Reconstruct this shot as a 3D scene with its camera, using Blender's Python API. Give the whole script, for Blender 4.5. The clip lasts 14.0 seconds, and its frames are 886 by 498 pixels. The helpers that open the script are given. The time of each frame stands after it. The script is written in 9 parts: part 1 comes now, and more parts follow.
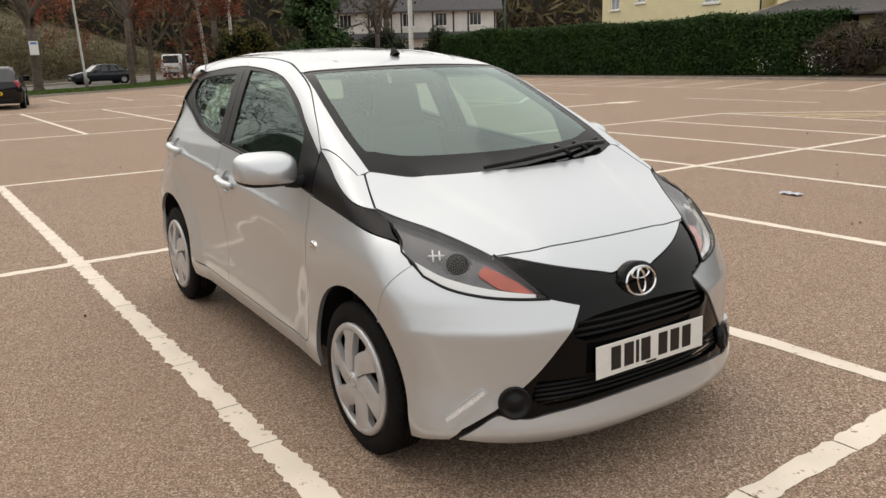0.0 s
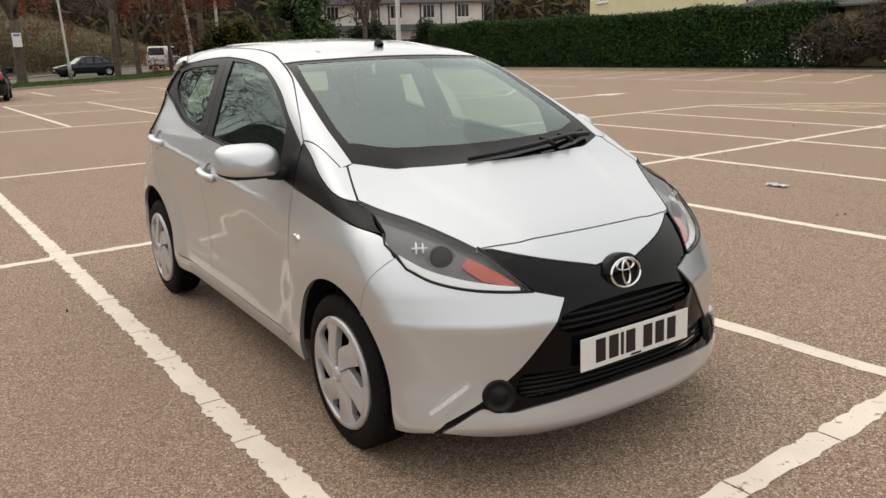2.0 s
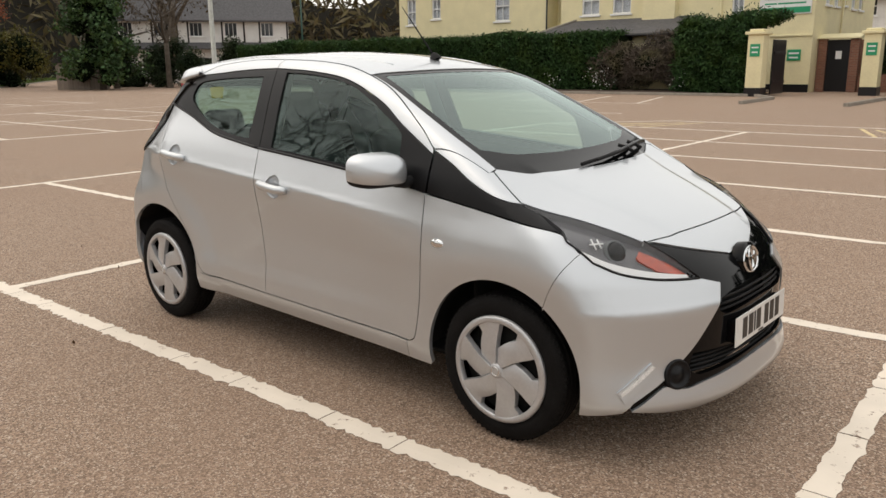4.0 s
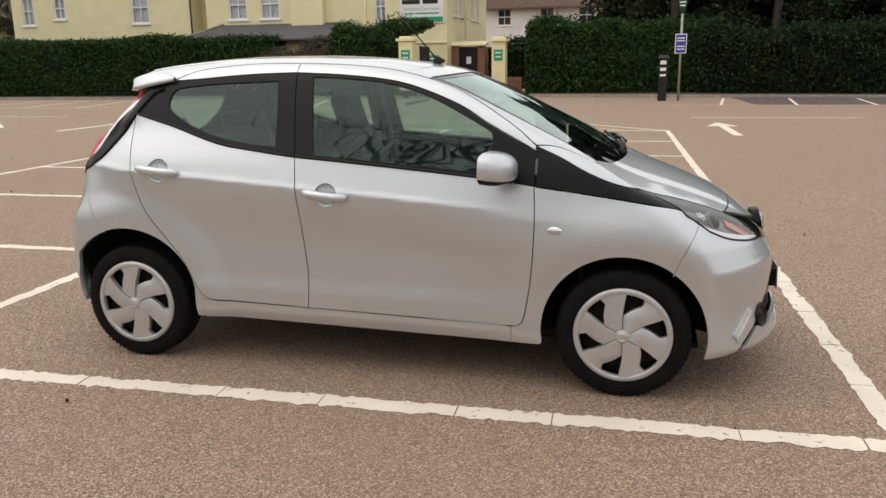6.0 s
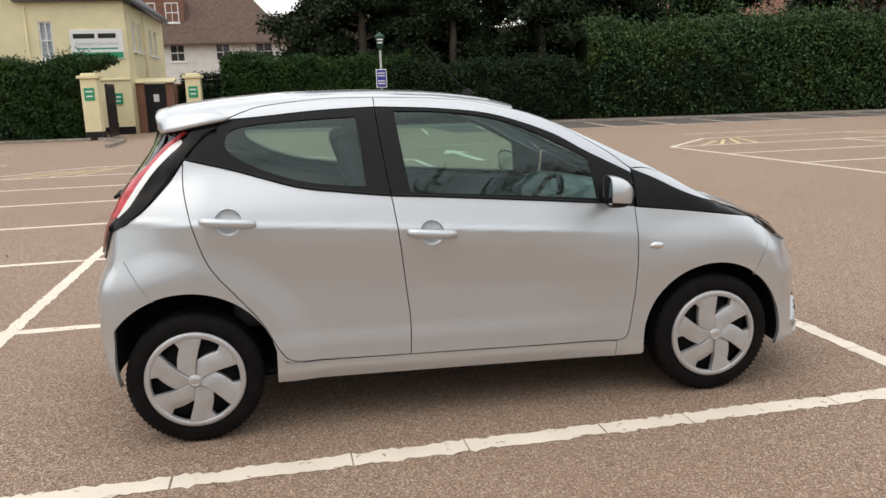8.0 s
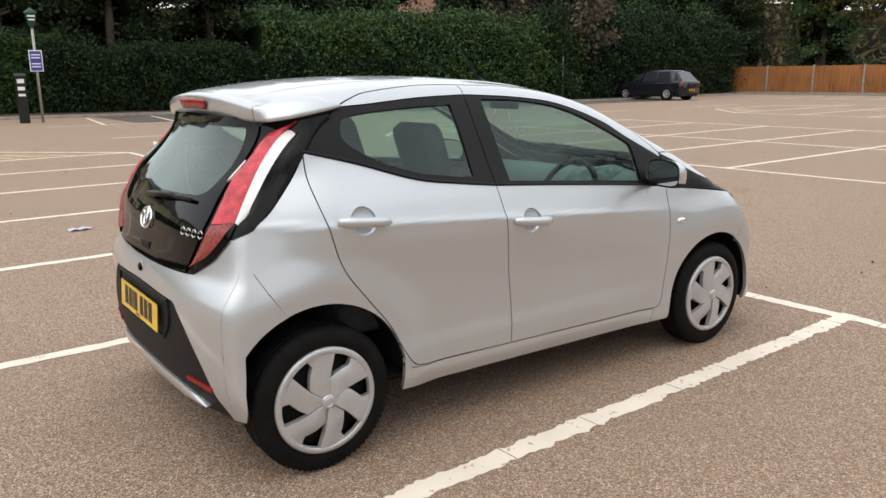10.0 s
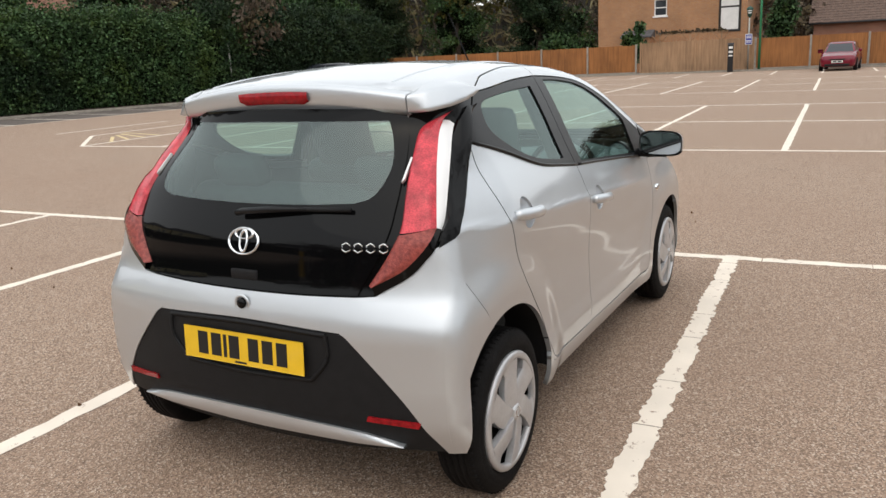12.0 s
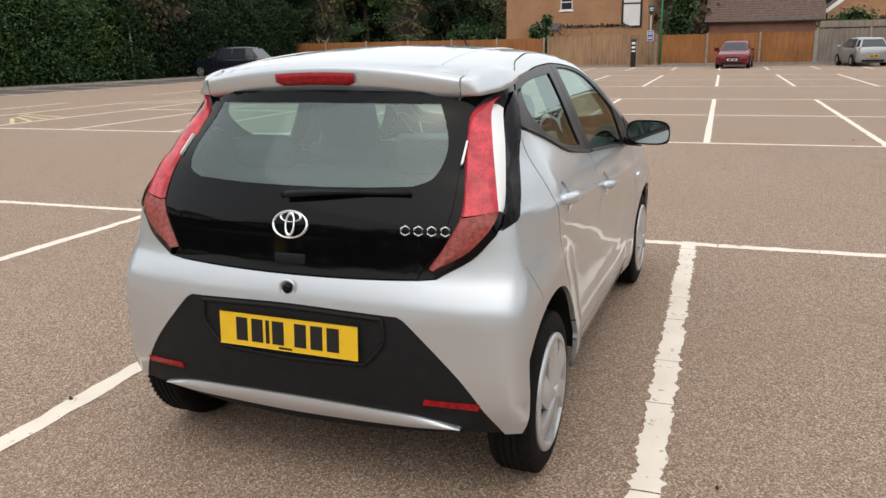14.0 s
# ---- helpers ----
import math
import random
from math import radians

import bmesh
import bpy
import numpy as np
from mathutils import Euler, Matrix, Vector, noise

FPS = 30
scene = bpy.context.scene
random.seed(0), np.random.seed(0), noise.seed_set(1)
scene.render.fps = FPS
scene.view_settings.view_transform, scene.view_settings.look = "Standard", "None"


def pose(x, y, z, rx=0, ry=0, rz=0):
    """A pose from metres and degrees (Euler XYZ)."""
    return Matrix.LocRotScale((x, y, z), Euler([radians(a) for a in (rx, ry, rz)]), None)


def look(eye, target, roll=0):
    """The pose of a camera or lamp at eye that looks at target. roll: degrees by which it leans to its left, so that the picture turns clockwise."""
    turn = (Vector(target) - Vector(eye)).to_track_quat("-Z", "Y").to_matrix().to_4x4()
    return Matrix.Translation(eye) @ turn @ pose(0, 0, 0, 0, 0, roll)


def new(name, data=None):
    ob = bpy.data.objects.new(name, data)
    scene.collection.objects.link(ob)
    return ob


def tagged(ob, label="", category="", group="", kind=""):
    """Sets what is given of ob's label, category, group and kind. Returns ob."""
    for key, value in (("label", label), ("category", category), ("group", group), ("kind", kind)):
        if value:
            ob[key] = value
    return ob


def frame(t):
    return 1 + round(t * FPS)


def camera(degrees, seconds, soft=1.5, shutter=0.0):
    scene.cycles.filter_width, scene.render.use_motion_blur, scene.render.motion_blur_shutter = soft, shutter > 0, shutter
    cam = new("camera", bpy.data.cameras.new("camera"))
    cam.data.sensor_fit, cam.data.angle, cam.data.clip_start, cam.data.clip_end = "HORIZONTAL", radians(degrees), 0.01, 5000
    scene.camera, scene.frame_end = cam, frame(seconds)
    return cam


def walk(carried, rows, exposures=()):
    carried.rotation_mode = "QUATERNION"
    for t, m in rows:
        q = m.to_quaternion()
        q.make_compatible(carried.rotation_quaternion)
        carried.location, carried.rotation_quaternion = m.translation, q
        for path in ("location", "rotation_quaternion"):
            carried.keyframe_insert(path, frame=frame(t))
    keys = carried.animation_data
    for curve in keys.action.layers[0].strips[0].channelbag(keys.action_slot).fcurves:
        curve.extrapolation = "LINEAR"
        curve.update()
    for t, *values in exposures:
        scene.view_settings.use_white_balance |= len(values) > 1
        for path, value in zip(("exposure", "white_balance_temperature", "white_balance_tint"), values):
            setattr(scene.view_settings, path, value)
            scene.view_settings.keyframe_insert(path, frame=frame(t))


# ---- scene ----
cam = camera(59.4, 14.0)
PATH = [
    (0, (3.554, -1.939, 1.413), (1.927, -0.88, 0.931), -1.5),
    (0.5, (3.56, -1.94, 1.413), (1.936, -0.877, 0.93), -1.2),
    (1, (3.558, -1.932, 1.411), (1.945, -0.857, 0.923), -1.0),
    (1.5, (3.552, -1.927, 1.413), (1.947, -0.843, 0.917), -1.3),
    (2, (3.544, -1.912, 1.406), (1.937, -0.832, 0.905), -1.5),
    (2.5, (3.48, -2.067, 1.395), (1.917, -0.923, 0.896), -0.8),
    (3, (3.331, -2.338, 1.393), (1.83, -1.1, 0.929), -0.2),
    (3.5, (3.057, -2.614, 1.383), (1.64, -1.282, 0.916), -0.7),
    (4, (2.82, -2.964, 1.395), (1.539, -1.499, 0.935), -0.6),
    (4.2, (2.691, -3.112, 1.412), (1.488, -1.578, 0.965), -0.7),
    (6.3, (0.935, -4.068, 1.411), (0.586, -2.15, 0.966), -0.8),
    (6.5, (0.743, -4.093, 1.43), (0.483, -2.157, 1.003), -0.9),
    (7, (0.253, -4.059, 1.397), (0.187, -2.104, 0.982), -0.9),
    (7.5, (-0.226, -4.049, 1.419), (-0.094, -2.097, 1.005), -1.4),
    (7.7, (-0.406, -4.049, 1.426), (-0.195, -2.1, 1.027), -1.6),
    (9.8, (-2.231, -3.343, 1.483), (-1.151, -1.718, 1.042), -0.9),
    (10, (-2.422, -3.24, 1.47), (-1.274, -1.661, 1.034), -0.6),
    (10.5, (-2.759, -2.904, 1.452), (-1.481, -1.43, 1.011), -1.0),
    (11, (-3.051, -2.513, 1.475), (-1.641, -1.17, 1.021), -2.0),
    (11.5, (-3.317, -2.129, 1.484), (-1.739, -0.992, 1.017), -2.4),
    (12, (-3.445, -1.783, 1.466), (-1.741, -0.848, 0.996), -2.8),
    (12.5, (-3.605, -1.484, 1.465), (-1.835, -0.684, 0.986), -2.1),
    (13, (-3.666, -1.375, 1.471), (-1.877, -0.634, 0.971), -2.0),
    (13.5, (-3.656, -1.357, 1.464), (-1.855, -0.65, 0.961), -1.2),
    (14, (-3.658, -1.353, 1.466), (-1.857, -0.645, 0.961), -1.1),
]
walk(cam, [(t, look(eye, target, roll)) for t, eye, target, roll in PATH], [(0.0, -0.08, 6850, 10), (4.0, -0.08, 6850, 10), (7.0, 0.0, 6550, 10), (10.0, 0.2, 6400, 9), (14.0, 0.1, 6350, 9)])

# ---- world and sun ----
world = bpy.data.worlds.new("overcast")
scene.world = world
world.use_nodes = True
wn, wl = world.node_tree.nodes, world.node_tree.links
sky = wn.new("ShaderNodeTexSky")
sky.sky_type, sky.sun_disc = "NISHITA", False
sky.sun_elevation, sky.sun_rotation = radians(59), radians(250)
sky.air_density, sky.dust_density, sky.ozone_density = 1.2, 6.0, 1.0
mixw = wn.new("ShaderNodeMix")
mixw.data_type = "RGBA"
mixw.inputs[0].default_value = 0.80
mixw.inputs[7].default_value = (9.6, 9.6, 9.5, 1)
wl.new(sky.outputs[0], mixw.inputs[6])
wl.new(mixw.outputs[2], wn["Background"].inputs[0])
wn["Background"].inputs[1].default_value = 0.14
sun = new("sun", bpy.data.lights.new("sun", "SUN"))
sun.data.energy, sun.data.angle, sun.data.color = 0.5, radians(90), (1.0, 0.95, 0.88)
sun.matrix_world = look((-9, -3, 16), (0, 0, 0))


# ---- materials ----
def mat(name, color, rough=0.5, metal=0.0, coat=0.0, trans=0.0, ior=1.45, emit=0.0, vary=0.0, scale=8.0, bump=0.0, bscale=60.0, spec=0.5):
    """A principled material with optional two-scale colour variation and relief."""
    m = bpy.data.materials.new(name)
    m.use_nodes = True
    nt = m.node_tree
    b = nt.nodes["Principled BSDF"]
    b.inputs["Base Color"].default_value = (*color, 1)
    b.inputs["Roughness"].default_value = rough
    b.inputs["Metallic"].default_value = metal
    b.inputs["Coat Weight"].default_value = coat
    b.inputs["Coat Roughness"].default_value = 0.04
    b.inputs["Transmission Weight"].default_value = trans
    b.inputs["IOR"].default_value = ior
    b.inputs["Specular IOR Level"].default_value = spec
    if emit:
        b.inputs["Emission Color"].default_value = (*color, 1)
        b.inputs["Emission Strength"].default_value = emit
    if vary or bump:
        tc = nt.nodes.new("ShaderNodeTexCoord")
    if vary:
        last = None
        for k, (sc, am) in enumerate(((scale, vary), (scale * 9, vary * 0.7))):
            n = nt.nodes.new("ShaderNodeTexNoise")
            n.inputs["Scale"].default_value = sc
            n.inputs["Detail"].default_value = 4
            nt.links.new(tc.outputs["Object"], n.inputs["Vector"])
            mr = nt.nodes.new("ShaderNodeMapRange")
            mr.inputs[1].default_value, mr.inputs[2].default_value = 0.3, 0.7
            mr.inputs[3].default_value, mr.inputs[4].default_value = 1 - am, 1 + am
            nt.links.new(n.outputs["Fac"], mr.inputs[0])
            mul = nt.nodes.new("ShaderNodeVectorMath")
            mul.operation = "SCALE"
            if last is None:
                mul.inputs[0].default_value = color
            else:
                nt.links.new(last.outputs[0], mul.inputs[0])
            nt.links.new(mr.outputs[0], mul.inputs["Scale"])
            last = mul
        nt.links.new(last.outputs[0], b.inputs["Base Color"])
    if bump:
        n = nt.nodes.new("ShaderNodeTexNoise")
        n.inputs["Scale"].default_value, n.inputs["Detail"].default_value = bscale, 5
        nt.links.new(tc.outputs["Object"], n.inputs["Vector"])
        bp = nt.nodes.new("ShaderNodeBump")
        bp.inputs["Strength"].default_value, bp.inputs["Distance"].default_value = bump, 0.01
        nt.links.new(n.outputs["Fac"], bp.inputs["Height"])
        nt.links.new(bp.outputs[0], b.inputs["Normal"])
    return m


def paint(name, color, metal, rough, flake=0.0, coat=1.0, spec=0.5):
    """Car paint: base with fine metal flake under a clear coat, and a thin film of road dust."""
    m = mat(name, color, rough, metal, coat=coat, spec=spec)
    nt = m.node_tree
    b = nt.nodes["Principled BSDF"]
    tc = nt.nodes.new("ShaderNodeTexCoord")
    if flake:
        v = nt.nodes.new("ShaderNodeTexVoronoi")
        v.inputs["Scale"].default_value = 900
        nt.links.new(tc.outputs["Object"], v.inputs["Vector"])
        mr = nt.nodes.new("ShaderNodeMapRange")
        mr.inputs[3].default_value, mr.inputs[4].default_value = rough - flake, rough + flake
        sep = nt.nodes.new("ShaderNodeSeparateColor")
        nt.links.new(v.outputs["Color"], sep.inputs[0])
        nt.links.new(sep.outputs[0], mr.inputs[0])
        nt.links.new(mr.outputs[0], b.inputs["Roughness"])
    n = nt.nodes.new("ShaderNodeTexNoise")
    n.inputs["Scale"].default_value, n.inputs["Detail"].default_value = 3, 6
    nt.links.new(tc.outputs["Object"], n.inputs["Vector"])
    mr2 = nt.nodes.new("ShaderNodeMapRange")
    mr2.inputs[1].default_value, mr2.inputs[2].default_value = 0.35, 0.75
    mr2.inputs[3].default_value, mr2.inputs[4].default_value = 0.03, 0.10
    nt.links.new(n.outputs["Fac"], mr2.inputs[0])
    nt.links.new(mr2.outputs[0], b.inputs["Coat Roughness"])
    return m


SILVER = paint("silver_paint", (0.590, 0.618, 0.646), 0.76, 0.40, 0.06)
GLOSS = mat("gloss_black", (0.003, 0.003, 0.0034), 0.05, spec=0.22)
SATIN = mat("satin_black_vinyl", (0.008, 0.008, 0.009), 0.30, bump=0.05, bscale=300, spec=0.25)
PLASTIC = mat("black_textured_plastic", (0.013, 0.013, 0.014), 0.55, spec=0.2, vary=0.15, scale=20, bump=0.25, bscale=500)
RUBBER = mat("tyre_rubber", (0.009, 0.0085, 0.0085), 0.7, spec=0.10, vary=0.25, scale=14, bump=0.3, bscale=160)
# near-black colour carries the shade of recesses, arches and the underside
DARK = mat("dark_cavity", (0.004, 0.004, 0.004), 0.9)
WHEEL = mat("wheel_silver", (0.52, 0.52, 0.53), 0.38, metal=0.55, coat=0.3, vary=0.06, scale=10)
CHROME = mat("chrome", (0.80, 0.81, 0.82), 0.07, metal=1.0)
REDLENS = mat("red_lens", (0.52, 0.045, 0.062), 0.10, spec=0.5, vary=0.35, scale=22, bump=0.12, bscale=90)
REDDARK = mat("dark_red_lens", (0.28, 0.008, 0.012), 0.10, spec=0.35, vary=0.3, scale=60)
PINK = mat("clear_red_lens", (0.27, 0.055, 0.045), 0.10, spec=0.4, vary=0.35, scale=70, bump=0.3, bscale=180)
WHITELENS = mat("white_lens", (0.78, 0.78, 0.78), 0.12, coat=1.0)
AMBER = mat("amber_reflector", (0.42, 0.065, 0.03), 0.25, coat=0.8, vary=0.3, scale=50)
LAMPGREY = mat("lamp_grey", (0.10, 0.10, 0.108), 0.25, coat=0.5, vary=0.2, scale=30)
SEAT = mat("grey_seat_cloth", (0.055, 0.06, 0.063), 0.9, vary=0.2, scale=30, bump=0.08, bscale=120)
TRIM = mat("grey_interior_plastic", (0.12, 0.13, 0.135), 0.6, vary=0.1, scale=15)
LIGHTTRIM = mat("pale_grey_trim", (0.35, 0.36, 0.36), 0.6, vary=0.1, scale=15)
PLATE_W = mat("white_plate", (0.78, 0.78, 0.76), 0.25, coat=0.4, vary=0.04, scale=20)
PLATE_Y = mat("yellow_plate", (0.80, 0.50, 0.015), 0.25, coat=0.4, vary=0.04, scale=20)
INK = mat("black_ink", (0.01, 0.01, 0.01), 0.4)
MIRROR = mat("mirror_glass", (0.55, 0.57, 0.58), 0.02, metal=1.0)


def glass(name, tint, refl=(0.76, 0.90, 0.87), film=0.06):
    """A thin pane: see-through with a tint, and a mirror film that grows at glancing angles."""
    m = bpy.data.materials.new(name)
    m.use_nodes = True
    nt = m.node_tree
    nt.nodes.clear()
    out = nt.nodes.new("ShaderNodeOutputMaterial")
    tr = nt.nodes.new("ShaderNodeBsdfTransparent")
    tr.inputs[0].default_value = (*tint, 1)
    gl = nt.nodes.new("ShaderNodeBsdfGlossy")
    gl.inputs["Roughness"].default_value = 0.01
    gl.inputs[0].default_value = (*refl, 1)
    lw = nt.nodes.new("ShaderNodeLayerWeight")
    lw.inputs[0].default_value = 0.5
    pw = nt.nodes.new("ShaderNodeMath")
    pw.operation = "POWER"
    pw.inputs[1].default_value = 4.6
    nt.links.new(lw.outputs["Facing"], pw.inputs[0])
    fr = nt.nodes.new("ShaderNodeMapRange")
    fr.inputs[3].default_value, fr.inputs[4].default_value = film, 1.0
    nt.links.new(pw.outputs[0], fr.inputs[0])
    mx = nt.nodes.new("ShaderNodeMixShader")
    nt.links.new(fr.outputs[0], mx.inputs[0])
    nt.links.new(tr.outputs[0], mx.inputs[1])
    nt.links.new(gl.outputs[0], mx.inputs[2])
    nt.links.new(mx.outputs[0], out.inputs[0])
    return m


GLASS = glass("green_tinted_glass", (0.58, 0.77, 0.72))
REARGLASS = glass("rear_window_glass", (0.55, 0.74, 0.70), (0.88, 1.0, 0.97), 0.115)
SCREEN = glass("laminated_screen_glass", (0.70, 0.88, 0.84), (0.86, 1.0, 0.97), 0.145)
LENS = glass("clear_lamp_cover", (0.95, 0.95, 0.95), (0.8, 0.8, 0.8), 0.04)
HOUSEGLASS = glass("house_window_glass", (0.93, 0.95, 0.95), (0.9, 0.9, 0.9), 0.05)


def tarmac():
    """Worn reddish-brown tarmac: pale and dark aggregate, patches, dark stains."""
    m = mat("tarmac", (0.2, 0.14, 0.11), 0.85)
    nt = m.node_tree
    b = nt.nodes["Principled BSDF"]
    tc = nt.nodes.new("ShaderNodeTexCoord")

    def noise_at(sc, det, lo, hi):
        n = nt.nodes.new("ShaderNodeTexNoise")
        n.inputs["Scale"].default_value, n.inputs["Detail"].default_value = sc, det
        nt.links.new(tc.outputs["Object"], n.inputs["Vector"])
        r = nt.nodes.new("ShaderNodeMapRange")
        r.inputs[1].default_value, r.inputs[2].default_value = lo, hi
        nt.links.new(n.outputs["Fac"], r.inputs[0])
        return r.outputs[0]

    def mixed(fac, a, c):
        x = nt.nodes.new("ShaderNodeMix")
        x.data_type = "RGBA"
        nt.links.new(fac, x.inputs[0])
        for sock, v in ((6, a), (7, c)):
            if isinstance(v, tuple):
                x.inputs[sock].default_value = (*v, 1)
            else:
                nt.links.new(v, x.inputs[sock])
        return x.outputs[2]

    stones = nt.nodes.new("ShaderNodeTexVoronoi")
    stones.inputs["Scale"].default_value = 165
    nt.links.new(tc.outputs["Object"], stones.inputs["Vector"])
    sep = nt.nodes.new("ShaderNodeSeparateColor")
    nt.links.new(stones.outputs["Color"], sep.inputs[0])
    grain = mixed(sep.outputs[0], (0.090, 0.058, 0.040), (0.475, 0.333, 0.237))
    fleck = nt.nodes.new("ShaderNodeMapRange")
    fleck.inputs[1].default_value, fleck.inputs[2].default_value = 0.86, 0.92
    nt.links.new(sep.outputs[1], fleck.inputs[0])
    flecked = mixed(fleck.outputs[0], grain, (0.62, 0.51, 0.41))
    patched = mixed(noise_at(0.35, 6, 0.35, 0.7), flecked, (0.295, 0.198, 0.140))
    x = nt.nodes.new("ShaderNodeMix")
    x.data_type = "RGBA"
    x.inputs[0].default_value = 0.45
    nt.links.new(flecked, x.inputs[6])
    nt.links.new(patched, x.inputs[7])
    stain = mixed(noise_at(1.3, 8, 0.62, 0.8), x.outputs[2], (0.14, 0.092, 0.066))
    y = nt.nodes.new("ShaderNodeMix")
    y.data_type = "RGBA"
    y.inputs[0].default_value = 0.4
    nt.links.new(x.outputs[2], y.inputs[6])
    nt.links.new(stain, y.inputs[7])
    nt.links.new(y.outputs[2], b.inputs["Base Color"])
    bp = nt.nodes.new("ShaderNodeBump")
    bp.inputs["Strength"].default_value, bp.inputs["Distance"].default_value = 0.9, 0.004
    nt.links.new(stones.outputs["Distance"], bp.inputs["Height"])
    nt.links.new(bp.outputs[0], b.inputs["Normal"])
    return m


TARMAC = tarmac()


def line_paint(name, color, wear_lo, wear_hi):
    """Road-marking paint, worn through to the tarmac in flakes and crossed by fine cracks."""
    m = mat(name, color, 0.7)
    nt = m.node_tree
    b = nt.nodes["Principled BSDF"]
    tc = nt.nodes.new("ShaderNodeTexCoord")
    n = nt.nodes.new("ShaderNodeTexNoise")
    n.inputs["Scale"].default_value, n.inputs["Detail"].default_value, n.inputs["Roughness"].default_value = 16, 9, 0.7
    nt.links.new(tc.outputs["Object"], n.inputs["Vector"])
    r = nt.nodes.new("ShaderNodeMapRange")
    r.inputs[1].default_value, r.inputs[2].default_value = wear_lo, wear_hi
    nt.links.new(n.outputs["Fac"], r.inputs[0])
    x = nt.nodes.new("ShaderNodeMix")
    x.data_type = "RGBA"
    x.inputs[6].default_value = (*color, 1)
    x.inputs[7].default_value = (0.30, 0.20, 0.14, 1)
    nt.links.new(r.outputs[0], x.inputs[0])
    g = nt.nodes.new("ShaderNodeTexNoise")
    g.inputs["Scale"].default_value, g.inputs["Detail"].default_value = 4, 5
    nt.links.new(tc.outputs["Object"], g.inputs["Vector"])
    mr = nt.nodes.new("ShaderNodeMapRange")
    mr.inputs[3].default_value, mr.inputs[4].default_value = 0.8, 1.15
    nt.links.new(g.outputs["Fac"], mr.inputs[0])
    sc = nt.nodes.new("ShaderNodeVectorMath")
    sc.operation = "SCALE"
    nt.links.new(x.outputs[2], sc.inputs[0])
    nt.links.new(mr.outputs[0], sc.inputs["Scale"])
    nt.links.new(sc.outputs[0], b.inputs["Base Color"])
    return m


WHITELINE = line_paint("white_line_paint", (0.80, 0.71, 0.60), 0.59, 0.65)
YELLOWLINE = line_paint("yellow_line_paint", (0.70, 0.56, 0.29), 0.52, 0.60)


# ---- mesh helpers ----
def part(name, bm, material, parent, label="", smooth=True):
    """One mesh object under a thing or a part, from a bmesh; material may be a list."""
    me = bpy.data.meshes.new(name)
    bm.to_mesh(me)
    bm.free()
    for m in material if isinstance(material, (list, tuple)) else [material]:
        me.materials.append(m)
    if smooth:
        me.polygons.foreach_set("use_smooth", [True] * len(me.polygons))
    ob = new(name, me)
    ob.parent = parent
    if label:
        ob["label"] = label
    return ob


def box(bm, x0, x1, y0, y1, z0, z1, bevel=0.0, m=None):
    """A box into bm, with bevelled edges."""
    r = bmesh.ops.create_cube(bm, size=1)
    vs = r["verts"]
    for v in vs:
        v.co = Vector(((x0 + x1) / 2 + v.co.x * (x1 - x0), (y0 + y1) / 2 + v.co.y * (y1 - y0), (z0 + z1) / 2 + v.co.z * (z1 - z0)))
    if m is not None:
        for v in vs:
            v.co = m @ v.co
    if bevel:
        es = list({e for v in vs for e in v.link_edges})
        bmesh.ops.bevel(bm, geom=es, offset=bevel, segments=2, affect="EDGES", profile=0.5)
    return bm


def tube(bm, points, radius, sides=8, cap=True):
    """A round bar along a polyline; radius may be one number or one per point."""
    pts = [Vector(p) for p in points]
    rads = radius if isinstance(radius, (list, tuple)) else [radius] * len(pts)
    rings = []
    up = Vector((0, 0, 1))
    for i, p in enumerate(pts):
        d = (pts[min(i + 1, len(pts) - 1)] - pts[max(i - 1, 0)]).normalized()
        a = d.cross(up if abs(d.z) < 0.95 else Vector((1, 0, 0))).normalized()
        c = d.cross(a)
        rings.append([bm.verts.new(p + rads[i] * (math.cos(t) * a + math.sin(t) * c)) for t in [2 * math.pi * k / sides for k in range(sides)]])
    for r0, r1 in zip(rings, rings[1:]):
        for k in range(sides):
            bm.faces.new((r0[k], r0[(k + 1) % sides], r1[(k + 1) % sides], r1[k]))
    if cap:
        bm.faces.new(rings[0][::-1])
        bm.faces.new(rings[-1])
    return bm


def lathe(bm, profile, m, seg=48, close=False):
    """Turns a profile of (radius, height) about z, then places it by m."""
    rings = []
    for r, h in profile:
        rings.append([bm.verts.new(m @ Vector((r * math.cos(2 * math.pi * k / seg), r * math.sin(2 * math.pi * k / seg), h))) for k in range(seg)])
    for r0, r1 in zip(rings, rings[1:]):
        for k in range(seg):
            bm.faces.new((r0[k], r0[(k + 1) % seg], r1[(k + 1) % seg], r1[k]))
    return bm


def prism(bm, poly, place, depth):
    """A flat outline in local (a, b), raised from 0 to depth; place maps (a, b, h) to the world."""
    lo = [bm.verts.new(place(a, b, 0.0)) for a, b in poly]
    hi = [bm.verts.new(place(a, b, depth)) for a, b in poly]
    bm.faces.new(hi)
    bm.faces.new(lo[::-1])
    n = len(poly)
    for i in range(n):
        bm.faces.new((lo[i], lo[(i + 1) % n], hi[(i + 1) % n], hi[i]))
    return bm


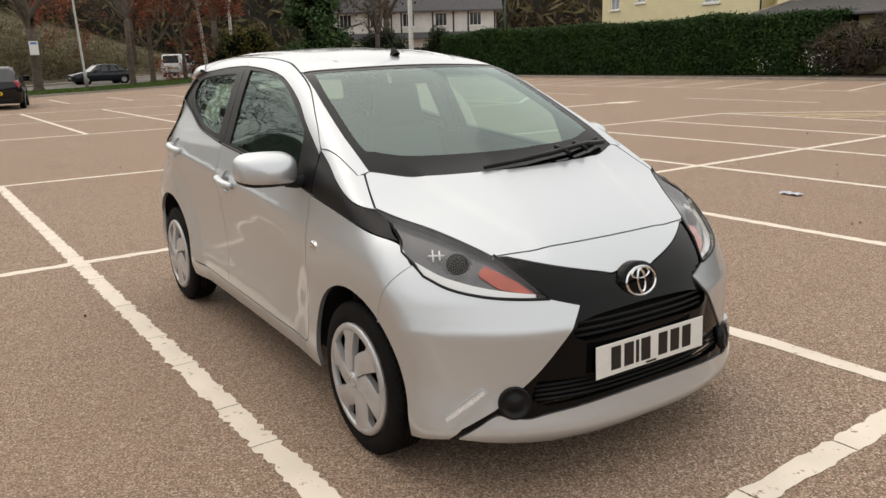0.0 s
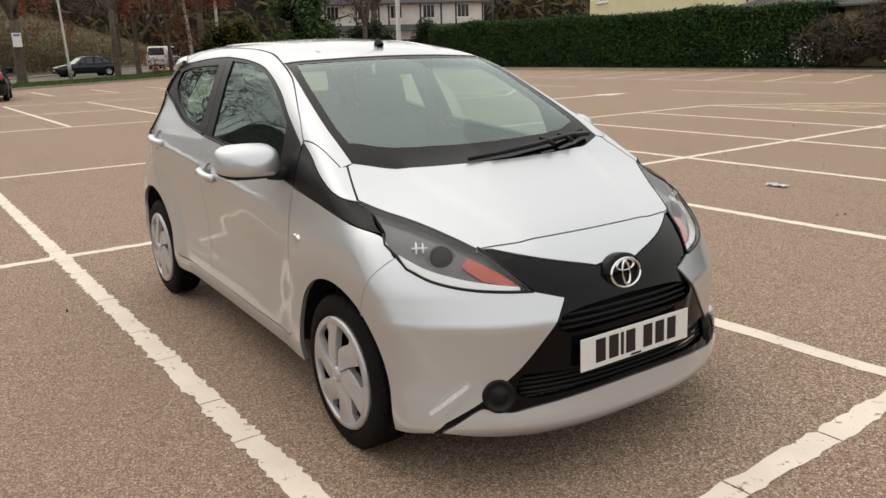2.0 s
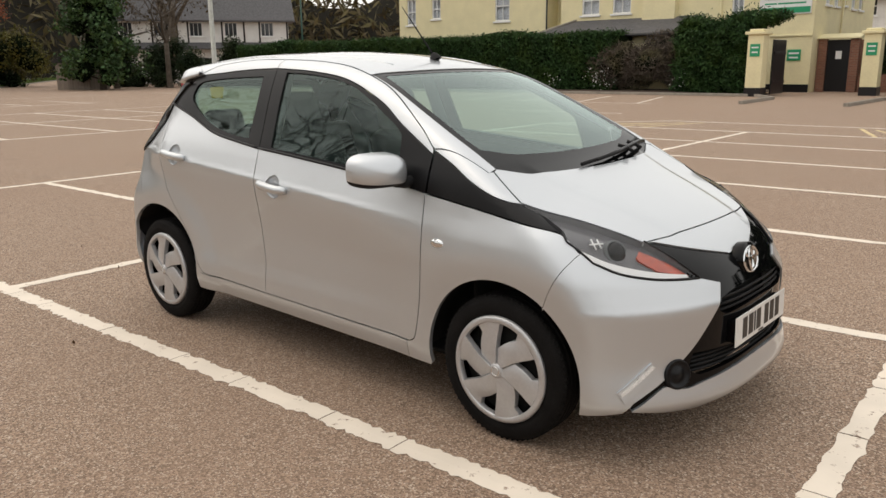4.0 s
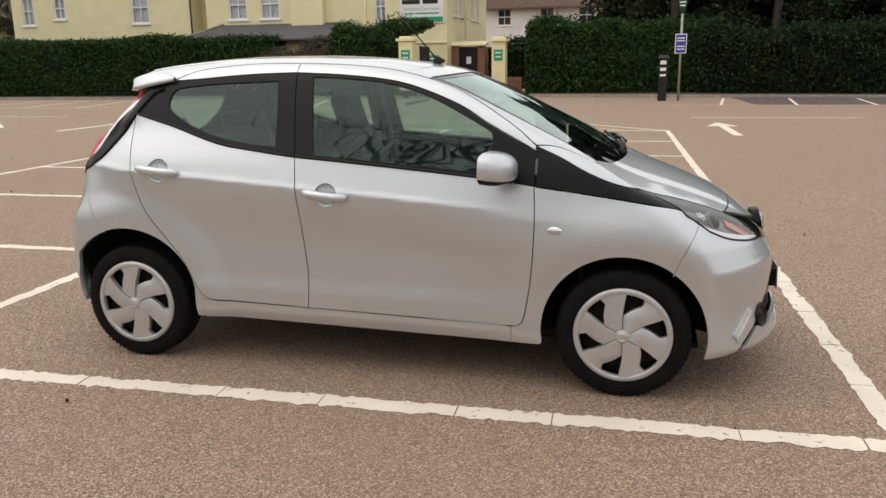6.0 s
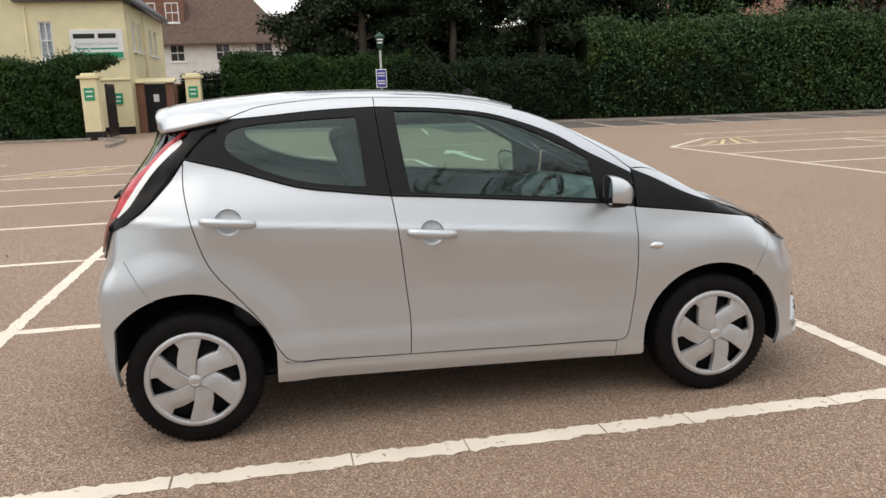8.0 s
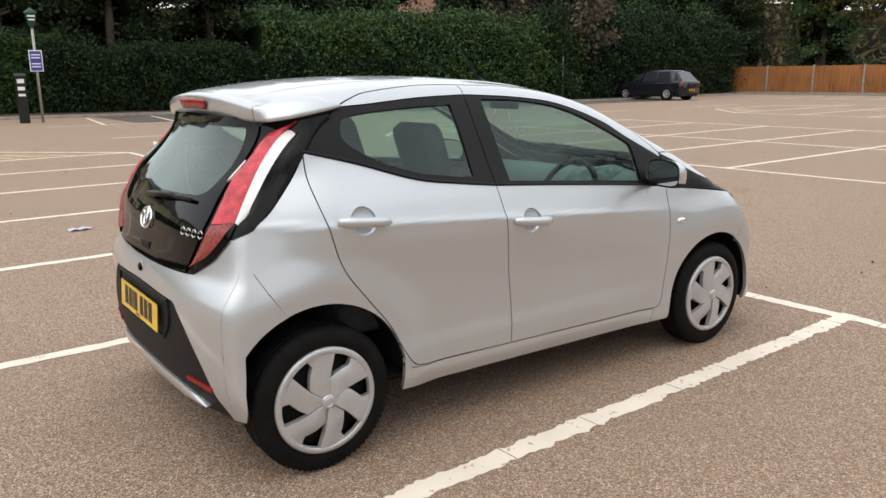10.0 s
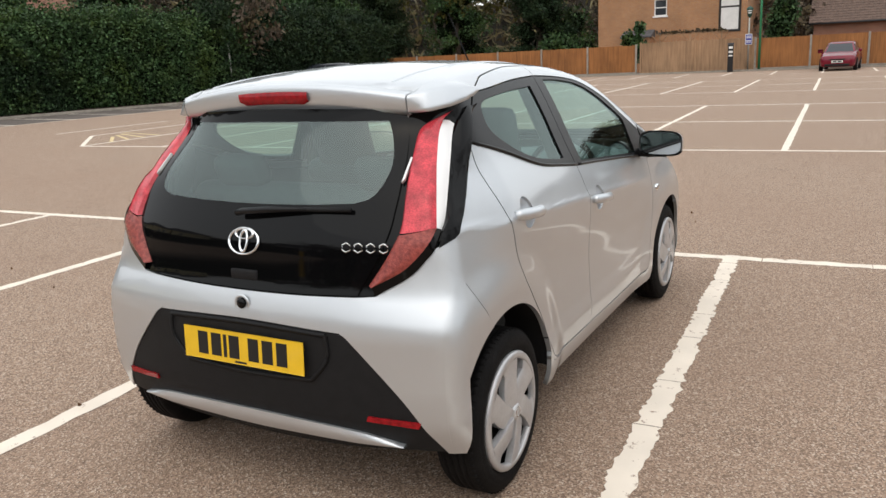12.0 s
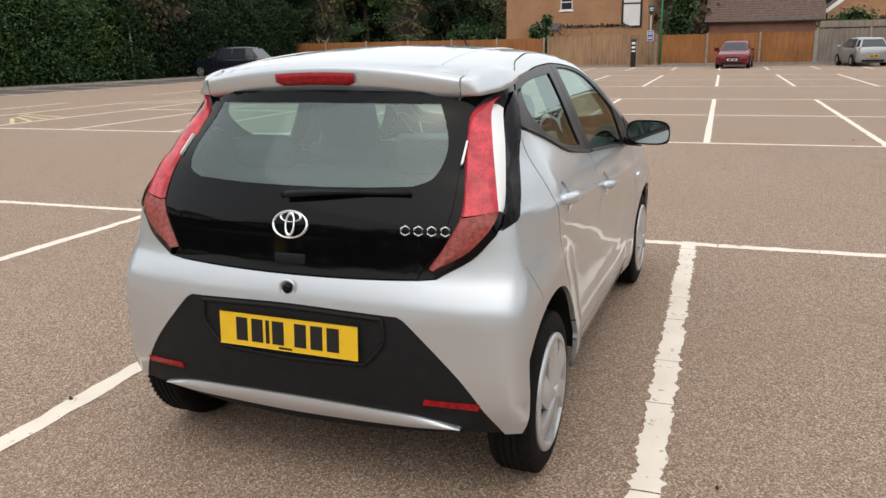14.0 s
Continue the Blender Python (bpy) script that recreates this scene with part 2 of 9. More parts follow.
def spl(x, xs, ys):
    """A smooth curve through knots that never overshoots."""
    xs, ys, x = np.asarray(xs, float), np.asarray(ys, float), np.asarray(x, float)
    h = np.diff(xs)
    d = np.diff(ys) / h
    m = np.zeros(len(xs))
    m[0], m[-1] = d[0], d[-1]
    for i in range(1, len(xs) - 1):
        if d[i - 1] * d[i] > 0:
            w1, w2 = 2 * h[i] + h[i - 1], h[i] + 2 * h[i - 1]
            m[i] = (w1 + w2) / (w1 / d[i - 1] + w2 / d[i])
    k = np.clip(np.searchsorted(xs, x) - 1, 0, len(xs) - 2)
    t = np.clip((x - xs[k]) / h[k], 0, 1)
    return (2 * t**3 - 3 * t**2 + 1) * ys[k] + (t**3 - 2 * t**2 + t) * h[k] * m[k] + (3 * t**2 - 2 * t**3) * ys[k + 1] + (t**3 - t**2) * h[k] * m[k + 1]


# ---- the silver hatchback: one smooth body form, cut into panels ----
HUB_F, HUB_R, HUB_Z = 1.18, -1.18, 0.285


def half_width(x, z):
    """Half the body's width: plan shape, tuck under, shoulder and lean of the glass, haunches over the wheels."""
    w = spl(x, [-1.7, -1.45, -1.17, -0.6, 0, 0.6, 1.17, 1.5, 1.9], [0.745, 0.775, 0.787, 0.778, 0.775, 0.777, 0.782, 0.775, 0.75])
    soft = lambda v, a, b: np.clip((v - a) / (b - a), 0, 1) ** 2 * (3 - 2 * np.clip((v - a) / (b - a), 0, 1))
    plain = spl(z, [0.1, 0.2, 0.3, 0.42, 0.56, 0.68, 0.75, 0.85, 0.95, 1.05, 1.2, 1.35, 1.5], [-0.07, -0.03, -0.012, -0.012, -0.004, 0.004, 0.0, -0.02, -0.042, -0.078, -0.138, -0.208, -0.29])
    zs = z + 0.065 * x * soft(z, 0.5, 0.7) * (1 - soft(z, 0.95, 1.15))
    creased = spl(zs, [0.1, 0.2, 0.3, 0.36, 0.45, 0.58, 0.7, 0.8, 0.840, 0.868, 0.95, 1.05, 1.2, 1.35, 1.5], [-0.07, -0.03, -0.004, -0.004, -0.012, -0.014, -0.006, 0.002, 0.003, -0.0085, -0.040, -0.078, -0.138, -0.208, -0.29])
    k = 1 - soft(x, 0.25, 0.85)
    w = w + plain * (1 - k) + creased * k
    w = w - 0.068 * soft(-x, 1.05, 1.38) * soft(z, 0.66, 0.97) * (1 - soft(z, 1.08, 1.24))
    for hub in (HUB_F, HUB_R):
        r = np.hypot(x - hub, z - HUB_Z)
        w = w + (0.013 if hub > 0 else 0.019) * (1 - soft(r, 0.40, 0.60 if hub > 0 else 0.55))
    return w


def form(x, y, z):
    """Negative inside the body."""
    a = np.abs(y)
    zc = spl(x, [-1.6, -1.36, -1.2, -1.0, -0.7, -0.4, -0.1, 0.12, 0.25, 0.36, 0.6, 0.9, 1.08, 1.2, 1.4, 1.58, 1.7, 1.8, 1.9],
             [1.33, 1.383, 1.410, 1.436, 1.455, 1.458, 1.447, 1.425, 1.403, 1.374, 1.272, 1.115, 1.012, 0.962, 0.892, 0.82, 0.755, 0.685, 0.60])
    crown = spl(x, [-1.4, -0.4, 0.2, 0.6, 1.1, 1.3, 1.7], [0.16, 0.145, 0.145, 0.13, 0.06, 0.10, 0.12])
    line = np.interp(x, [1.05, 1.62], [0.43, 0.25])
    fold = np.clip((a - line) / 0.07, 0, 1)
    fold = fold * fold * (3 - 2 * fold) * np.clip((x - 1.03) / 0.12, 0, 1) * np.clip((1.72 - x) / 0.15, 0, 1)
    top = z - (zc - crown * a**2 - 0.010 * fold)
    side = a - half_width(x, z)
    front = x - (1.852 - 0.612 * a**2.73 + spl(z, [0.1, 0.17, 0.2, 0.24, 0.3, 0.4, 0.56, 0.6, 0.633, 0.663, 0.72, 0.8, 0.95],
                                              [-0.10, -0.05, 0.0, 0.03, 0.018, 0.0, 0.0, -0.018, -0.036, -0.052, -0.10, -0.18, -0.33]))
    bow = spl(z, [0.2, 0.64, 0.75, 0.95, 1.05, 1.16, 1.27, 1.4], [0.18, 0.18, 0.24, 0.29, 0.32, 0.56, 0.80, 0.85])
    rear = -1.592 + bow * a**3 + spl(z, [0.15, 0.22, 0.27, 0.35, 0.5, 0.60, 0.66, 0.71, 0.755, 0.82, 0.9, 1.0, 1.29, 1.34, 1.42],
                                     [0.09, 0.05, 0.03, 0.006, 0.0, 0.0, 0.007, 0.021, 0.038, 0.050, 0.062, 0.107, 0.275, 0.28, 0.29]) - x
    s = 0.020
    stack = np.stack([top, side, front, rear])
    big = stack.max(0)
    return big + s * np.log(np.exp((stack - big) / s).sum(0))


RANGE = {"x+": (0, 1.0, 2.3), "x-": (0, -1.0, -2.0), "y-": (1, 0.0, -1.2), "y+": (1, 0.0, 1.2), "z+": (2, 0.3, 1.8)}


def onto(p, way):
    """Slides points along an axis onto the body's skin, from inside out."""
    p = np.array(p, float)
    k, lo, hi = RANGE[way]
    a, b = np.full(len(p), lo), np.full(len(p), hi)
    for _ in range(34):
        mid = (a + b) / 2
        p[:, k] = mid
        inside = form(*p.T) < 0
        a, b = np.where(inside, mid, a), np.where(inside, b, mid)
    p[:, k] = (a + b) / 2
    return p


def skin_normal(p):
    e = 1e-3
    g = np.stack([form(*(p + e * d).T) - form(*(p - e * d).T) for d in np.eye(3)], 1)
    return g / np.linalg.norm(g, axis=1, keepdims=True)


def curve(pts, n=8):
    """A smooth line through points."""
    p = np.array([pts[0], *pts, pts[-1]], float)
    p[0], p[-1] = 2 * p[1] - p[2], 2 * p[-2] - p[-3]
    if len(pts) == 2:
        return [tuple(pts[0]), tuple(pts[1])]
    out = []
    for i in range(1, len(p) - 2):
        for t in np.arange(n) / n:
            out.append(0.5 * (2 * p[i] + (p[i + 1] - p[i - 1]) * t + (2 * p[i - 1] - 5 * p[i] + 4 * p[i + 1] - p[i + 2]) * t**2 + (3 * p[i] - p[i - 1] - 3 * p[i + 1] + p[i + 2]) * t**3))
    return [tuple(q) for q in out] + [tuple(p[-2])]


def outline(*runs):
    """A closed outline from runs of points; a run of three or more is smooth, corners are where runs meet."""
    out = []
    for r in runs:
        out += curve(r)[:-1] if out == [] or True else []
    return out


def arc(cx, cz, r, a0, a1, n=24):
    return [(cx + r * math.cos(radians(a0 + (a1 - a0) * i / n)), cz + r * math.sin(radians(a0 + (a1 - a0) * i / n))) for i in range(n + 1)]


def inside_poly(q, poly):
    x, y = q[:, 0], q[:, 1]
    n, res = len(poly), np.zeros(len(q), bool)
    for i in range(n):
        (x0, y0), (x1, y1) = poly[i], poly[i - 1]
        if y0 == y1:
            continue
        hit = ((y0 > y) != (y1 > y)) & (x < (x1 - x0) * (y - y0) / (y1 - y0) + x0)
        res ^= hit
    return res


def offset_poly(poly, d):
    """Moves an outline inwards by d."""
    p = np.array(poly)
    nxt, prv = np.roll(p, -1, 0), np.roll(p, 1, 0)
    area = 0.5 * np.sum(p[:, 0] * nxt[:, 1] - nxt[:, 0] * p[:, 1])
    t = nxt - p
    t /= np.linalg.norm(t, axis=1, keepdims=True) + 1e-12
    s = p - prv
    s /= np.linalg.norm(s, axis=1, keepdims=True) + 1e-12
    m = t + s
    m /= np.linalg.norm(m, axis=1, keepdims=True) + 1e-12
    nrm = np.stack([-m[:, 1], m[:, 0]], 1) * np.sign(area)
    return [tuple(q) for q in p + nrm * d]


from mathutils.geometry import delaunay_2d_cdt


def flat_mesh(poly, holes, step):
    """Fills an outline with even triangles; gives points, triangles and boundary loops."""
    loops = []
    for lp in (poly, *holes):
        dense = []
        for i, a in enumerate(lp):
            b = lp[(i + 1) % len(lp)]
            n = max(1, int(math.hypot(b[0] - a[0], b[1] - a[1]) / step + 0.5))
            dense += [(a[0] + (b[0] - a[0]) * k / n, a[1] + (b[1] - a[1]) * k / n) for k in range(n)]
        loops.append(dense)
    verts, edges = [], []
    for lp in loops:
        s = len(verts)
        verts += lp
        edges += [(s + i, s + (i + 1) % len(lp)) for i in range(len(lp))]
    arr = np.array(loops[0])
    (x0, y0), (x1, y1) = arr.min(0), arr.max(0)
    gx, gy = np.meshgrid(np.arange(x0 + step / 2, x1, step), np.arange(y0 + step / 2, y1, step * 0.87))
    gx[1::2] += step / 2
    g = np.stack([gx.ravel(), gy.ravel()], 1)
    ok = inside_poly(g, loops[0])
    for h in loops[1:]:
        ok &= ~inside_poly(g, h)
    g = g[ok]
    edge = np.array(verts)
    if len(g):
        near = np.array([((edge - q) ** 2).sum(1).min() for q in g]) > (0.45 * step) ** 2
        verts += [tuple(q) for q in g[near]]
    vs, _, fs, *_ = delaunay_2d_cdt([Vector(v) for v in verts], edges, [], 0, 1e-6)
    pts = np.array([tuple(v) for v in vs])
    tri = np.array([f for f in fs if len(f) == 3])
    c = pts[tri].mean(1)
    keep = inside_poly(c, loops[0])
    for h in loops[1:]:
        keep &= ~inside_poly(c, h)
    return pts, tri[keep]


def panel(name, pieces, material, parent, label="", gap=0.0022, step=0.03, lift=0.0, flange=0.018, mirror=False, lens=False):
    """A body panel: outlines seen along an axis, laid on the body's form, with turned-in edges.
    pieces: (way, outline, holes). way x: outline in (y, z); way y: in (x, z); way z: in (x, y)."""
    V, Fc, N = [], [], []
    for way, poly, holes in pieces:
        poly = offset_poly(poly, gap) if gap else poly
        pts, tri = flat_mesh(poly, holes, step)
        k = RANGE[way][0]
        p3 = np.insert(pts, k, 0.0, axis=1)
        p3 = onto(p3, way)
        nr = skin_normal(p3)
        p3 = p3 + nr * lift
        a, b, c = p3[tri[:, 0]], p3[tri[:, 1]], p3[tri[:, 2]]
        flip = (np.cross(b - a, c - a) * nr[tri[:, 0]]).sum(1) < 0
        tri = np.where(flip[:, None], tri[:, ::-1], tri)
        base = len(V)
        V += list(p3)
        Fc += [tuple(base + i for i in t) for t in tri]
        N += [[nr[i] for i in t] for t in tri]
        if flange:
            seen = {}
            for t in tri:
                for i in range(3):
                    e = (t[i], t[(i + 1) % 3])
                    seen[e] = seen.get(e, 0) + 1
            rim = [e for e in seen if (e[1], e[0]) not in seen]
            top, low = {}, {}
            for i in {i for e in rim for i in e}:
                top[i] = len(V)
                V.append(p3[i])
                low[i] = len(V)
                V.append(p3[i] - nr[i] * flange)
            for i, j in rim:
                Fc.append((top[j], top[i], low[i], low[j]))
                N.append([(0, 0, 0)] * 4)
    V = np.array(V)
    if mirror:
        V = V * (1, -1, 1)
        Fc = [f[::-1] for f in Fc]
        N = [[np.array(n) * (1, -1, 1) for n in ns[::-1]] for ns in N]
    me = bpy.data.meshes.new(name)
    me.from_pydata([tuple(v) for v in V], [], Fc)
    me.materials.append(material)
    me.polygons.foreach_set("use_smooth", [True] * len(me.polygons))
    me.normals_split_custom_set([tuple(n) for ns in N for n in ns])
    ob = new(name, me)
    ob.parent = parent
    if label:
        ob["label"] = label
    return ob


def both(name, pieces, material, parent, label="", **k):
    """The same panel on the two sides of the car."""
    return [panel(name, pieces, material, parent, label, mirror=s, **k) for s in (False, True)]


car = tagged(new("car"), "silver five-door hatchback parked in a marked bay", "car")

# side outlines in (x, z)
DITCH = [(-0.985, 1.337), (-0.91, 1.368), (-0.82, 1.392), (-0.573, 1.416), (-0.35, 1.418), (-0.067, 1.408), (0.184, 1.375), (0.432, 1.30), (0.673, 1.165), (0.79, 1.075)]
REAR_EDGE = [(-0.985, 1.337), (-1.075, 1.262), (-1.158, 1.18)]
BELT_R = [(-1.158, 1.18), (-0.956, 1.127), (-0.706, 1.052), (-0.5, 1.022), (-0.31, 1.0)]
BELT_F = [(-0.31, 1.0), (-0.065, 0.983), (0.3, 0.955), (0.626, 0.928), (0.79, 0.908)]
BPIL_LOW = [(-0.31, 1.0), (-0.287, 0.806), (-0.268, 0.609), (-0.254, 0.45), (-0.259, 0.301)]
RDOOR_REAR = [(-1.158, 1.18), (-1.158, 1.059), (-1.124, 0.891), (-1.076, 0.746), (-0.985, 0.62), (-0.895, 0.504), (-0.831, 0.384), (-0.786, 0.326), (-0.724, 0.309)]
FDOOR_FRONT = [(0.79, 0.908), (0.797, 0.745), (0.788, 0.547), (0.768, 0.393), (0.75, 0.315), (0.72, 0.291)]
GL_R = outline([(-0.99, 1.255), (-0.97, 1.29), (-0.90, 1.31), (-0.7, 1.327), (-0.44, 1.338)], [(-0.44, 1.338), (-0.425, 1.2), (-0.415, 1.045)], [(-0.415, 1.045), (-0.5, 1.05), (-0.69, 1.078), (-0.85, 1.13), (-0.96, 1.19), (-0.99, 1.225), (-0.99, 1.255)])
GL_F = outline([(-0.268, 1.358), (-0.07, 1.35), (0.134, 1.325), (0.30, 1.275), (0.45, 1.205), (0.58, 1.135), (0.6, 1.105)], [(0.6, 1.105), (0.612, 1.03), (0.62, 0.95)], [(0.62, 0.95), (0.3, 0.974), (-0.06, 1.0), (-0.225, 1.012)], [(-0.225, 1.012), (-0.25, 1.2), (-0.268, 1.358)])
FRAME_TOP_R = [(-0.985, 1.337), (-0.85, 1.345), (-0.6, 1.366), (-0.352, 1.376)]
FRAME_TOP_F = [(-0.352, 1.376), (-0.067, 1.362), (0.183, 1.329), (0.43, 1.245), (0.587, 1.158), (0.79, 1.055)]


# doors: lower skin in silver, black window frame, silver upper rail, glass
for side in (False, True):
    for which in ("front", "rear"):
        rear = which == "rear"
        low = outline(BELT_R, BPIL_LOW, [(-0.259, 0.301), (-0.724, 0.309)], RDOOR_REAR[::-1]) if rear else outline(BELT_F, FDOOR_FRONT, [(0.72, 0.291), (-0.259, 0.301)], BPIL_LOW[::-1])
        hx, hz = (-0.99, 0.925) if rear else (-0.148, 0.838)
        cup = [(hx + 0.054 * math.cos(t), hz + 0.054 * math.sin(t)) for t in np.linspace(0, 2 * math.pi, 28, endpoint=False)]
        door = panel("door", [("y-", low, [cup])], SILVER, car, "closed silver passenger door", step=0.0145, mirror=side)
        if rear:
            frame_o = outline(FRAME_TOP_R, [(-0.352, 1.376), (-0.335, 1.2), (-0.31, 1.0)], BELT_R[::-1], REAR_EDGE[::-1])
            rail = outline([(-0.985, 1.337), (-0.91, 1.368), (-0.82, 1.392), (-0.573, 1.416), (-0.352, 1.418)], [(-0.352, 1.418), (-0.352, 1.376)], FRAME_TOP_R[::-1])
        else:
            frame_o = outline(FRAME_TOP_F, [(0.79, 1.055), (0.79, 0.908)], BELT_F[::-1], [(-0.31, 1.0), (-0.335, 1.2), (-0.352, 1.376)])
            rail = outline(DITCH[4:], [(0.79, 1.075), (0.79, 1.055)], FRAME_TOP_F[::-1], [(-0.352, 1.376), (-0.35, 1.418)])
        gl = GL_R if rear else GL_F
        panel("window_frame", [("y-", frame_o, [gl])], SATIN, door, "satin black window frame", mirror=side, step=0.03, lift=-0.002)
        panel("upper_rail", [("y-", rail, [])], SILVER, door, mirror=side, step=0.02)
        pane = panel("window_pane", [("y-", gl, [])], GLASS, door, "green-tinted glass pane", gap=-0.004, flange=0, lift=-0.008, mirror=side)
        pane.visible_shadow = False
        bm = bmesh.new()
        sy = 1 if side else -1
        mid = onto([[hx, 0, hz]], "y-")[0]
        w0 = abs(mid[1])
        bowl = bmesh.new()
        rings = []
        for q in range(7):
            a = q / 6 * math.pi / 2
            rad, deep = 0.0545 * math.cos(a) + 0.0004, 0.026 * math.sin(a) ** 0.8
            ps = onto([[hx + rad * math.cos(t), 0, hz + rad * math.sin(t)] for t in np.linspace(0, 2 * math.pi, 28, endpoint=False)], "y-")
            rings.append([bowl.verts.new((p[0], sy * (abs(p[1]) - deep), p[2])) for p in ps])
        for r0, r1 in zip(rings, rings[1:]):
            for q in range(28):
                f = (r0[q], r0[(q + 1) % 28], r1[(q + 1) % 28], r1[q])
                bowl.faces.new(f if sy < 0 else f[::-1])
        part("handle_recess", bowl, SILVER, door, "scooped recess behind the handle")
        pts = [(hx - 0.105, hz + 0.105 * 0.085), (hx - 0.06, hz + 0.06 * 0.085), (hx, hz), (hx + 0.06, hz - 0.06 * 0.085), (hx + 0.105, hz - 0.105 * 0.085)]
        outs = (0.002, 0.020, 0.026, 0.022, 0.004)
        tube(bm, [(a, sy * (abs(onto([[a, 0, b]], "y-")[0][1]) + o), b) for (a, b), o in zip(curve(pts, 3), np.interp(np.arange(13), np.arange(0, 13, 3), outs))], [0.014, 0.018, 0.020, 0.0205, 0.0205, 0.0205, 0.0205, 0.0205, 0.0205, 0.0205, 0.020, 0.018, 0.014], 12)
        handle = part("door_handle", bm, SILVER, door, "silver pull handle")
        if not rear:
            bm = bmesh.new()
            lathe(bm, [(0.0, 0.0165), (0.006, 0.0165), (0.0065, 0.012)], Matrix.Translation((hx - 0.083, sy * (w0 + 0.012), hz + 0.008)) @ Matrix.Rotation(radians(90 if sy < 0 else -90), 4, "X"), 16)
            part("key_lock", bm, CHROME, door)
        bm = bmesh.new()
        belt = BELT_R if rear else BELT_F[:-1]
        tube(bm, [(a, sy * (abs(onto([[a, 0, b]], "y-")[0][1]) + 0.002), b + 0.004) for a, b in curve(belt, 4)], 0.006, 6)
        part("window_seal", bm, SATIN, door)

# bonnet, windscreen and roof in (x, y)
WS_SIDE = [(0.285, -0.527), (0.47, -0.556), (0.66, -0.585), (0.85, -0.607), (1.037, -0.614)]
WS_TOP = [(0.285, -0.527), (0.34, -0.30), (0.362, 0.0), (0.34, 0.30), (0.285, 0.527)]
WS_LOW = [(1.037, 0.614), (1.12, 0.40), (1.155, 0.0), (1.12, -0.40), (1.037, -0.614)]
flip = lambda run: [(a, -b) for a, b in run]
ws = outline(WS_TOP, flip(WS_SIDE), WS_LOW, WS_SIDE[::-1])
ws_in = outline([(0.33, -0.49), (0.375, -0.28), (0.395, 0.0), (0.375, 0.28), (0.33, 0.49)], [(0.33, 0.49), (0.50, 0.525), (0.7, 0.553), (0.86, 0.57), (0.93, 0.568)], [(0.93, 0.568), (1.00, 0.38), (1.03, 0.0), (1.00, -0.38), (0.93, -0.568)], [(0.93, -0.568), (0.86, -0.57), (0.7, -0.553), (0.5, -0.525), (0.33, -0.49)])
screen = panel("windscreen", [("z+", ws, [ws_in])], GLOSS, car, "curved windscreen with a black border", gap=0.002, lift=-0.004, flange=0.01)
pane = panel("windscreen_pane", [("z+", ws_in, [])], SCREEN, screen, "green-tinted glass", gap=-0.002, flange=0, lift=-0.005)
pane.visible_shadow = False

ditch3 = onto([(a, 0, b) for a, b in curve(DITCH)], "y-")
DPLAN = [(p[0], p[1]) for p in ditch3]
ROOF_END = [(-1.242, -0.47), (-1.290, -0.25), (-1.303, 0.0), (-1.290, 0.25), (-1.242, 0.47)]
tail = onto([(a, 0, b) for a, b in ((-1.03, 1.335), (-1.12, 1.318), (-1.21, 1.302))], "y-")
DTAIL = [(p[0], p[1]) for p in tail][::-1]
left = [p for p in DPLAN if p[0] < 0.28]
roof_poly = curve(WS_TOP)[:-1] + [(a, -b) for a, b in left[::-1]] + [(a, -b) for a, b in DTAIL[::-1]] + curve(ROOF_END[::-1])[:] + DTAIL + left
roof = panel("roof", [("z+", roof_poly, [])], SILVER, car, "silver roof with two shallow channels", gap=0.002, step=0.035)
right_run = [p for p in DPLAN if p[0] >= 0.28]
pil = curve(WS_SIDE) + [(1.045, -0.664), (0.95, -0.675)] + [(right_run[-1][0] + 0.004, right_run[-1][1])] + right_run[::-1][1:]
both("windscreen_pillar", [("z+", pil, [])], SILVER, car, "silver pillar beside the windscreen", gap=0.0015, step=0.02)

BON_SIDE = [(1.045, -0.664), (1.045, -0.636), (1.208, -0.686), (1.30, -0.628), (1.40, -0.564), (1.50, -0.510), (1.585, -0.463)]
BON_LEAD = [(1.585, -0.463), (1.622, -0.25), (1.634, 0.0), (1.622, 0.25), (1.585, 0.463)]
SIDE_ = curve([(1.045, -0.636), (1.12, -0.661), (1.208, -0.686)])[:-1] + curve(BON_SIDE[2:])
bon = curve(WS_LOW)[:-1] + [(1.037, -0.614)] + SIDE_[:-1] + curve(BON_LEAD)[:-1] + [(a, -b) for a, b in SIDE_[::-1]]
panel("bonnet", [("z+", bon, [])], SILVER, car, "silver bonnet with a soft fold each side", gap=0.002, step=0.022)

# front wings in (x, z), cut by the wheel arch
WING_TOP = [(0.80, 0.905), (1.028, 0.88), (1.244, 0.852), (1.388, 0.825), (1.47, 0.765)]
SEAM_F = [(1.47, 0.765), (1.43, 0.69), (1.40, 0.63), (1.372, 0.56)]
wing = outline(WING_TOP, SEAM_F) + arc(HUB_F, HUB_Z, 0.347, 54.8, 190) + [(0.828, 0.21), (0.70, 0.21), (0.70, 0.288), (0.725, 0.293)] + curve(FDOOR_FRONT[::-1])[1:]
fenders = both("front_wing", [("y-", wing, [])], SILVER, car, "silver front wing")
WEDGE = outline([(0.80, 1.068), (0.90, 1.026), (1.0, 0.975), (1.1, 0.935), (1.215, 0.905)], [(1.215, 0.905), (1.30, 0.87), (1.388, 0.828)], [(1.388, 0.828), (1.244, 0.855), (1.028, 0.883), (0.80, 0.909)], [(0.80, 0.909), (0.80, 1.068)])
wtop = [(p[0], p[1]) for p in onto([(a, 0, b) for a, b in curve([(0.80, 1.070), (0.90, 1.028), (1.0, 0.977), (1.1, 0.937), (1.215, 0.907)])], "y-")]
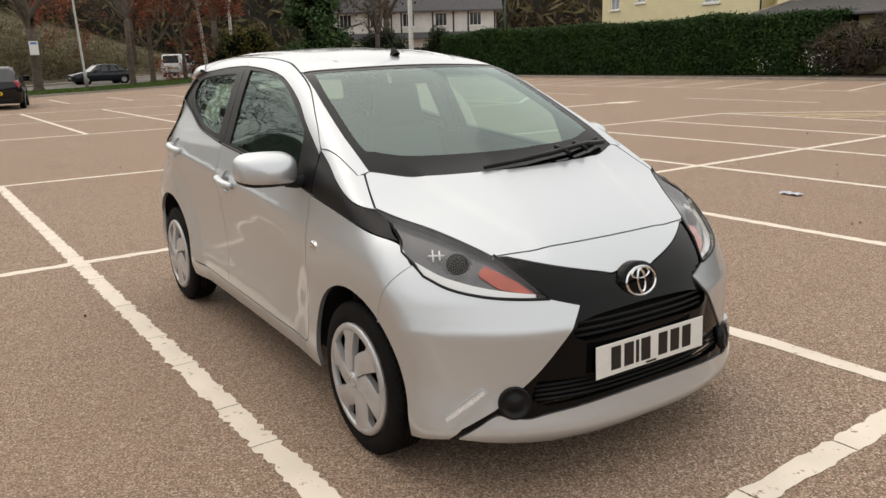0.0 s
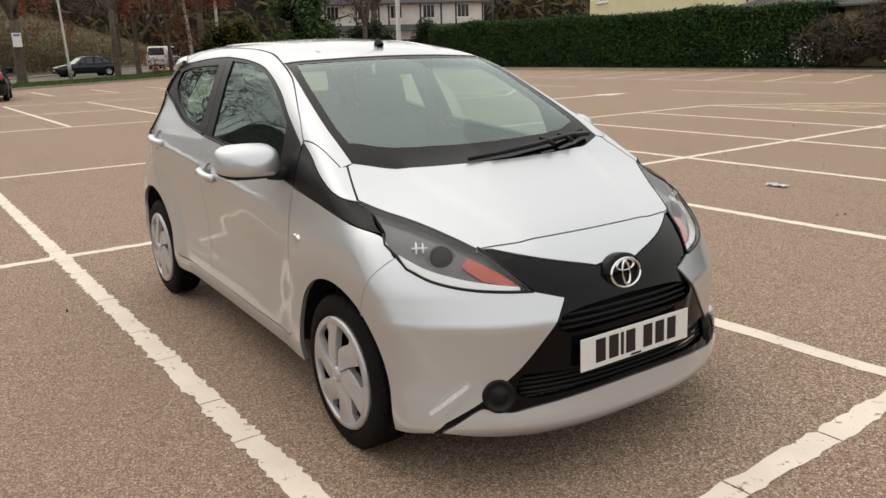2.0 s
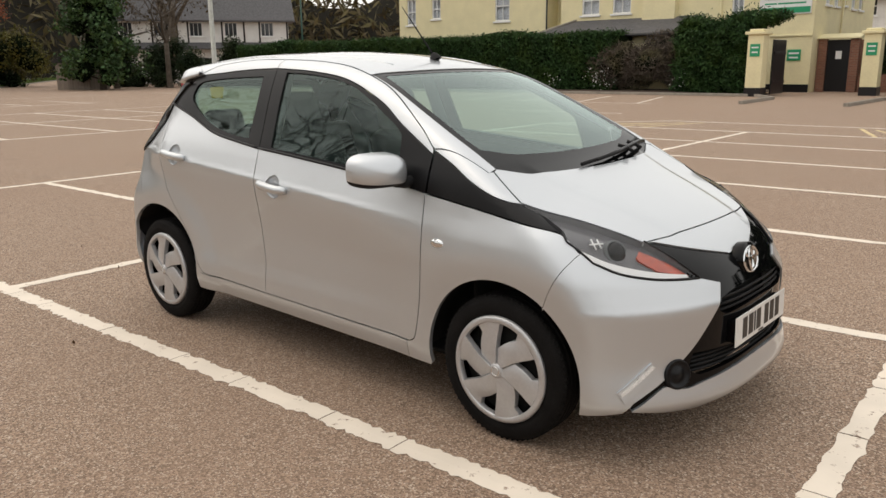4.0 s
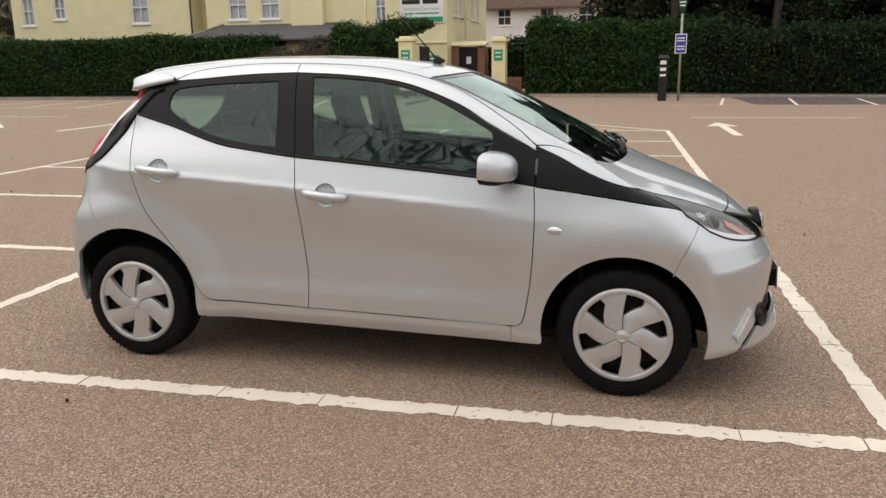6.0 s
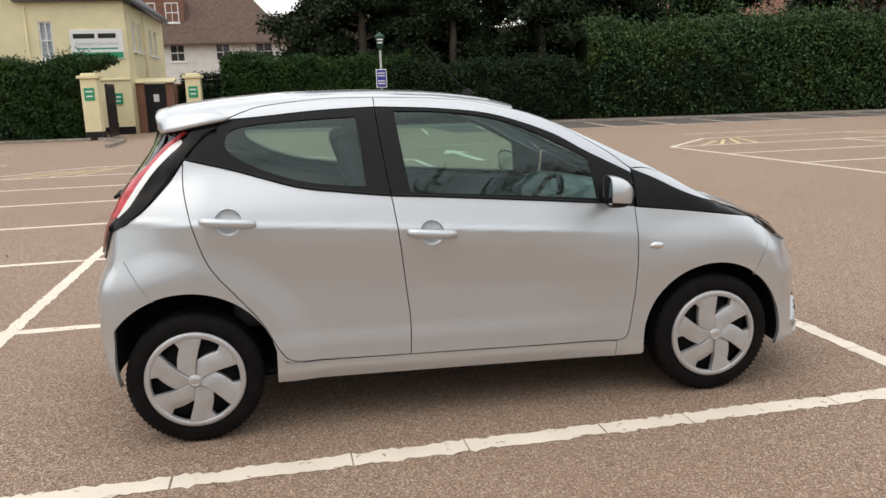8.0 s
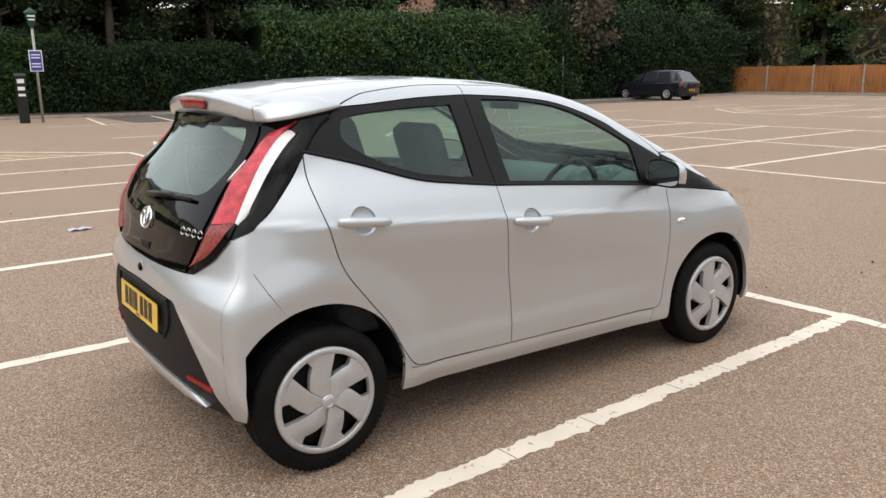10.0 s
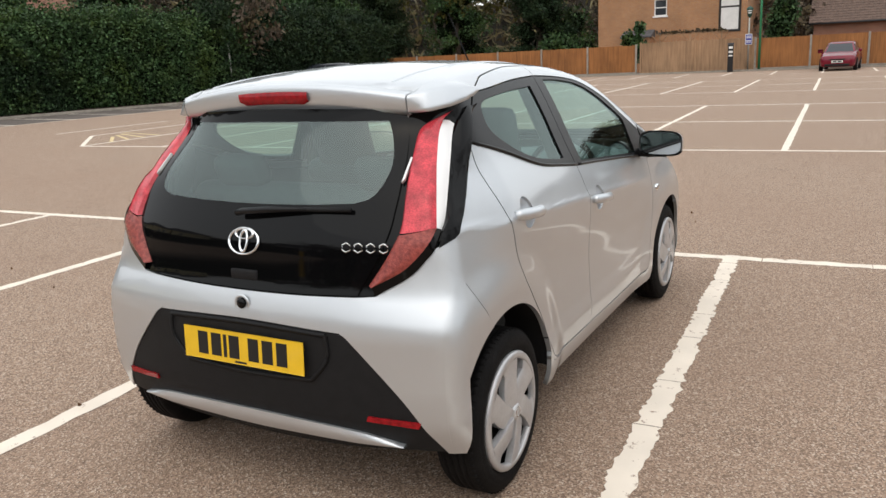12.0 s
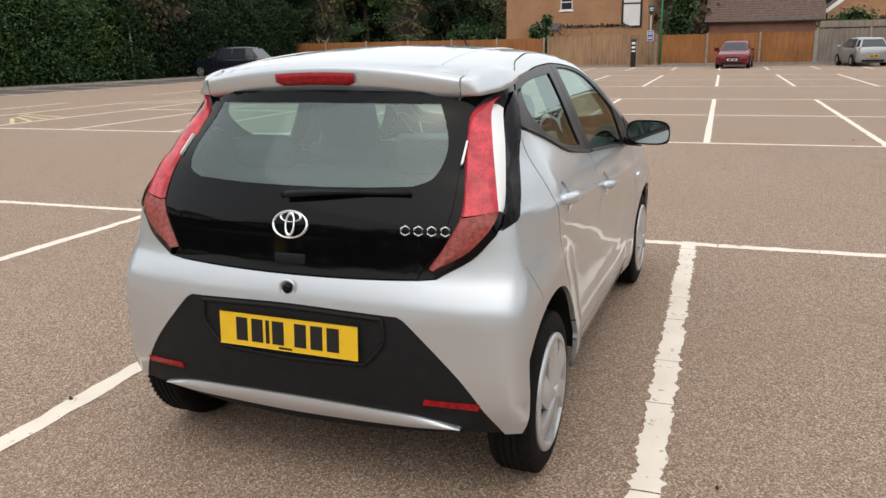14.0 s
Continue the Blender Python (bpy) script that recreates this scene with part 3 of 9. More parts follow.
inner_ = [(right_run[-1][0] + 0.006, right_run[-1][1] - 0.001), (0.95, -0.677), (1.042, -0.668), (1.047, -0.642)] + [(a, b - 0.003) for a, b in curve([(1.047, -0.640), (1.12, -0.663), (1.206, -0.689)])[1:]]
both("wing_top", [("z+", inner_ + wtop[::-1], [])], SILVER, car, "silver strip between bonnet and black wedge", gap=0.0006, step=0.015)
both("wing_wedge", [("y-", WEDGE, [])], SATIN, car, "satin black wedge behind the headlight", gap=0.001)

# sills and rear quarters
both("sill", [("y-", [(-0.84, 0.221), (0.70, 0.209), (0.70, 0.287), (-0.724, 0.305), (-0.80, 0.312), (-0.835, 0.36)], [])], SILVER, car, "silver sill below the doors", gap=0.001)
quarter = curve(RDOOR_REAR)[:-1] + [(-0.724, 0.306), (-0.80, 0.312), (-0.835, 0.35), (-0.835, 0.33)] + arc(HUB_R, HUB_Z, 0.352, 8, 111) + [(-1.36, 0.70), (-1.40, 0.775), (-1.441, 0.832), (-1.456, 0.885), (-1.412, 0.932), (-1.313, 1.025), (-1.285, 1.052), (-1.20, 1.135)]
both("rear_quarter", [("y-", quarter, [])], SILVER, car, "silver rear quarter panel", step=0.02)

# rear: black pillar, tail lamps, glass hatch, spoiler, bumper
DP = outline([(-0.985, 1.338), (-1.1, 1.3185), (-1.21, 1.299)], [(-1.21, 1.299), (-1.29, 1.18), (-1.40, 1.0), (-1.456, 0.888)], [(-1.456, 0.888), (-1.412, 0.936), (-1.313, 1.028), (-1.285, 1.055), (-1.16, 1.178)], [(-1.16, 1.178), (-1.08, 1.258), (-0.985, 1.338)])
both("rear_pillar", [("y-", DP, [])], GLOSS, car, "gloss black rear pillar cover", gap=0.0015, lift=-0.005)

HATCH = outline([(-0.466, 1.298), (-0.25, 1.306), (0.0, 1.310), (0.25, 1.306), (0.466, 1.298)], [(0.466, 1.298), (0.525, 1.1), (0.535, 1.0), (0.52, 0.9), (0.44, 0.745)], [(0.44, 0.745), (0.22, 0.737), (0.0, 0.734), (-0.22, 0.737), (-0.44, 0.745)], [(-0.44, 0.745), (-0.52, 0.9), (-0.535, 1.0), (-0.525, 1.1), (-0.466, 1.298)])
HGL = outline([(-0.42, 1.262), (0.0, 1.266), (0.42, 1.262)], [(0.42, 1.262), (0.470, 1.15), (0.477, 1.09), (0.455, 1.042), (0.40, 1.020)], [(0.40, 1.020), (0.2, 1.012), (0.0, 1.009), (-0.2, 1.012), (-0.40, 1.020)], [(-0.40, 1.020), (-0.455, 1.042), (-0.477, 1.09), (-0.470, 1.15), (-0.42, 1.262)])
hatch = panel("tailgate", [("x-", HATCH, [HGL])], GLOSS, car, "gloss black glass tailgate", lift=0.004)
pane = panel("rear_window_pane", [("x-", HGL, [])], REARGLASS, hatch, "green-tinted glass", gap=-0.002, lift=0.003, flange=0)
pane.visible_shadow = False

# tail lamps in (y, z)
TL_IN = [(-0.458, 1.29), (-0.514, 1.1), (-0.524, 1.0), (-0.509, 0.9), (-0.428, 0.744)]
TL_OUT = [(-0.49, 0.75), (-0.575, 0.84), (-0.64, 0.93), (-0.652, 1.05), (-0.622, 1.2), (-0.585, 1.288)]
lamp_o = outline(TL_IN, [(-0.428, 0.744), (-0.49, 0.75)], TL_OUT, [(-0.585, 1.288), (-0.458, 1.29)])
lamps = both("tail_lamp", [("x-", lamp_o, [])], GLOSS, car, "tall swept tail lamp", gap=0.001, lift=-0.003)


def skinned(run, way, out):
    """Points given in the two free axes, laid on the body and lifted off it."""
    k = RANGE[way][0]
    p = onto(np.insert(np.array(run, float), k, 0.0, axis=1), way)
    return [tuple(q) for q in p + skin_normal(p) * out]


def ruled(name, a, b, material, parent, label="", bulge=0.0, mirror=False, n=28, m=6, way=(-0.75, -0.66, 0.0), hug=None):
    """A skin between two smooth edges in space, bowed outwards, with turned-in rims."""
    def even(run):
        c = np.array(curve(run, 12))
        d = np.concatenate([[0], np.cumsum(np.linalg.norm(np.diff(c, axis=0), axis=1))])
        return np.stack([np.interp(np.linspace(0, d[-1], n), d, c[:, i]) for i in range(3)], 1)
    p, q = even(a), even(b)
    out = np.array(way)
    bm = bmesh.new()
    rows = []
    for i in range(n):
        row = [p[i] - out * 0.02]
        row += [p[i] + (q[i] - p[i]) * k / m + out * bulge * math.sin(math.pi * k / m) for k in range(m + 1)]
        if hug is not None:
            mid = np.array(row[1:])
            for _ in range(5):
                mid = mid + skin_normal(mid) * np.maximum(0.0, hug - form(*mid.T))[:, None]
            row[2:-1] = list(mid[1:-1])
        row.append(q[i] - out * 0.02)
        rows.append([bm.verts.new((v[0], v[1] * (-1 if mirror else 1), v[2])) for v in row])
    for r0, r1 in zip(rows, rows[1:]):
        for k in range(len(r0) - 1):
            bm.faces.new((r0[k], r0[k + 1], r1[k + 1], r1[k]))
    bmesh.ops.recalc_face_normals(bm, faces=bm.faces)
    c = sum((f.normal for f in bm.faces), Vector())
    if c.x > 0:
        bmesh.ops.reverse_faces(bm, faces=bm.faces)
    ob = part(name, bm, material, parent, label)
    ob.data.set_sharp_from_angle(angle=radians(50))
    return ob


EDGE_RED = skinned([(-0.575, 1.275), (-0.522, 1.231), (-0.529, 1.158), (-0.553, 1.072), (-0.569, 0.964), (-0.567, 0.935)], "x-", 0.010)
EDGE_FOLD = [(-1.125, -0.570, 1.282), (-1.205, -0.573, 1.236), (-1.290, -0.604, 1.150), (-1.362, -0.637, 1.05), (-1.424, -0.667, 0.952)]
EDGE_WHITE = [(-1.10, -0.585, 1.283), (-1.180, -0.604, 1.225), (-1.262, -0.636, 1.145), (-1.325, -0.658, 1.062), (-1.378, -0.674, 0.985), (-1.412, -0.678, 0.940)]
EDGE_PILLAR = [(-1.03, -0.620, 1.30), (-1.068, -0.614, 1.262), (-1.151, -0.646, 1.152), (-1.230, -0.676, 1.051), (-1.310, -0.698, 0.965), (-1.373, -0.686, 0.905), (-1.414, -0.658, 0.876)]
LOW_IN = skinned([(-0.567, 0.931), (-0.556, 0.905), (-0.522, 0.842), (-0.481, 0.777)], "x-", 0.010)
LOW_OUT = [EDGE_FOLD[-1]] + skinned([(-0.657, 0.915), (-0.630, 0.875), (-0.578, 0.824), (-0.490, 0.775)], "x-", 0.014)
RIM_OUT = [EDGE_WHITE[-1]] + skinned([(-0.672, 0.893), (-0.650, 0.862), (-0.600, 0.808), (-0.50, 0.750)], "x-", 0.006)
for side, ob in zip((False, True), lamps):
    ruled("red_lens", EDGE_RED, EDGE_FOLD, REDLENS, ob, "red plastic lens", 0.008, side, hug=0.013)
    ruled("white_lens", EDGE_FOLD, EDGE_WHITE, WHITELENS, ob, "white light strip", 0.002, side)
    ruled("lamp_flank", EDGE_WHITE, EDGE_PILLAR, GLOSS, ob, "gloss black flank", 0.0, side, hug=0.007)
    ruled("lower_lens", LOW_IN, LOW_OUT, PINK, ob, "dark red ribbed lens", 0.008, side, hug=0.014)
    ruled("lamp_rim", LOW_OUT, RIM_OUT, GLOSS, ob, "gloss black lower rim", 0.0, side, hug=0.008)
    panel("pale_chip", [("x-", [(-0.524, 1.145), (-0.530, 1.143), (-0.537, 1.085), (-0.531, 1.076)], [])], WHITELENS, ob, "small pale lens", gap=0, lift=0.012, flange=0.010, step=0.02, mirror=side)

# rear bumper: silver wrap, black insert
INS = outline([(-0.387, 0.632), (0.0, 0.642), (0.387, 0.632)], [(0.387, 0.632), (0.43, 0.60), (0.58, 0.44), (0.682, 0.290)], [(0.682, 0.290), (0.708, 0.248)], [(0.708, 0.248), (0.60, 0.244)], [(0.60, 0.244), (0.3, 0.215), (0.0, 0.205), (-0.3, 0.215), (-0.60, 0.244)], [(-0.60, 0.244), (-0.708, 0.248)], [(-0.708, 0.248), (-0.682, 0.290)], [(-0.682, 0.290), (-0.58, 0.44), (-0.43, 0.60), (-0.387, 0.632)])
YB = 0.725
zz = np.linspace(0.246, 0.745, 14)
corner = onto([(0, -YB + 0.008, z) for z in zz], "x-")
BTOP = [(-0.44, 0.742), (-0.22, 0.734), (0.0, 0.731), (0.22, 0.734), (0.44, 0.742)]
insl = [(-0.708, 0.246)] + curve([(-0.682, 0.290), (-0.58, 0.44), (-0.43, 0.60), (-0.387, 0.632)]) + curve([(-0.387, 0.632), (0.0, 0.642), (0.387, 0.632)])[1:-1] + curve([(0.387, 0.632), (0.43, 0.60), (0.58, 0.44), (0.682, 0.290)]) + [(0.708, 0.246)]
back = curve(BTOP)[::-1] + [(-0.50, 0.748), (-0.58, 0.803), (-0.64, 0.862), (-0.66, 0.886), (-YB, 0.83)] + [(-YB, z) for z in zz[::-1]] + insl + [(YB, z) for z in zz] + [(YB, 0.83), (0.66, 0.886), (0.64, 0.862), (0.58, 0.803), (0.50, 0.748)]
ctop = onto([(0, -YB, 0.83)], "x-")[0]
sidec = [(p[0], p[2]) for p in corner] + [(ctop[0], 0.83), (-1.40, 0.775), (-1.36, 0.70), (-1.302, 0.61)] + arc(HUB_R, HUB_Z, 0.352, 111, 143) + [(-1.464, 0.43), (-1.470, 0.36), (-1.466, 0.246)]
bumper = panel("rear_bumper", [("x-", back, []), ("y-", sidec, [])], SILVER, car, "silver rear bumper", gap=0.0, step=0.03)
panel("rear_bumper_corner", [("y-", sidec, [])], SILVER, bumper, gap=0.0, mirror=True)
insert = panel("bumper_insert", [("x-", INS, [])], PLASTIC, bumper, "black textured plastic insert", gap=0.001, lift=-0.004, flange=0.008, step=0.014)
TOPS = skinned([(-0.573, 0.268), (-0.48, 0.290), (-0.40, 0.302), (-0.2, 0.310), (0.0, 0.312), (0.2, 0.310), (0.40, 0.302), (0.48, 0.290), (0.573, 0.268)], "x-", 0.006)
FEET = skinned([(-0.573, 0.266), (-0.48, 0.264), (-0.35, 0.261), (0.0, 0.255), (0.35, 0.261), (0.48, 0.264), (0.573, 0.266)], "x-", 0.016)
ruled("lower_strip", TOPS, FEET, SILVER, bumper, "silver strip along the bumper's foot", 0.006, n=60, way=(-1.0, 0.0, 0.0))

# front end in (y, z)
NOSE_TOP = onto([(a, b, 0) for a, b in curve(BON_LEAD)], "z+")
NOSE = [(p[1], p[2]) for p in NOSE_TOP]
VEE = [(0.458, 0.786), (0.30, 0.745), (0.13, 0.708), (0.085, 0.70), (0.0, 0.712), (-0.085, 0.70), (-0.13, 0.708), (-0.30, 0.745), (-0.458, 0.786)]
nose = NOSE + curve(VEE, 4)[1:-1]
panel("bonnet_nose", [("x+", nose, [])], SILVER, car, "silver nose panel above the badge", gap=0.002, step=0.02)
HL_LOW_F = [(-0.369, 0.660), (-0.47, 0.667), (-0.56, 0.678), (-0.64, 0.70), (-0.69, 0.735)]
low3 = list(onto([(0, a, b) for a, b in curve(HL_LOW_F, 4)], "x+")) + list(onto([(a, 0, b) for a, b in ((1.47, 0.768), (1.42, 0.80), (1.388, 0.828))], "y-"))
top3 = onto([(a, 0, b) for a, b in ((1.388, 0.83), (1.30, 0.87), (1.215, 0.905))], "y-")
inner3 = onto([(0, a, b) for a, b in ((-0.458, 0.783), (-0.42, 0.73), (-0.369, 0.660))], "x+")
hl = [(p[0], p[1]) for p in list(top3)] + curve(BON_SIDE[2:])[1:-1] + [(p[0], p[1]) for p in inner3] + [(p[0], p[1]) for p in low3][1:-1]

REFLECT = mat("lamp_reflector", (0.82, 0.83, 0.84), 0.3)
for side in (False, True):
    lampbody = panel("headlamp", [("z+", hl, [])], LAMPGREY, car, "swept headlamp with an amber inner corner", gap=0.004, lift=-0.026, flange=-0.0265, step=0.02, mirror=side)
    cover = panel("lamp_cover", [("z+", hl, [])], LENS, lampbody, "clear cover", gap=0.002, lift=-0.001, flange=0, step=0.02, mirror=side)
    cover.visible_shadow = False
    sy = 1 if side else -1
    bm = bmesh.new()
    rim_ = [(p[0], -sy * p[1], p[2] + 0.001) for p in list(inner3) + list(low3)]
    tube(bm, rim_, 0.0040, 6)
    part("lamp_seal", bm, SATIN, lampbody, "thin black seal round the lamp")

    def lens_strip(y0, y1, w0, w1, material, name, lift, label=""):
        """A band inside the lamp, parallel to its lower edge."""
        run = [p for p in curve(HL_LOW_F, 6) if y0 <= -p[0] <= y1]
        band = [(a, b + w0) for a, b in run] + [(a, b + w0 + (w1 - w0) * (0.25 + 0.75 * (-a - y0) / (y1 - y0))) for a, b in run[::-1]]
        return panel(name, [("x+", band, [])], material, lampbody, label, gap=0, lift=lift, flange=0.01, step=0.02, mirror=side)

    lens_strip(0.39, 0.69, 0.010, 0.044, REFLECT, "chrome_band", -0.012, "bright lower band")
    tri = outline([(-0.392, 0.678), (-0.50, 0.705)], [(-0.50, 0.705), (-0.535, 0.745), (-0.50, 0.768)], [(-0.50, 0.768), (-0.44, 0.725), (-0.392, 0.678)])
    panel("amber_reflector", [("x+", tri, [])], AMBER, lampbody, "amber indicator reflector", gap=0, lift=-0.018, flange=0.01, step=0.015, mirror=side)
    eye = onto([(0, -0.575, 0.775)], "x+")
    en = skin_normal(eye)[0]
    eye = eye[0] - en * 0.030
    ax = Vector((0.80, -0.28, 0.50)).normalized()
    aim = Vector((0, 0, 1)).rotation_difference(Vector((ax.x, -sy * ax.y, ax.z))).to_matrix().to_4x4()
    aim = Matrix.Translation((eye[0], sy * abs(eye[1]), eye[2])) @ aim
    bm = bmesh.new()
    lathe(bm, [(0.048, -0.02), (0.048, 0.006), (0.042, 0.010), (0.039, 0.004)], aim, 32)
    part("projector_ring", bm, TRIM, lampbody, "grey ring round the projector")
    bm = bmesh.new()
    lathe(bm, [(0.0395, 0.002), (0.034, 0.013), (0.023, 0.022), (0.010, 0.026), (0.0005, 0.027)], aim, 32)
    part("projector", bm, GLOSS, lampbody, "round glossy projector lens")
    bm = bmesh.new()
    hub_ = onto([(0, -0.622, 0.797)], "x+")
    en = skin_normal(hub_)[0]
    mid_ = Vector(hub_[0] - en * 0.014)
    up_ = (Vector((0, 0, 1)) - Vector(en) * en[2]).normalized()
    across = up_.cross(Vector(en))
    for a, b in ((across * -0.010 + up_ * 0.024, across * -0.010 - up_ * 0.024), (across * 0.012 + up_ * 0.020, across * 0.012 - up_ * 0.020), (across * -0.026, across * 0.028)):
        tube(bm, [((mid_ + q).x, -sy * (mid_ + q).y, (mid_ + q).z) for q in (a, b)], 0.0032, 6)
    part("reflector_cross", bm, REFLECT, lampbody, "bright cross-shaped reflector ribs")

# black cross-shaped grille panel
XR = [(-0.458, 0.782), (-0.42, 0.73), (-0.369, 0.657)]
XD = [(-0.275, 0.632), (-0.36, 0.53), (-0.45, 0.425), (-0.545, 0.342), (-0.665, 0.262)]
CHIN_TOP = [(-0.672, 0.234), (-0.62, 0.272), (-0.568, 0.306), (-0.535, 0.298), (-0.48, 0.290), (-0.40, 0.302), (-0.2, 0.318), (0.0, 0.322), (0.2, 0.318), (0.40, 0.302), (0.48, 0.290), (0.535, 0.298), (0.568, 0.306), (0.62, 0.272), (0.672, 0.234)]
xpoly = curve(VEE, 4)[:-1] + XR[0:] + curve(XD) + curve(CHIN_TOP, 4) + [(-a, b) for a, b in curve(XD)[::-1]] + [(-a, b) for a, b in XR[::-1]]
UPG = outline([(-0.30, 0.585), (-0.2, 0.60), (0.0, 0.607), (0.2, 0.60), (0.30, 0.585)], [(0.30, 0.585), (0.32, 0.545), (0.28, 0.52)], [(0.28, 0.52), (0.0, 0.528), (-0.28, 0.52)], [(-0.28, 0.52), (-0.32, 0.545), (-0.30, 0.585)])
LOG = outline([(-0.44, 0.405), (-0.2, 0.395), (0.0, 0.392), (0.2, 0.395), (0.44, 0.405)], [(0.44, 0.405), (0.46, 0.35), (0.42, 0.325)], [(0.42, 0.325), (0.0, 0.338), (-0.42, 0.325)], [(-0.42, 0.325), (-0.46, 0.35), (-0.44, 0.405)])
grille = panel("grille_panel", [("x+", xpoly, [UPG, LOG])], GLOSS, car, "gloss black cross-shaped grille panel", gap=0.001, lift=-0.006, flange=0.03, step=0.025)
for name, zs, half in (("upper_slat", (0.535, 0.556, 0.577), 0.30), ("lower_slat", (0.338, 0.353, 0.368, 0.383), 0.44)):
    for z in zs:
        bm = bmesh.new()
        ys = np.linspace(-half, half, 17)
        p = onto([(0, y, z) for y in ys], "x+")
        tube(bm, [(q[0] - 0.022, q[1], q[2]) for q in p], 0.0052, 6)
        part(name, bm, PLASTIC, grille)
bm = bmesh.new()
p = onto([(0, y, z) for y in np.linspace(-0.47, 0.47, 13) for z in (0.31, 0.62)], "x+")
vs = [bm.verts.new((q[0] - 0.07, q[1], q[2])) for q in p]
for i in range(12):
    bm.faces.new((vs[2 * i], vs[2 * i + 2], vs[2 * i + 3], vs[2 * i + 1]))
part("grille_backing", bm, DARK, grille)

# front bumper corners and chin
YF = 0.70
zf = np.linspace(0.225, 0.735, 14)
cf = onto([(0, -YF + 0.008, z) for z in zf], "x+")
fb = curve(HL_LOW_F)[::-1] + [(-0.275, 0.632)] + curve(XD)[1:] + [(-0.69, 0.232)] + [(-YF, z) for z in zf]
fs = [(p[0], p[2]) for p in cf] + [(1.47, 0.765)] + curve(SEAM_F)[1:] + arc(HUB_F, HUB_Z, 0.347, 54.8, -14)
corners = both("front_bumper", [("x+", fb, []), ("y-", fs, [])], SILVER, car, "silver front bumper corner", gap=0.0, step=0.025)
CHIN_LOW = [(0.672, 0.230), (0.5, 0.205), (0.25, 0.19), (0.0, 0.186), (-0.25, 0.19), (-0.5, 0.205), (-0.672, 0.230)]
chin = panel("front_lip", [("x+", curve(CHIN_TOP, 4) + curve(CHIN_LOW, 4), [])], SILVER, car, "silver lower lip of the bumper", gap=0.001, step=0.02, lift=0.004, flange=0.05)
panel("splitter", [("x+", [(-0.62, 0.222)] + [(-a, b - 0.003) for a, b in curve(CHIN_LOW, 4)[2:-2]] + [(0.62, 0.222), (0.55, 0.165), (0.0, 0.145), (-0.55, 0.165)], [])], PLASTIC, car, "black plastic undertray edge", lift=-0.03, flange=0.02)
for side, ob in zip((False, True), corners):
    sy = 1 if side else -1
    drl = [(-0.585, 0.375), (-0.60, 0.388), (-0.70, 0.298), (-0.69, 0.268)]
    o = panel("running_light", [("x+", offset_poly(drl, -0.008), [])], SILVER, ob, "silver surround of the running light", gap=0, lift=0.007, flange=0.008, step=0.012, mirror=side)
    lens_line = [(-0.587, 0.380), (-0.599, 0.389), (-0.700, 0.299), (-0.697, 0.284)]
    panel("light_strip", [("x+", lens_line, [])], mat("led_lens", (0.70, 0.69, 0.67), 0.2, vary=0.3, scale=260), ob, "frosted strip of small lamps", gap=0.001, lift=0.0095, flange=0.004, step=0.008, mirror=side)
    c = onto([(0, -0.515, 0.345)], "x+")[0]
    bm = bmesh.new()
    fn = skin_normal(np.array([c]))[0]
    aim = Vector((0, 0, 1)).rotation_difference(Vector((fn[0], sy * abs(fn[1]), fn[2]))).to_matrix().to_4x4()
    aim = Matrix.Translation((c[0] - 0.004, sy * 0.512, 0.343)) @ aim
    lathe(bm, [(0.054, -0.03), (0.054, 0.010), (0.049, 0.015), (0.043, 0.012), (0.040, 0.007), (0.024, 0.007), (0.022, 0.011), (0.0005, 0.013)], aim, 32)
    part("fog_lamp", bm, SATIN, ob, "round gloss black fog lamp blank")


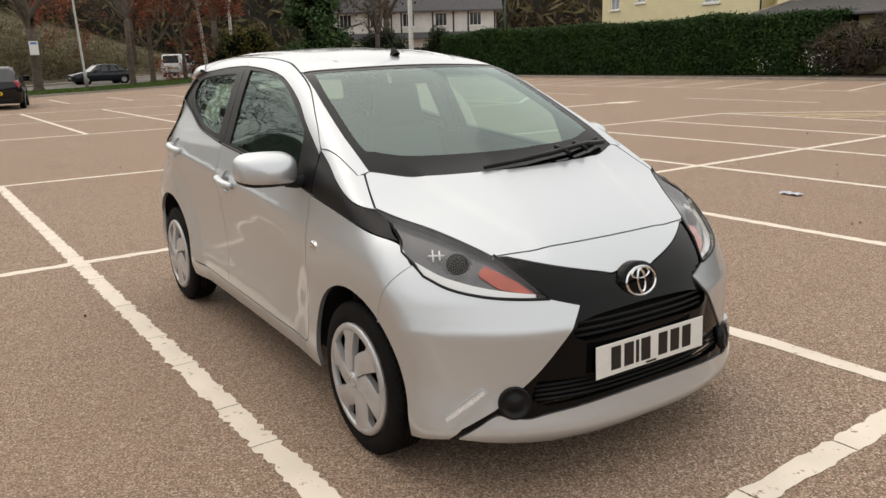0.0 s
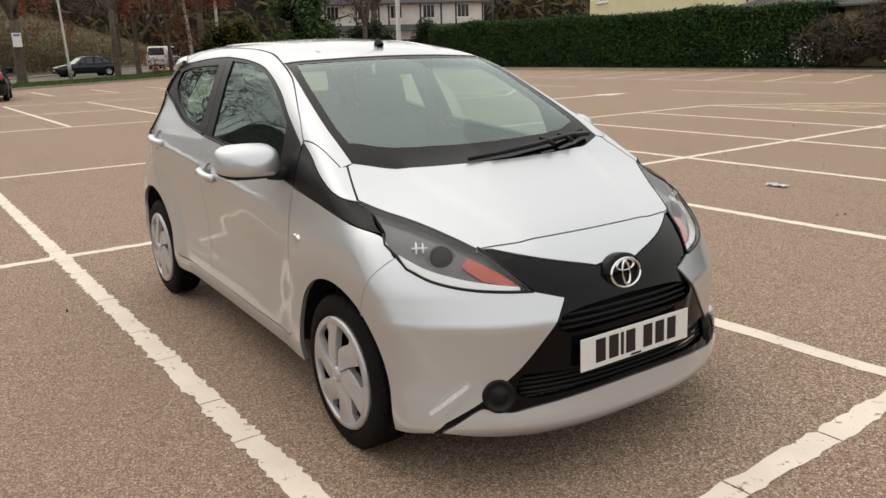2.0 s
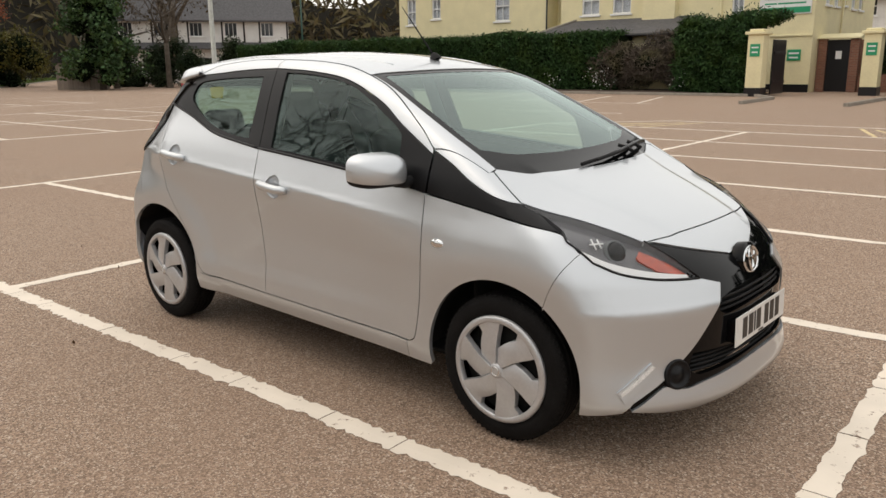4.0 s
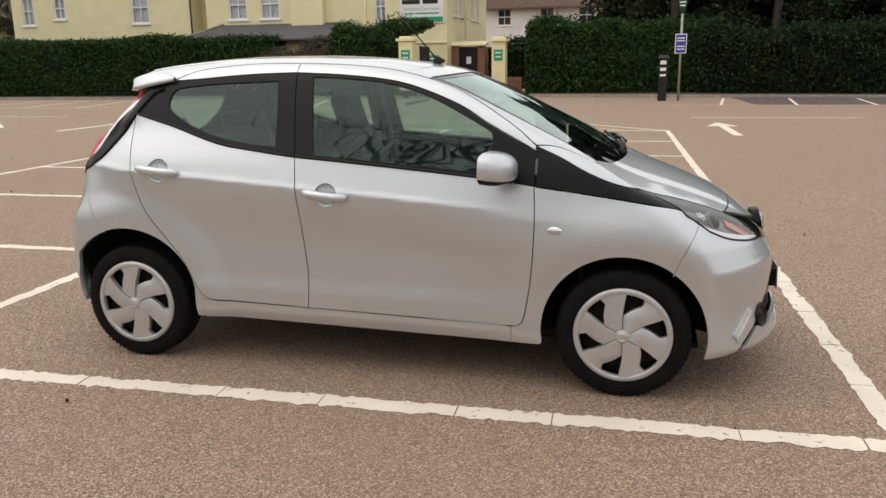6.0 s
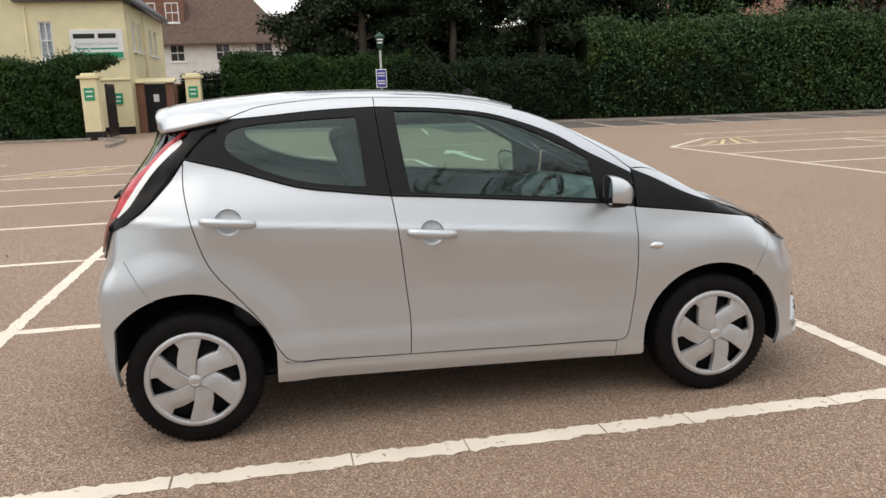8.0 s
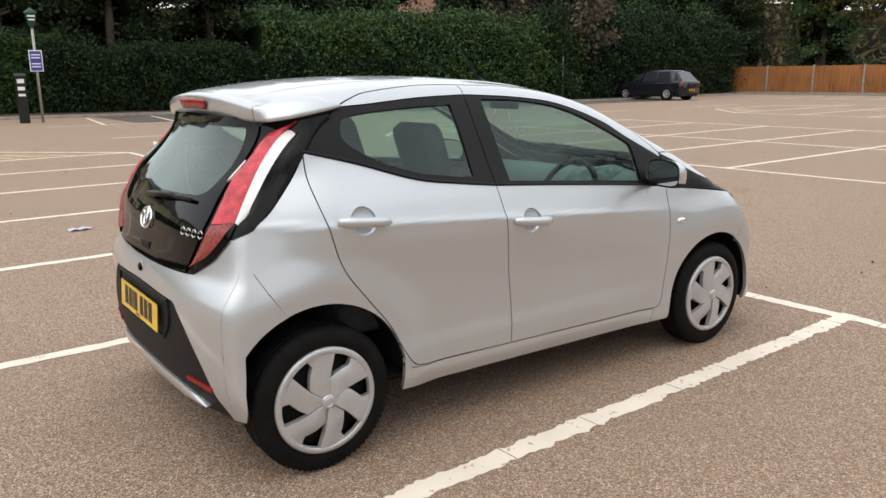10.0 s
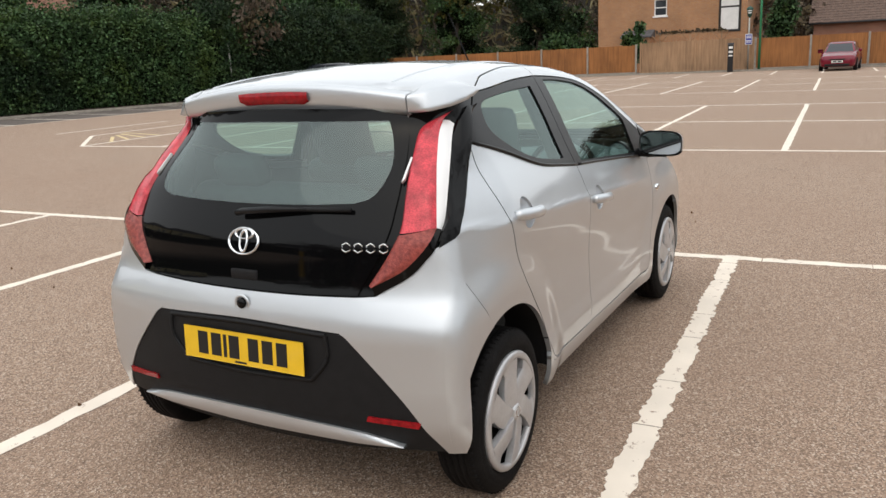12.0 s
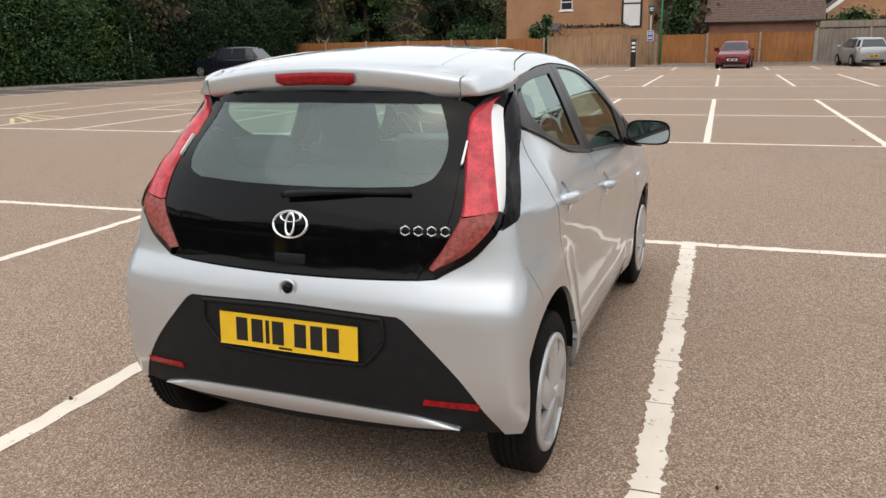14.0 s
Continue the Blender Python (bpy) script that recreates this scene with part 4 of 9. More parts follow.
# ---- wheels ----
def wheel(hub_x, sy):
    """A wheel with tyre, six-bladed cover and dark brake parts, outer face towards sy."""
    root = new("wheel")
    root.parent = car
    root["label"] = "road wheel with a six-bladed silver cover"
    root.location = (hub_x, 0, HUB_Z)
    M = Matrix.Translation((0, sy * 0.700, 0)) @ Matrix.Rotation(radians(-90 * sy), 4, "X")
    bm = bmesh.new()
    prof = [(0.185, -0.075), (0.20, -0.08), (0.247, -0.082), (0.272, -0.072), (0.283, -0.055)]
    for h in (-0.035, -0.012, 0.012, 0.035):
        prof += [(0.285, h - 0.0085), (0.279, h - 0.006), (0.279, h - 0.001), (0.285, h + 0.0015)]
    prof += [(0.283, 0.055), (0.272, 0.070), (0.260, 0.0765), (0.250, 0.079), (0.244, 0.0795), (0.240, 0.0815), (0.222, 0.079), (0.211, 0.073), (0.2, 0.066), (0.185, 0.06)]
    lathe(bm, prof, M, 72)
    for k in range(72):
        a = 2 * math.pi * k / 72
        R = M @ Matrix.Rotation(a, 4, "Z")
        box(bm, 0.273, 0.2835, -0.0035, 0.0035, 0.050, 0.066, 0, R @ Matrix.Rotation(radians(20), 4, "X"))
    tyre = part("tyre", bm, RUBBER, root, "black rubber tyre")
    bm = bmesh.new()
    lathe(bm, [(0.190, -0.07), (0.187, -0.06), (0.185, 0.035), (0.12, 0.042), (0.0005, 0.042)], M, 48)
    part("steel_rim", bm, DARK, root, "black steel rim behind the cover")
    R0 = 0.209
    bm = bmesh.new()
    lathe(bm, [(R0 - 0.003, 0.066), (R0, 0.077), (R0 * 0.985, 0.0845), (R0 * 0.95, 0.0872), (R0 * 0.888, 0.0885), (R0 * 0.875, 0.084), (R0 * 0.87, 0.066)], M, 72)
    part("cover_rim", bm, WHEEL, root, "silver plastic rim of the wheel cover")
    turn = sy
    rr_ = [0.10, 0.20, 0.30, 0.42, 0.55, 0.65, 0.73, 0.80, 0.888]
    cc_ = [8, 8, 8, 8, 24, 33, 39, 38, 36]
    dd_ = [67.8, 67.8, 67.8, 67.8, 69.5, 70.5, 71.5, 72, 72.5]
    for k in range(6):
        bm = bmesh.new()
        rows = []
        for r, c, d in zip(rr_, cc_, dd_):
            h = 0.098 - 0.012 * r**1.6
            row = []
            for f, dh in ((0.0, -0.030), (0.012, -0.009), (0.10, -0.0055), (0.5, -0.002), (0.92, 0.0015), (0.985, 0.0), (1.0, -0.024)):
                a = turn * radians(c + (d - c) * f + 60 * k - 90 + (0 if hub_x < 0 else -9))
                row.append(bm.verts.new(M @ Vector((r * R0 * math.cos(a), r * R0 * math.sin(a), h + dh))))
            rows.append(row)
        for r0, r1 in zip(rows, rows[1:]):
            for j in range(6):
                q = (r0[j], r1[j], r1[j + 1], r0[j + 1])
                bm.faces.new(q if turn > 0 else q[::-1])
        blade = part("cover_blade", bm, WHEEL, root)
        blade.data.set_sharp_from_angle(angle=radians(25))
    bm = bmesh.new()
    lathe(bm, [(0.030, 0.07), (0.028, 0.0985), (0.022, 0.102), (0.0005, 0.103)], M, 32)
    part("hub_cap", bm, WHEEL, root)
    bm = bmesh.new()
    lathe(bm, [(0.015, 0.1025), (0.0168, 0.1045), (0.0185, 0.1025)], M, 24)
    part("cap_emblem", bm, CHROME, root)
    bm = bmesh.new()
    tube(bm, [M @ Vector((0.105, 0.1, 0.03)), M @ Vector((0.11, 0.105, 0.055))], 0.006, 8)
    part("valve", bm, LIGHTTRIM, root)
    return root


for hx in (HUB_F, HUB_R):
    for sy in (-1, 1):
        wheel(hx, sy)
        bm = bmesh.new()
        prev = None
        for i in range(33):
            a = radians(2 + 174 * i / 32 if hx < 0 else -12 + 190 * i / 32)
            ca, sa = math.cos(a), math.sin(a)
            edge = onto([(hx + 0.356 * ca, 0, HUB_Z + 0.356 * sa)], "y-")[0]
            out_ = max(0.5, abs(edge[1]) - 0.012)
            row = [bm.verts.new((max(p[0], -1.474), p[1], p[2])) for p in ((hx + 0.10 * ca, sy * 0.40, HUB_Z + 0.10 * sa), (hx + 0.385 * ca, sy * 0.41, HUB_Z + min(0.385 * sa, 0.37)), (hx + 0.372 * ca, sy * min(0.66, out_), HUB_Z + 0.372 * sa), (hx + 0.357 * ca, sy * out_, HUB_Z + 0.357 * sa))]
            if prev:
                for k in range(3):
                    bm.faces.new((prev[k], prev[k + 1], row[k + 1], row[k]))
            prev = row
        part("wheel_arch_liner", bm, PLASTIC, car, "black wheel arch liner")

# underside; the flat dark plate is added to block light from below
bm = bmesh.new()
box(bm, -1.33, 1.50, -0.62, 0.62, 0.20, 0.225)
bmesh.ops.delete(bm, geom=[f for f in bm.faces if f.normal.z > 0.5], context="FACES_ONLY")
part("underbody", bm, DARK, car, smooth=False)
bm = bmesh.new()
tube(bm, [(-1.16, -0.60, 0.25), (-1.16, 0.6, 0.25)], 0.04, 8)
tube(bm, [(-1.45, 0.35, 0.24), (-0.6, 0.3, 0.22), (0.8, 0.1, 0.22)], 0.028, 8)
part("exhaust_and_axle", bm, DARK, car)


# ---- spoiler, badges, plates, wipers, mirrors ----
bm = bmesh.new()
rowsv = []
for s in np.linspace(-1, 1, 41):
    y = s * 0.485
    xe = -1.313 + 0.30 * abs(y)**2.6
    zt = 1.392 - 0.19 * y * y
    sec = [(xe + 0.085, zt + 0.006), (xe + 0.03, zt + 0.001), (xe + 0.004, zt - 0.006), (xe, zt - 0.016), (xe + 0.006, zt - 0.055), (xe + 0.016, 1.302 - 0.075 * y * y), (xe + 0.024, 1.295 - 0.07 * y * y), (xe + 0.05, 1.297 - 0.07 * y * y)]
    rowsv.append([bm.verts.new((a, y, b)) for a, b in sec])
for r0, r1 in zip(rowsv, rowsv[1:]):
    for j in range(len(r0) - 1):
        bm.faces.new((r0[j], r0[j + 1], r1[j + 1], r1[j]))
for s in (-1, 1):
    rib = tube(bmesh.new(), [tuple(onto([(x, s * (0.40 - 0.05 * (x + 1.25)), 0)], "z+")[0] - np.array([0, 0, 0.0035])) for x in np.linspace(-1.26, 0.22, 24)], 0.007, 8)
    part("roof_rib", rib, SILVER, roof, "shallow pressed rib along the roof")
spoiler = part("spoiler", bm, SILVER, car, "silver spoiler over the rear window")
for s in (-1, 1):
    bm = bmesh.new()
    rowsv = []
    y = 0.489
    xe, zt = -1.313 + 0.30 * y**2.6, 1.392 - 0.19 * y * y
    sec = [(xe + 0.085, zt + 0.006), (xe + 0.03, zt + 0.001), (xe + 0.004, zt - 0.006), (xe, zt - 0.016), (xe + 0.006, zt - 0.055), (xe + 0.016, 1.302 - 0.075 * y * y)]
    first = [np.array((a, -y, b)) for a, b in sec]
    weight = (0.0, 0.32, 0.46, 0.56, 0.82, 1.0)
    up_line = [(-1.217, -0.465), (-1.16, -0.49), (-1.10, -0.52), (-1.03, -0.55), (-0.975, -0.575)]
    up_line = [(a, b, float(onto([(a, b, 0)], "z+")[0][2]) + 0.002) for a, b in up_line]
    low_line = [tuple(first[-1]), (-1.235, -0.552, 1.288), (-1.17, -0.598, 1.300), (-1.10, -0.613, 1.314), (-1.03, -0.608, 1.327), (-0.975, -0.600, 1.338)]
    n = 22
    ups = np.array([[np.interp(t, np.linspace(0, 1, len(up_line)), [q[k] for q in up_line]) for k in range(3)] for t in np.linspace(0, 1, n)])
    lows = np.array([[np.interp(t, np.linspace(0, 1, len(low_line)), [q[k] for q in low_line]) for k in range(3)] for t in np.linspace(0, 1, n)])
    for i, f in enumerate(np.linspace(0, 1, n)):
        row = []
        for w, e in zip(weight, first):
            base = ups[0] * (1 - w) + lows[0] * w
            q = ups[i] * (1 - w) + lows[i] * w + (e - base) * (1 - f)**1.8 + np.array((0, -0.55, 0.65)) * 0.016 * math.sin(math.pi * w) * min(1, 2 * f)
            if f > 0 and q[1] > -0.585:
                q[2] = max(q[2], min(float(onto([(q[0], q[1], 0)], "z+")[0][2]) + 0.002, q[2] + 0.012))
            row.append(q)
        row.append(row[-1] + np.array((0.022, 0.022, -0.001)))
        rowsv.append([bm.verts.new((q[0], -s * q[1], q[2])) for q in row])
    for r0, r1 in zip(rowsv, rowsv[1:]):
        for j in range(6):
            q = (r0[j], r0[j + 1], r1[j + 1], r1[j])
            bm.faces.new(q if s > 0 else q[::-1])
    part("spoiler_end", bm, SILVER, spoiler, "silver end of the spoiler")
bm = bmesh.new()
lrow = []
for y in np.linspace(-0.135, 0.165, 13):
    xe = -1.313 + 0.30 * abs(y)**2.6
    e = 0.012 if y in (-0.135, 0.165) else 0.0
    zt = 1.392 - 0.19 * y * y
    lrow.append([bm.verts.new((xe - 0.004, y, zt - 0.026)), bm.verts.new((xe - 0.008, y, zt - 0.03)), bm.verts.new((xe - 0.004, y, zt - 0.064 + e)), bm.verts.new((xe + 0.008, y, zt - 0.068 + e))])
for r0, r1 in zip(lrow, lrow[1:]):
    for j in range(3):
        bm.faces.new((r0[j], r0[j + 1], r1[j + 1], r1[j]))
part("brake_light", bm, REDDARK, spoiler, "dark red high brake light")


def emblem(parent, at, tilt, size, name):
    """An oval badge of three interlocking chrome rings, on a black disc; at: place, tilt: degrees its face leans back."""
    sgn = 1 if at[0] > 0 else -1
    M = Matrix.Translation(at) @ Matrix.Rotation(radians(90 * sgn), 4, "Z") @ Matrix.Rotation(radians(90 - tilt), 4, "X")
    bm = bmesh.new()

    def ring(cx, cy, rx, ry, w):
        n = 48
        for i in range(n):
            a0, a1 = 2 * math.pi * i / n, 2 * math.pi * (i + 1) / n
            q = []
            for a in (a0, a1):
                for k, h in ((1 - w, 0.0), (1 - w / 2, 0.006), (1.0, 0.0)):
                    q.append(bm.verts.new(M @ Vector(((cx + rx * k * math.cos(a)) * size, (cy + ry * k * math.sin(a)) * size, h + 0.002))))
            bm.faces.new((q[0], q[3], q[4], q[1]))
            bm.faces.new((q[1], q[4], q[5], q[2]))
    ring(0, 0, 1.0, 0.7, 0.13)
    ring(0, 0.36, 0.62, 0.27, 0.22)
    ring(0, 0.0, 0.27, 0.63, 0.3)
    bmesh.ops.remove_doubles(bm, verts=bm.verts, dist=1e-5)
    return part(name, bm, CHROME, parent, "chrome oval badge of linked rings")


bm = bmesh.new()
fx = onto([(0, 0, 0.667)], "x+")[0][0]
lathe(bm, [(0.085, -0.03), (0.083, 0.004), (0.078, 0.008), (0.0005, 0.009)], Matrix.Translation((fx, 0, 0.667)) @ Matrix.Rotation(radians(78), 4, "Y") @ Matrix.Diagonal((0.78, 1, 1, 1)), 40)
part("badge_boss", bm, GLOSS, grille, "round black badge mount")
emblem(grille, (fx + 0.010, 0, 0.667), 12, 0.074, "badge")
rx = onto([(0, 0, 0.893)], "x-")[0][0]
emblem(hatch, (rx - 0.006, 0, 0.893), 18, 0.067, "badge")


def number_plate(parent, x, z, face, lean, material, label):
    """A registration plate with dark bars in place of its characters."""
    M = Matrix.Translation((x, 0, z)) @ Matrix.Rotation(radians(90 * face), 4, "Z") @ Matrix.Rotation(radians(90 - lean), 4, "X")
    bm = bmesh.new()
    box(bm, -0.26, 0.26, -0.0555, 0.0555, -0.004, 0.0, 0.0015, M)
    pl = part("number_plate", bm, material, parent, label, smooth=False)
    xs = [-0.172, -0.112, -0.072, -0.032, 0.052, 0.112, 0.172]
    for k, u in enumerate(xs):
        w = 0.007 if k == 2 else 0.022
        bm = bmesh.new()
        box(bm, u - w, u + w, -0.0375, 0.0415, 0.0, 0.0012, 0, M)
        part("character_bar", bm, INK, pl, smooth=False)
    bm = bmesh.new()
    box(bm, -0.03, 0.02, -0.0515, -0.0445, 0.0, 0.001, 0, M)
    part("maker_bar", bm, INK, pl, smooth=False)
    return pl


number_plate(car, 1.862, 0.447, 1, 2, PLATE_W, "white front plate with dark bars")
bm = bmesh.new()
box(bm, 1.82, 1.856, -0.24, 0.24, 0.40, 0.485, 0.006)
part("plate_carrier", bm, GLOSS, grille, smooth=False)
number_plate(car, -1.606, 0.537, -1, 4, PLATE_Y, "yellow rear plate with dark bars")

# recess round the rear plate
RECESS = outline([(-0.335, 0.62), (0.0, 0.628), (0.335, 0.62)], [(0.335, 0.62), (0.335, 0.54), (0.27, 0.462)], [(0.27, 0.462), (0.0, 0.452), (-0.27, 0.462)], [(-0.27, 0.462), (-0.335, 0.54), (-0.335, 0.62)])
bm = bmesh.new()
pr = onto([(0, a, b) for a, b in RECESS], "x-")
tube(bm, [(q[0] + 0.002, q[1], q[2]) for q in list(pr) + [pr[0]]], 0.008, 6, cap=False)
part("plate_surround", bm, PLASTIC, insert, "moulded rim round the plate")
for s in (-1, 1):
    q = onto([(0, s * a, b) for a, b in ((0.467, 0.362), (0.644, 0.358), (0.635, 0.338), (0.462, 0.345))], "x-")
    bm = bmesh.new()
    lo = [bm.verts.new((a + 0.01, b, c)) for a, b, c in q]
    hi = [bm.verts.new((a - 0.004, b, c)) for a, b, c in q]
    bm.faces.new(hi if s > 0 else hi[::-1])
    for i in range(4):
        bm.faces.new((lo[i], lo[(i + 1) % 4], hi[(i + 1) % 4], hi[i]))
    part("reflector", bm, REDDARK, insert, "dark red reflector", smooth=False)
bm = bmesh.new()
cx = onto([(0, -0.0, 0.687)], "x-")[0][0]
lathe(bm, [(0.034, 0.0), (0.03, 0.004), (0.024, 0.002), (0.022, -0.004)], Matrix.Translation((cx, 0.0, 0.687)) @ Matrix.Rotation(radians(-90), 4, "Y"), 28)
part("camera_recess", bm, SILVER, bumper, "round silver recess of the reversing camera")
bm = bmesh.new()
lathe(bm, [(0.018, -0.006), (0.017, 0.008), (0.012, 0.012), (0.0005, 0.013)], Matrix.Translation((cx, 0.0, 0.690)) @ Matrix.Rotation(radians(-90), 4, "Y"), 24)
part("camera_lens", bm, GLOSS, bumper)
bm = bmesh.new()
q = onto([(0, -0.0, 0.80)], "x-")[0]
box(bm, q[0] - 0.012, q[0] + 0.01, -0.057, 0.057, 0.765, 0.80, 0.005)
part("tailgate_handle", bm, PLASTIC, hatch)
# four small chrome outlines where the model badge sits
for k in range(4):
    yy_ = -0.398 - 0.041 * k
    q = onto([(0, yy_, 0.895)], "x-")[0]
    M = Matrix.Translation((q[0] - 0.007, yy_, 0.895)) @ Matrix.Rotation(radians(-90 + 9), 4, "Z") @ Matrix.Rotation(radians(74), 4, "X")
    bm = bmesh.new()
    pts = [M @ Vector((0.0155 * math.cos(a), 0.0150 * math.sin(a), 0)) for a in [radians(30 + 60 * i) for i in range(7)]]
    tube(bm, pts, 0.0024, 5)
    part("badge_outline", bm, CHROME, hatch, "small chrome hexagonal badge outline")


def wiper(parent, pts, arm, name="wiper"):
    bm = bmesh.new()
    tube(bm, arm, [0.011] * (len(arm) - 1) + [0.007], 8)
    a = part(name, bm, SATIN, parent, "black wiper arm")
    bm = bmesh.new()
    tube(bm, pts, 0.008, 6)
    part("wiper_blade", bm, PLASTIC, parent)
    return a


def glasspt(x, y, up=0.015):
    p = onto([(x, y, 0)], "z+")[0]
    return (p[0], p[1], p[2] + up)


wiper(screen, [glasspt(1.145, -0.17, 0.012), glasspt(1.13, 0.06), glasspt(1.085, 0.32), glasspt(1.02, 0.54)], [glasspt(1.05, 0.555, 0.02), glasspt(1.085, 0.42, 0.035), glasspt(1.105, 0.33, 0.036), glasspt(1.13, 0.18, 0.030), glasspt(1.15, -0.05, 0.02)])
for a, b in ((0.36, 1.065), (0.24, 1.085)):
    p, q = Vector(glasspt(b, a, 0.03)), Vector(glasspt(b + 0.06, a + 0.03, 0.03))
    part("wiper_bridge", tube(bmesh.new(), [p, (p + q) / 2 + Vector((0, 0, 0.006)), q], 0.009, 6), SATIN, screen, "black clip joining wiper arm and blade")


def backpt(y, z, out=0.02):
    p = onto([(0, y, z)], "x-")[0]
    return (p[0] - out, p[1], p[2])


wiper(hatch, [backpt(-0.05, 0.992), backpt(-0.2, 1.002), backpt(-0.40, 1.006)], [backpt(0.03, 0.985, 0.03), backpt(0.0, 0.992, 0.038), backpt(-0.10, 1.0, 0.034), backpt(-0.24, 1.004, 0.024)], "rear_wiper")
bm = bmesh.new()
p = glasspt(0.19, 0.0, 0.0)
lathe(bm, [(0.026, -0.004), (0.022, 0.01), (0.012, 0.03), (0.006, 0.036)], Matrix.Translation(p) @ Matrix.Rotation(radians(-25), 4, "Y") @ Matrix.Diagonal((1.5, 0.8, 1, 1)), 20)
part("aerial_foot", bm, PLASTIC, roof, "black aerial foot")
bm = bmesh.new()
tube(bm, [(p[0] - 0.012, 0, p[2] + 0.025), (p[0] - 0.22, 0, p[2] + 0.26)], [0.0045, 0.002], 6)
part("aerial", bm, PLASTIC, roof)

for sy in (-1, 1):
    bm = bmesh.new()
    # mirror housing: a rounded shell, flat behind
    prof = []
    n, k = 20, 10
    for j in range(k + 1):
        f = j / k
        s = math.sqrt(max(0.0, 1 - (f * 0.985) ** 3.0))
        row = []
        for i in range(n):
            a = 2 * math.pi * i / n
            c_, s_ = math.cos(a), math.sin(a)
            yy = 0.117 * math.copysign(abs(c_) ** 0.55, c_) * s
            zz_ = (0.072 if s_ > 0 else 0.060) * math.copysign(abs(s_) ** 0.58, s_) * s
            row.append(bm.verts.new((0.640 + 0.112 * f - 0.05 * (yy / 0.117 * -1 + 1) * 0.5, sy * (0.860 + (-yy)), 0.992 + zz_ - 0.012 * f)))
        prof.append(row)
    for r0, r1 in zip(prof, prof[1:]):
        for i in range(n):
            bm.faces.new((r0[i], r0[(i + 1) % n], r1[(i + 1) % n], r1[i]))
    bm.faces.new(prof[-1])
    bmesh.ops.recalc_face_normals(bm, faces=bm.faces)
    bmesh.ops.bisect_plane(bm, geom=list(bm.verts) + list(bm.edges) + list(bm.faces), plane_co=(0.66, 0, 0.954), plane_no=(0.12, 0, 1))
    for f in bm.faces:
        c = f.calc_center_median()
        if c.z + 0.12 * (c.x - 0.66) < 0.954:
            f.material_index = 1
    mir = part("door_mirror", bm, [SILVER, PLASTIC], car, "silver door mirror with a black lower half")
    bm = bmesh.new()
    pts = []
    for i in range(n):
        a = 2 * math.pi * i / n
        c_, s_ = math.cos(a), math.sin(a)
        yy, zz_ = 0.109 * math.copysign(abs(c_) ** 0.62, c_), (0.063 if s_ > 0 else 0.052) * math.copysign(abs(s_) ** 0.66, s_)
        pts.append(bm.verts.new((0.642 - 0.05 * (yy / 0.117 * -1 + 1) * 0.5, sy * (0.860 - yy), 0.992 + zz_)))
    bm.faces.new(pts)
    part("mirror_glass", bm, MIRROR, mir, "mirror glass", smooth=False)
    bm = bmesh.new()
    tube(bm, [(0.70, sy * 0.70, 0.945), (0.69, sy * 0.76, 0.94), (0.68, sy * 0.80, 0.945)], [0.026, 0.022, 0.02], 10)
    part("mirror_stalk", bm, PLASTIC, mir)
    # side repeater on the wing
    q = onto([(0.884, 0, 0.728)], "y-")[0]
    bm = bmesh.new()
    lathe(bm, [(0.033, -0.004), (0.031, 0.005), (0.022, 0.009), (0.0005, 0.0105)], Matrix.Translation((q[0], sy * abs(q[1]), q[2])) @ Matrix.Rotation(radians(-90 * sy), 4, "X") @ Matrix.Diagonal((1, 0.55, 1, 1)), 28)
    part("side_indicator", bm, CHROME, fenders[0 if sy < 0 else 1], "small clear oval indicator")

# ---- interior ----
for sy in (-1, 1):
    fs_ = new("front_seat")
    fs_.parent = car
    fs_["label"] = "dark grey cloth front seat"
    bm = bmesh.new()
    box(bm, -0.28, 0.25, sy * 0.37 - 0.24, sy * 0.37 + 0.24, 0.42, 0.60, 0.06)
    part("seat_cushion", bm, SEAT, fs_)
    bm = bmesh.new()
    R = Matrix.Translation((-0.26, sy * 0.37, 0.55)) @ Matrix.Rotation(radians(-18), 4, "Y")
    box(bm, -0.07, 0.07, -0.235, 0.235, 0.0, 0.50, 0.055, R)
    box(bm, -0.055, 0.055, -0.15, 0.15, 0.46, 0.74, 0.05, R)
    part("backrest", bm, SEAT, fs_)
bm = bmesh.new()
box(bm, -1.02, -0.60, -0.62, 0.62, 0.42, 0.60, 0.05)
R = Matrix.Translation((-0.98, 0, 0.55)) @ Matrix.Rotation(radians(-20), 4, "Y")
box(bm, -0.06, 0.06, -0.60, 0.60, 0.0, 0.50, 0.05, R)
part("rear_bench", bm, SEAT, car, "dark grey cloth rear bench")
for sy in (-1, 1):
    bm = bmesh.new()
    box(bm, -0.04, 0.05, sy * 0.33 - 0.12, sy * 0.33 + 0.12, 0.49, 0.62, 0.04, R)
    part("rear_headrest", bm, SEAT, car)
bm = bmesh.new()
ds = [(1.0, 0.93), (0.88, 0.945), (0.72, 0.93), (0.62, 0.86), (0.60, 0.70), (0.68, 0.5)]
prev = None
for y in np.linspace(-0.66, 0.66, 21):
    hump = 0.035 * math.exp(-((y + 0.36) / 0.16) ** 2)
    row = [bm.verts.new((a - 0.10 * (y / 0.66) ** 2 * (a > 0.8), y, b + hump * (0.65 < a < 0.95))) for a, b in ds]
    if prev:
        for j in range(len(ds) - 1):
            bm.faces.new((prev[j], prev[j + 1], row[j + 1], row[j]))
    prev = row
part("dashboard", bm, TRIM, car, "dark grey dashboard")
bm = bmesh.new()
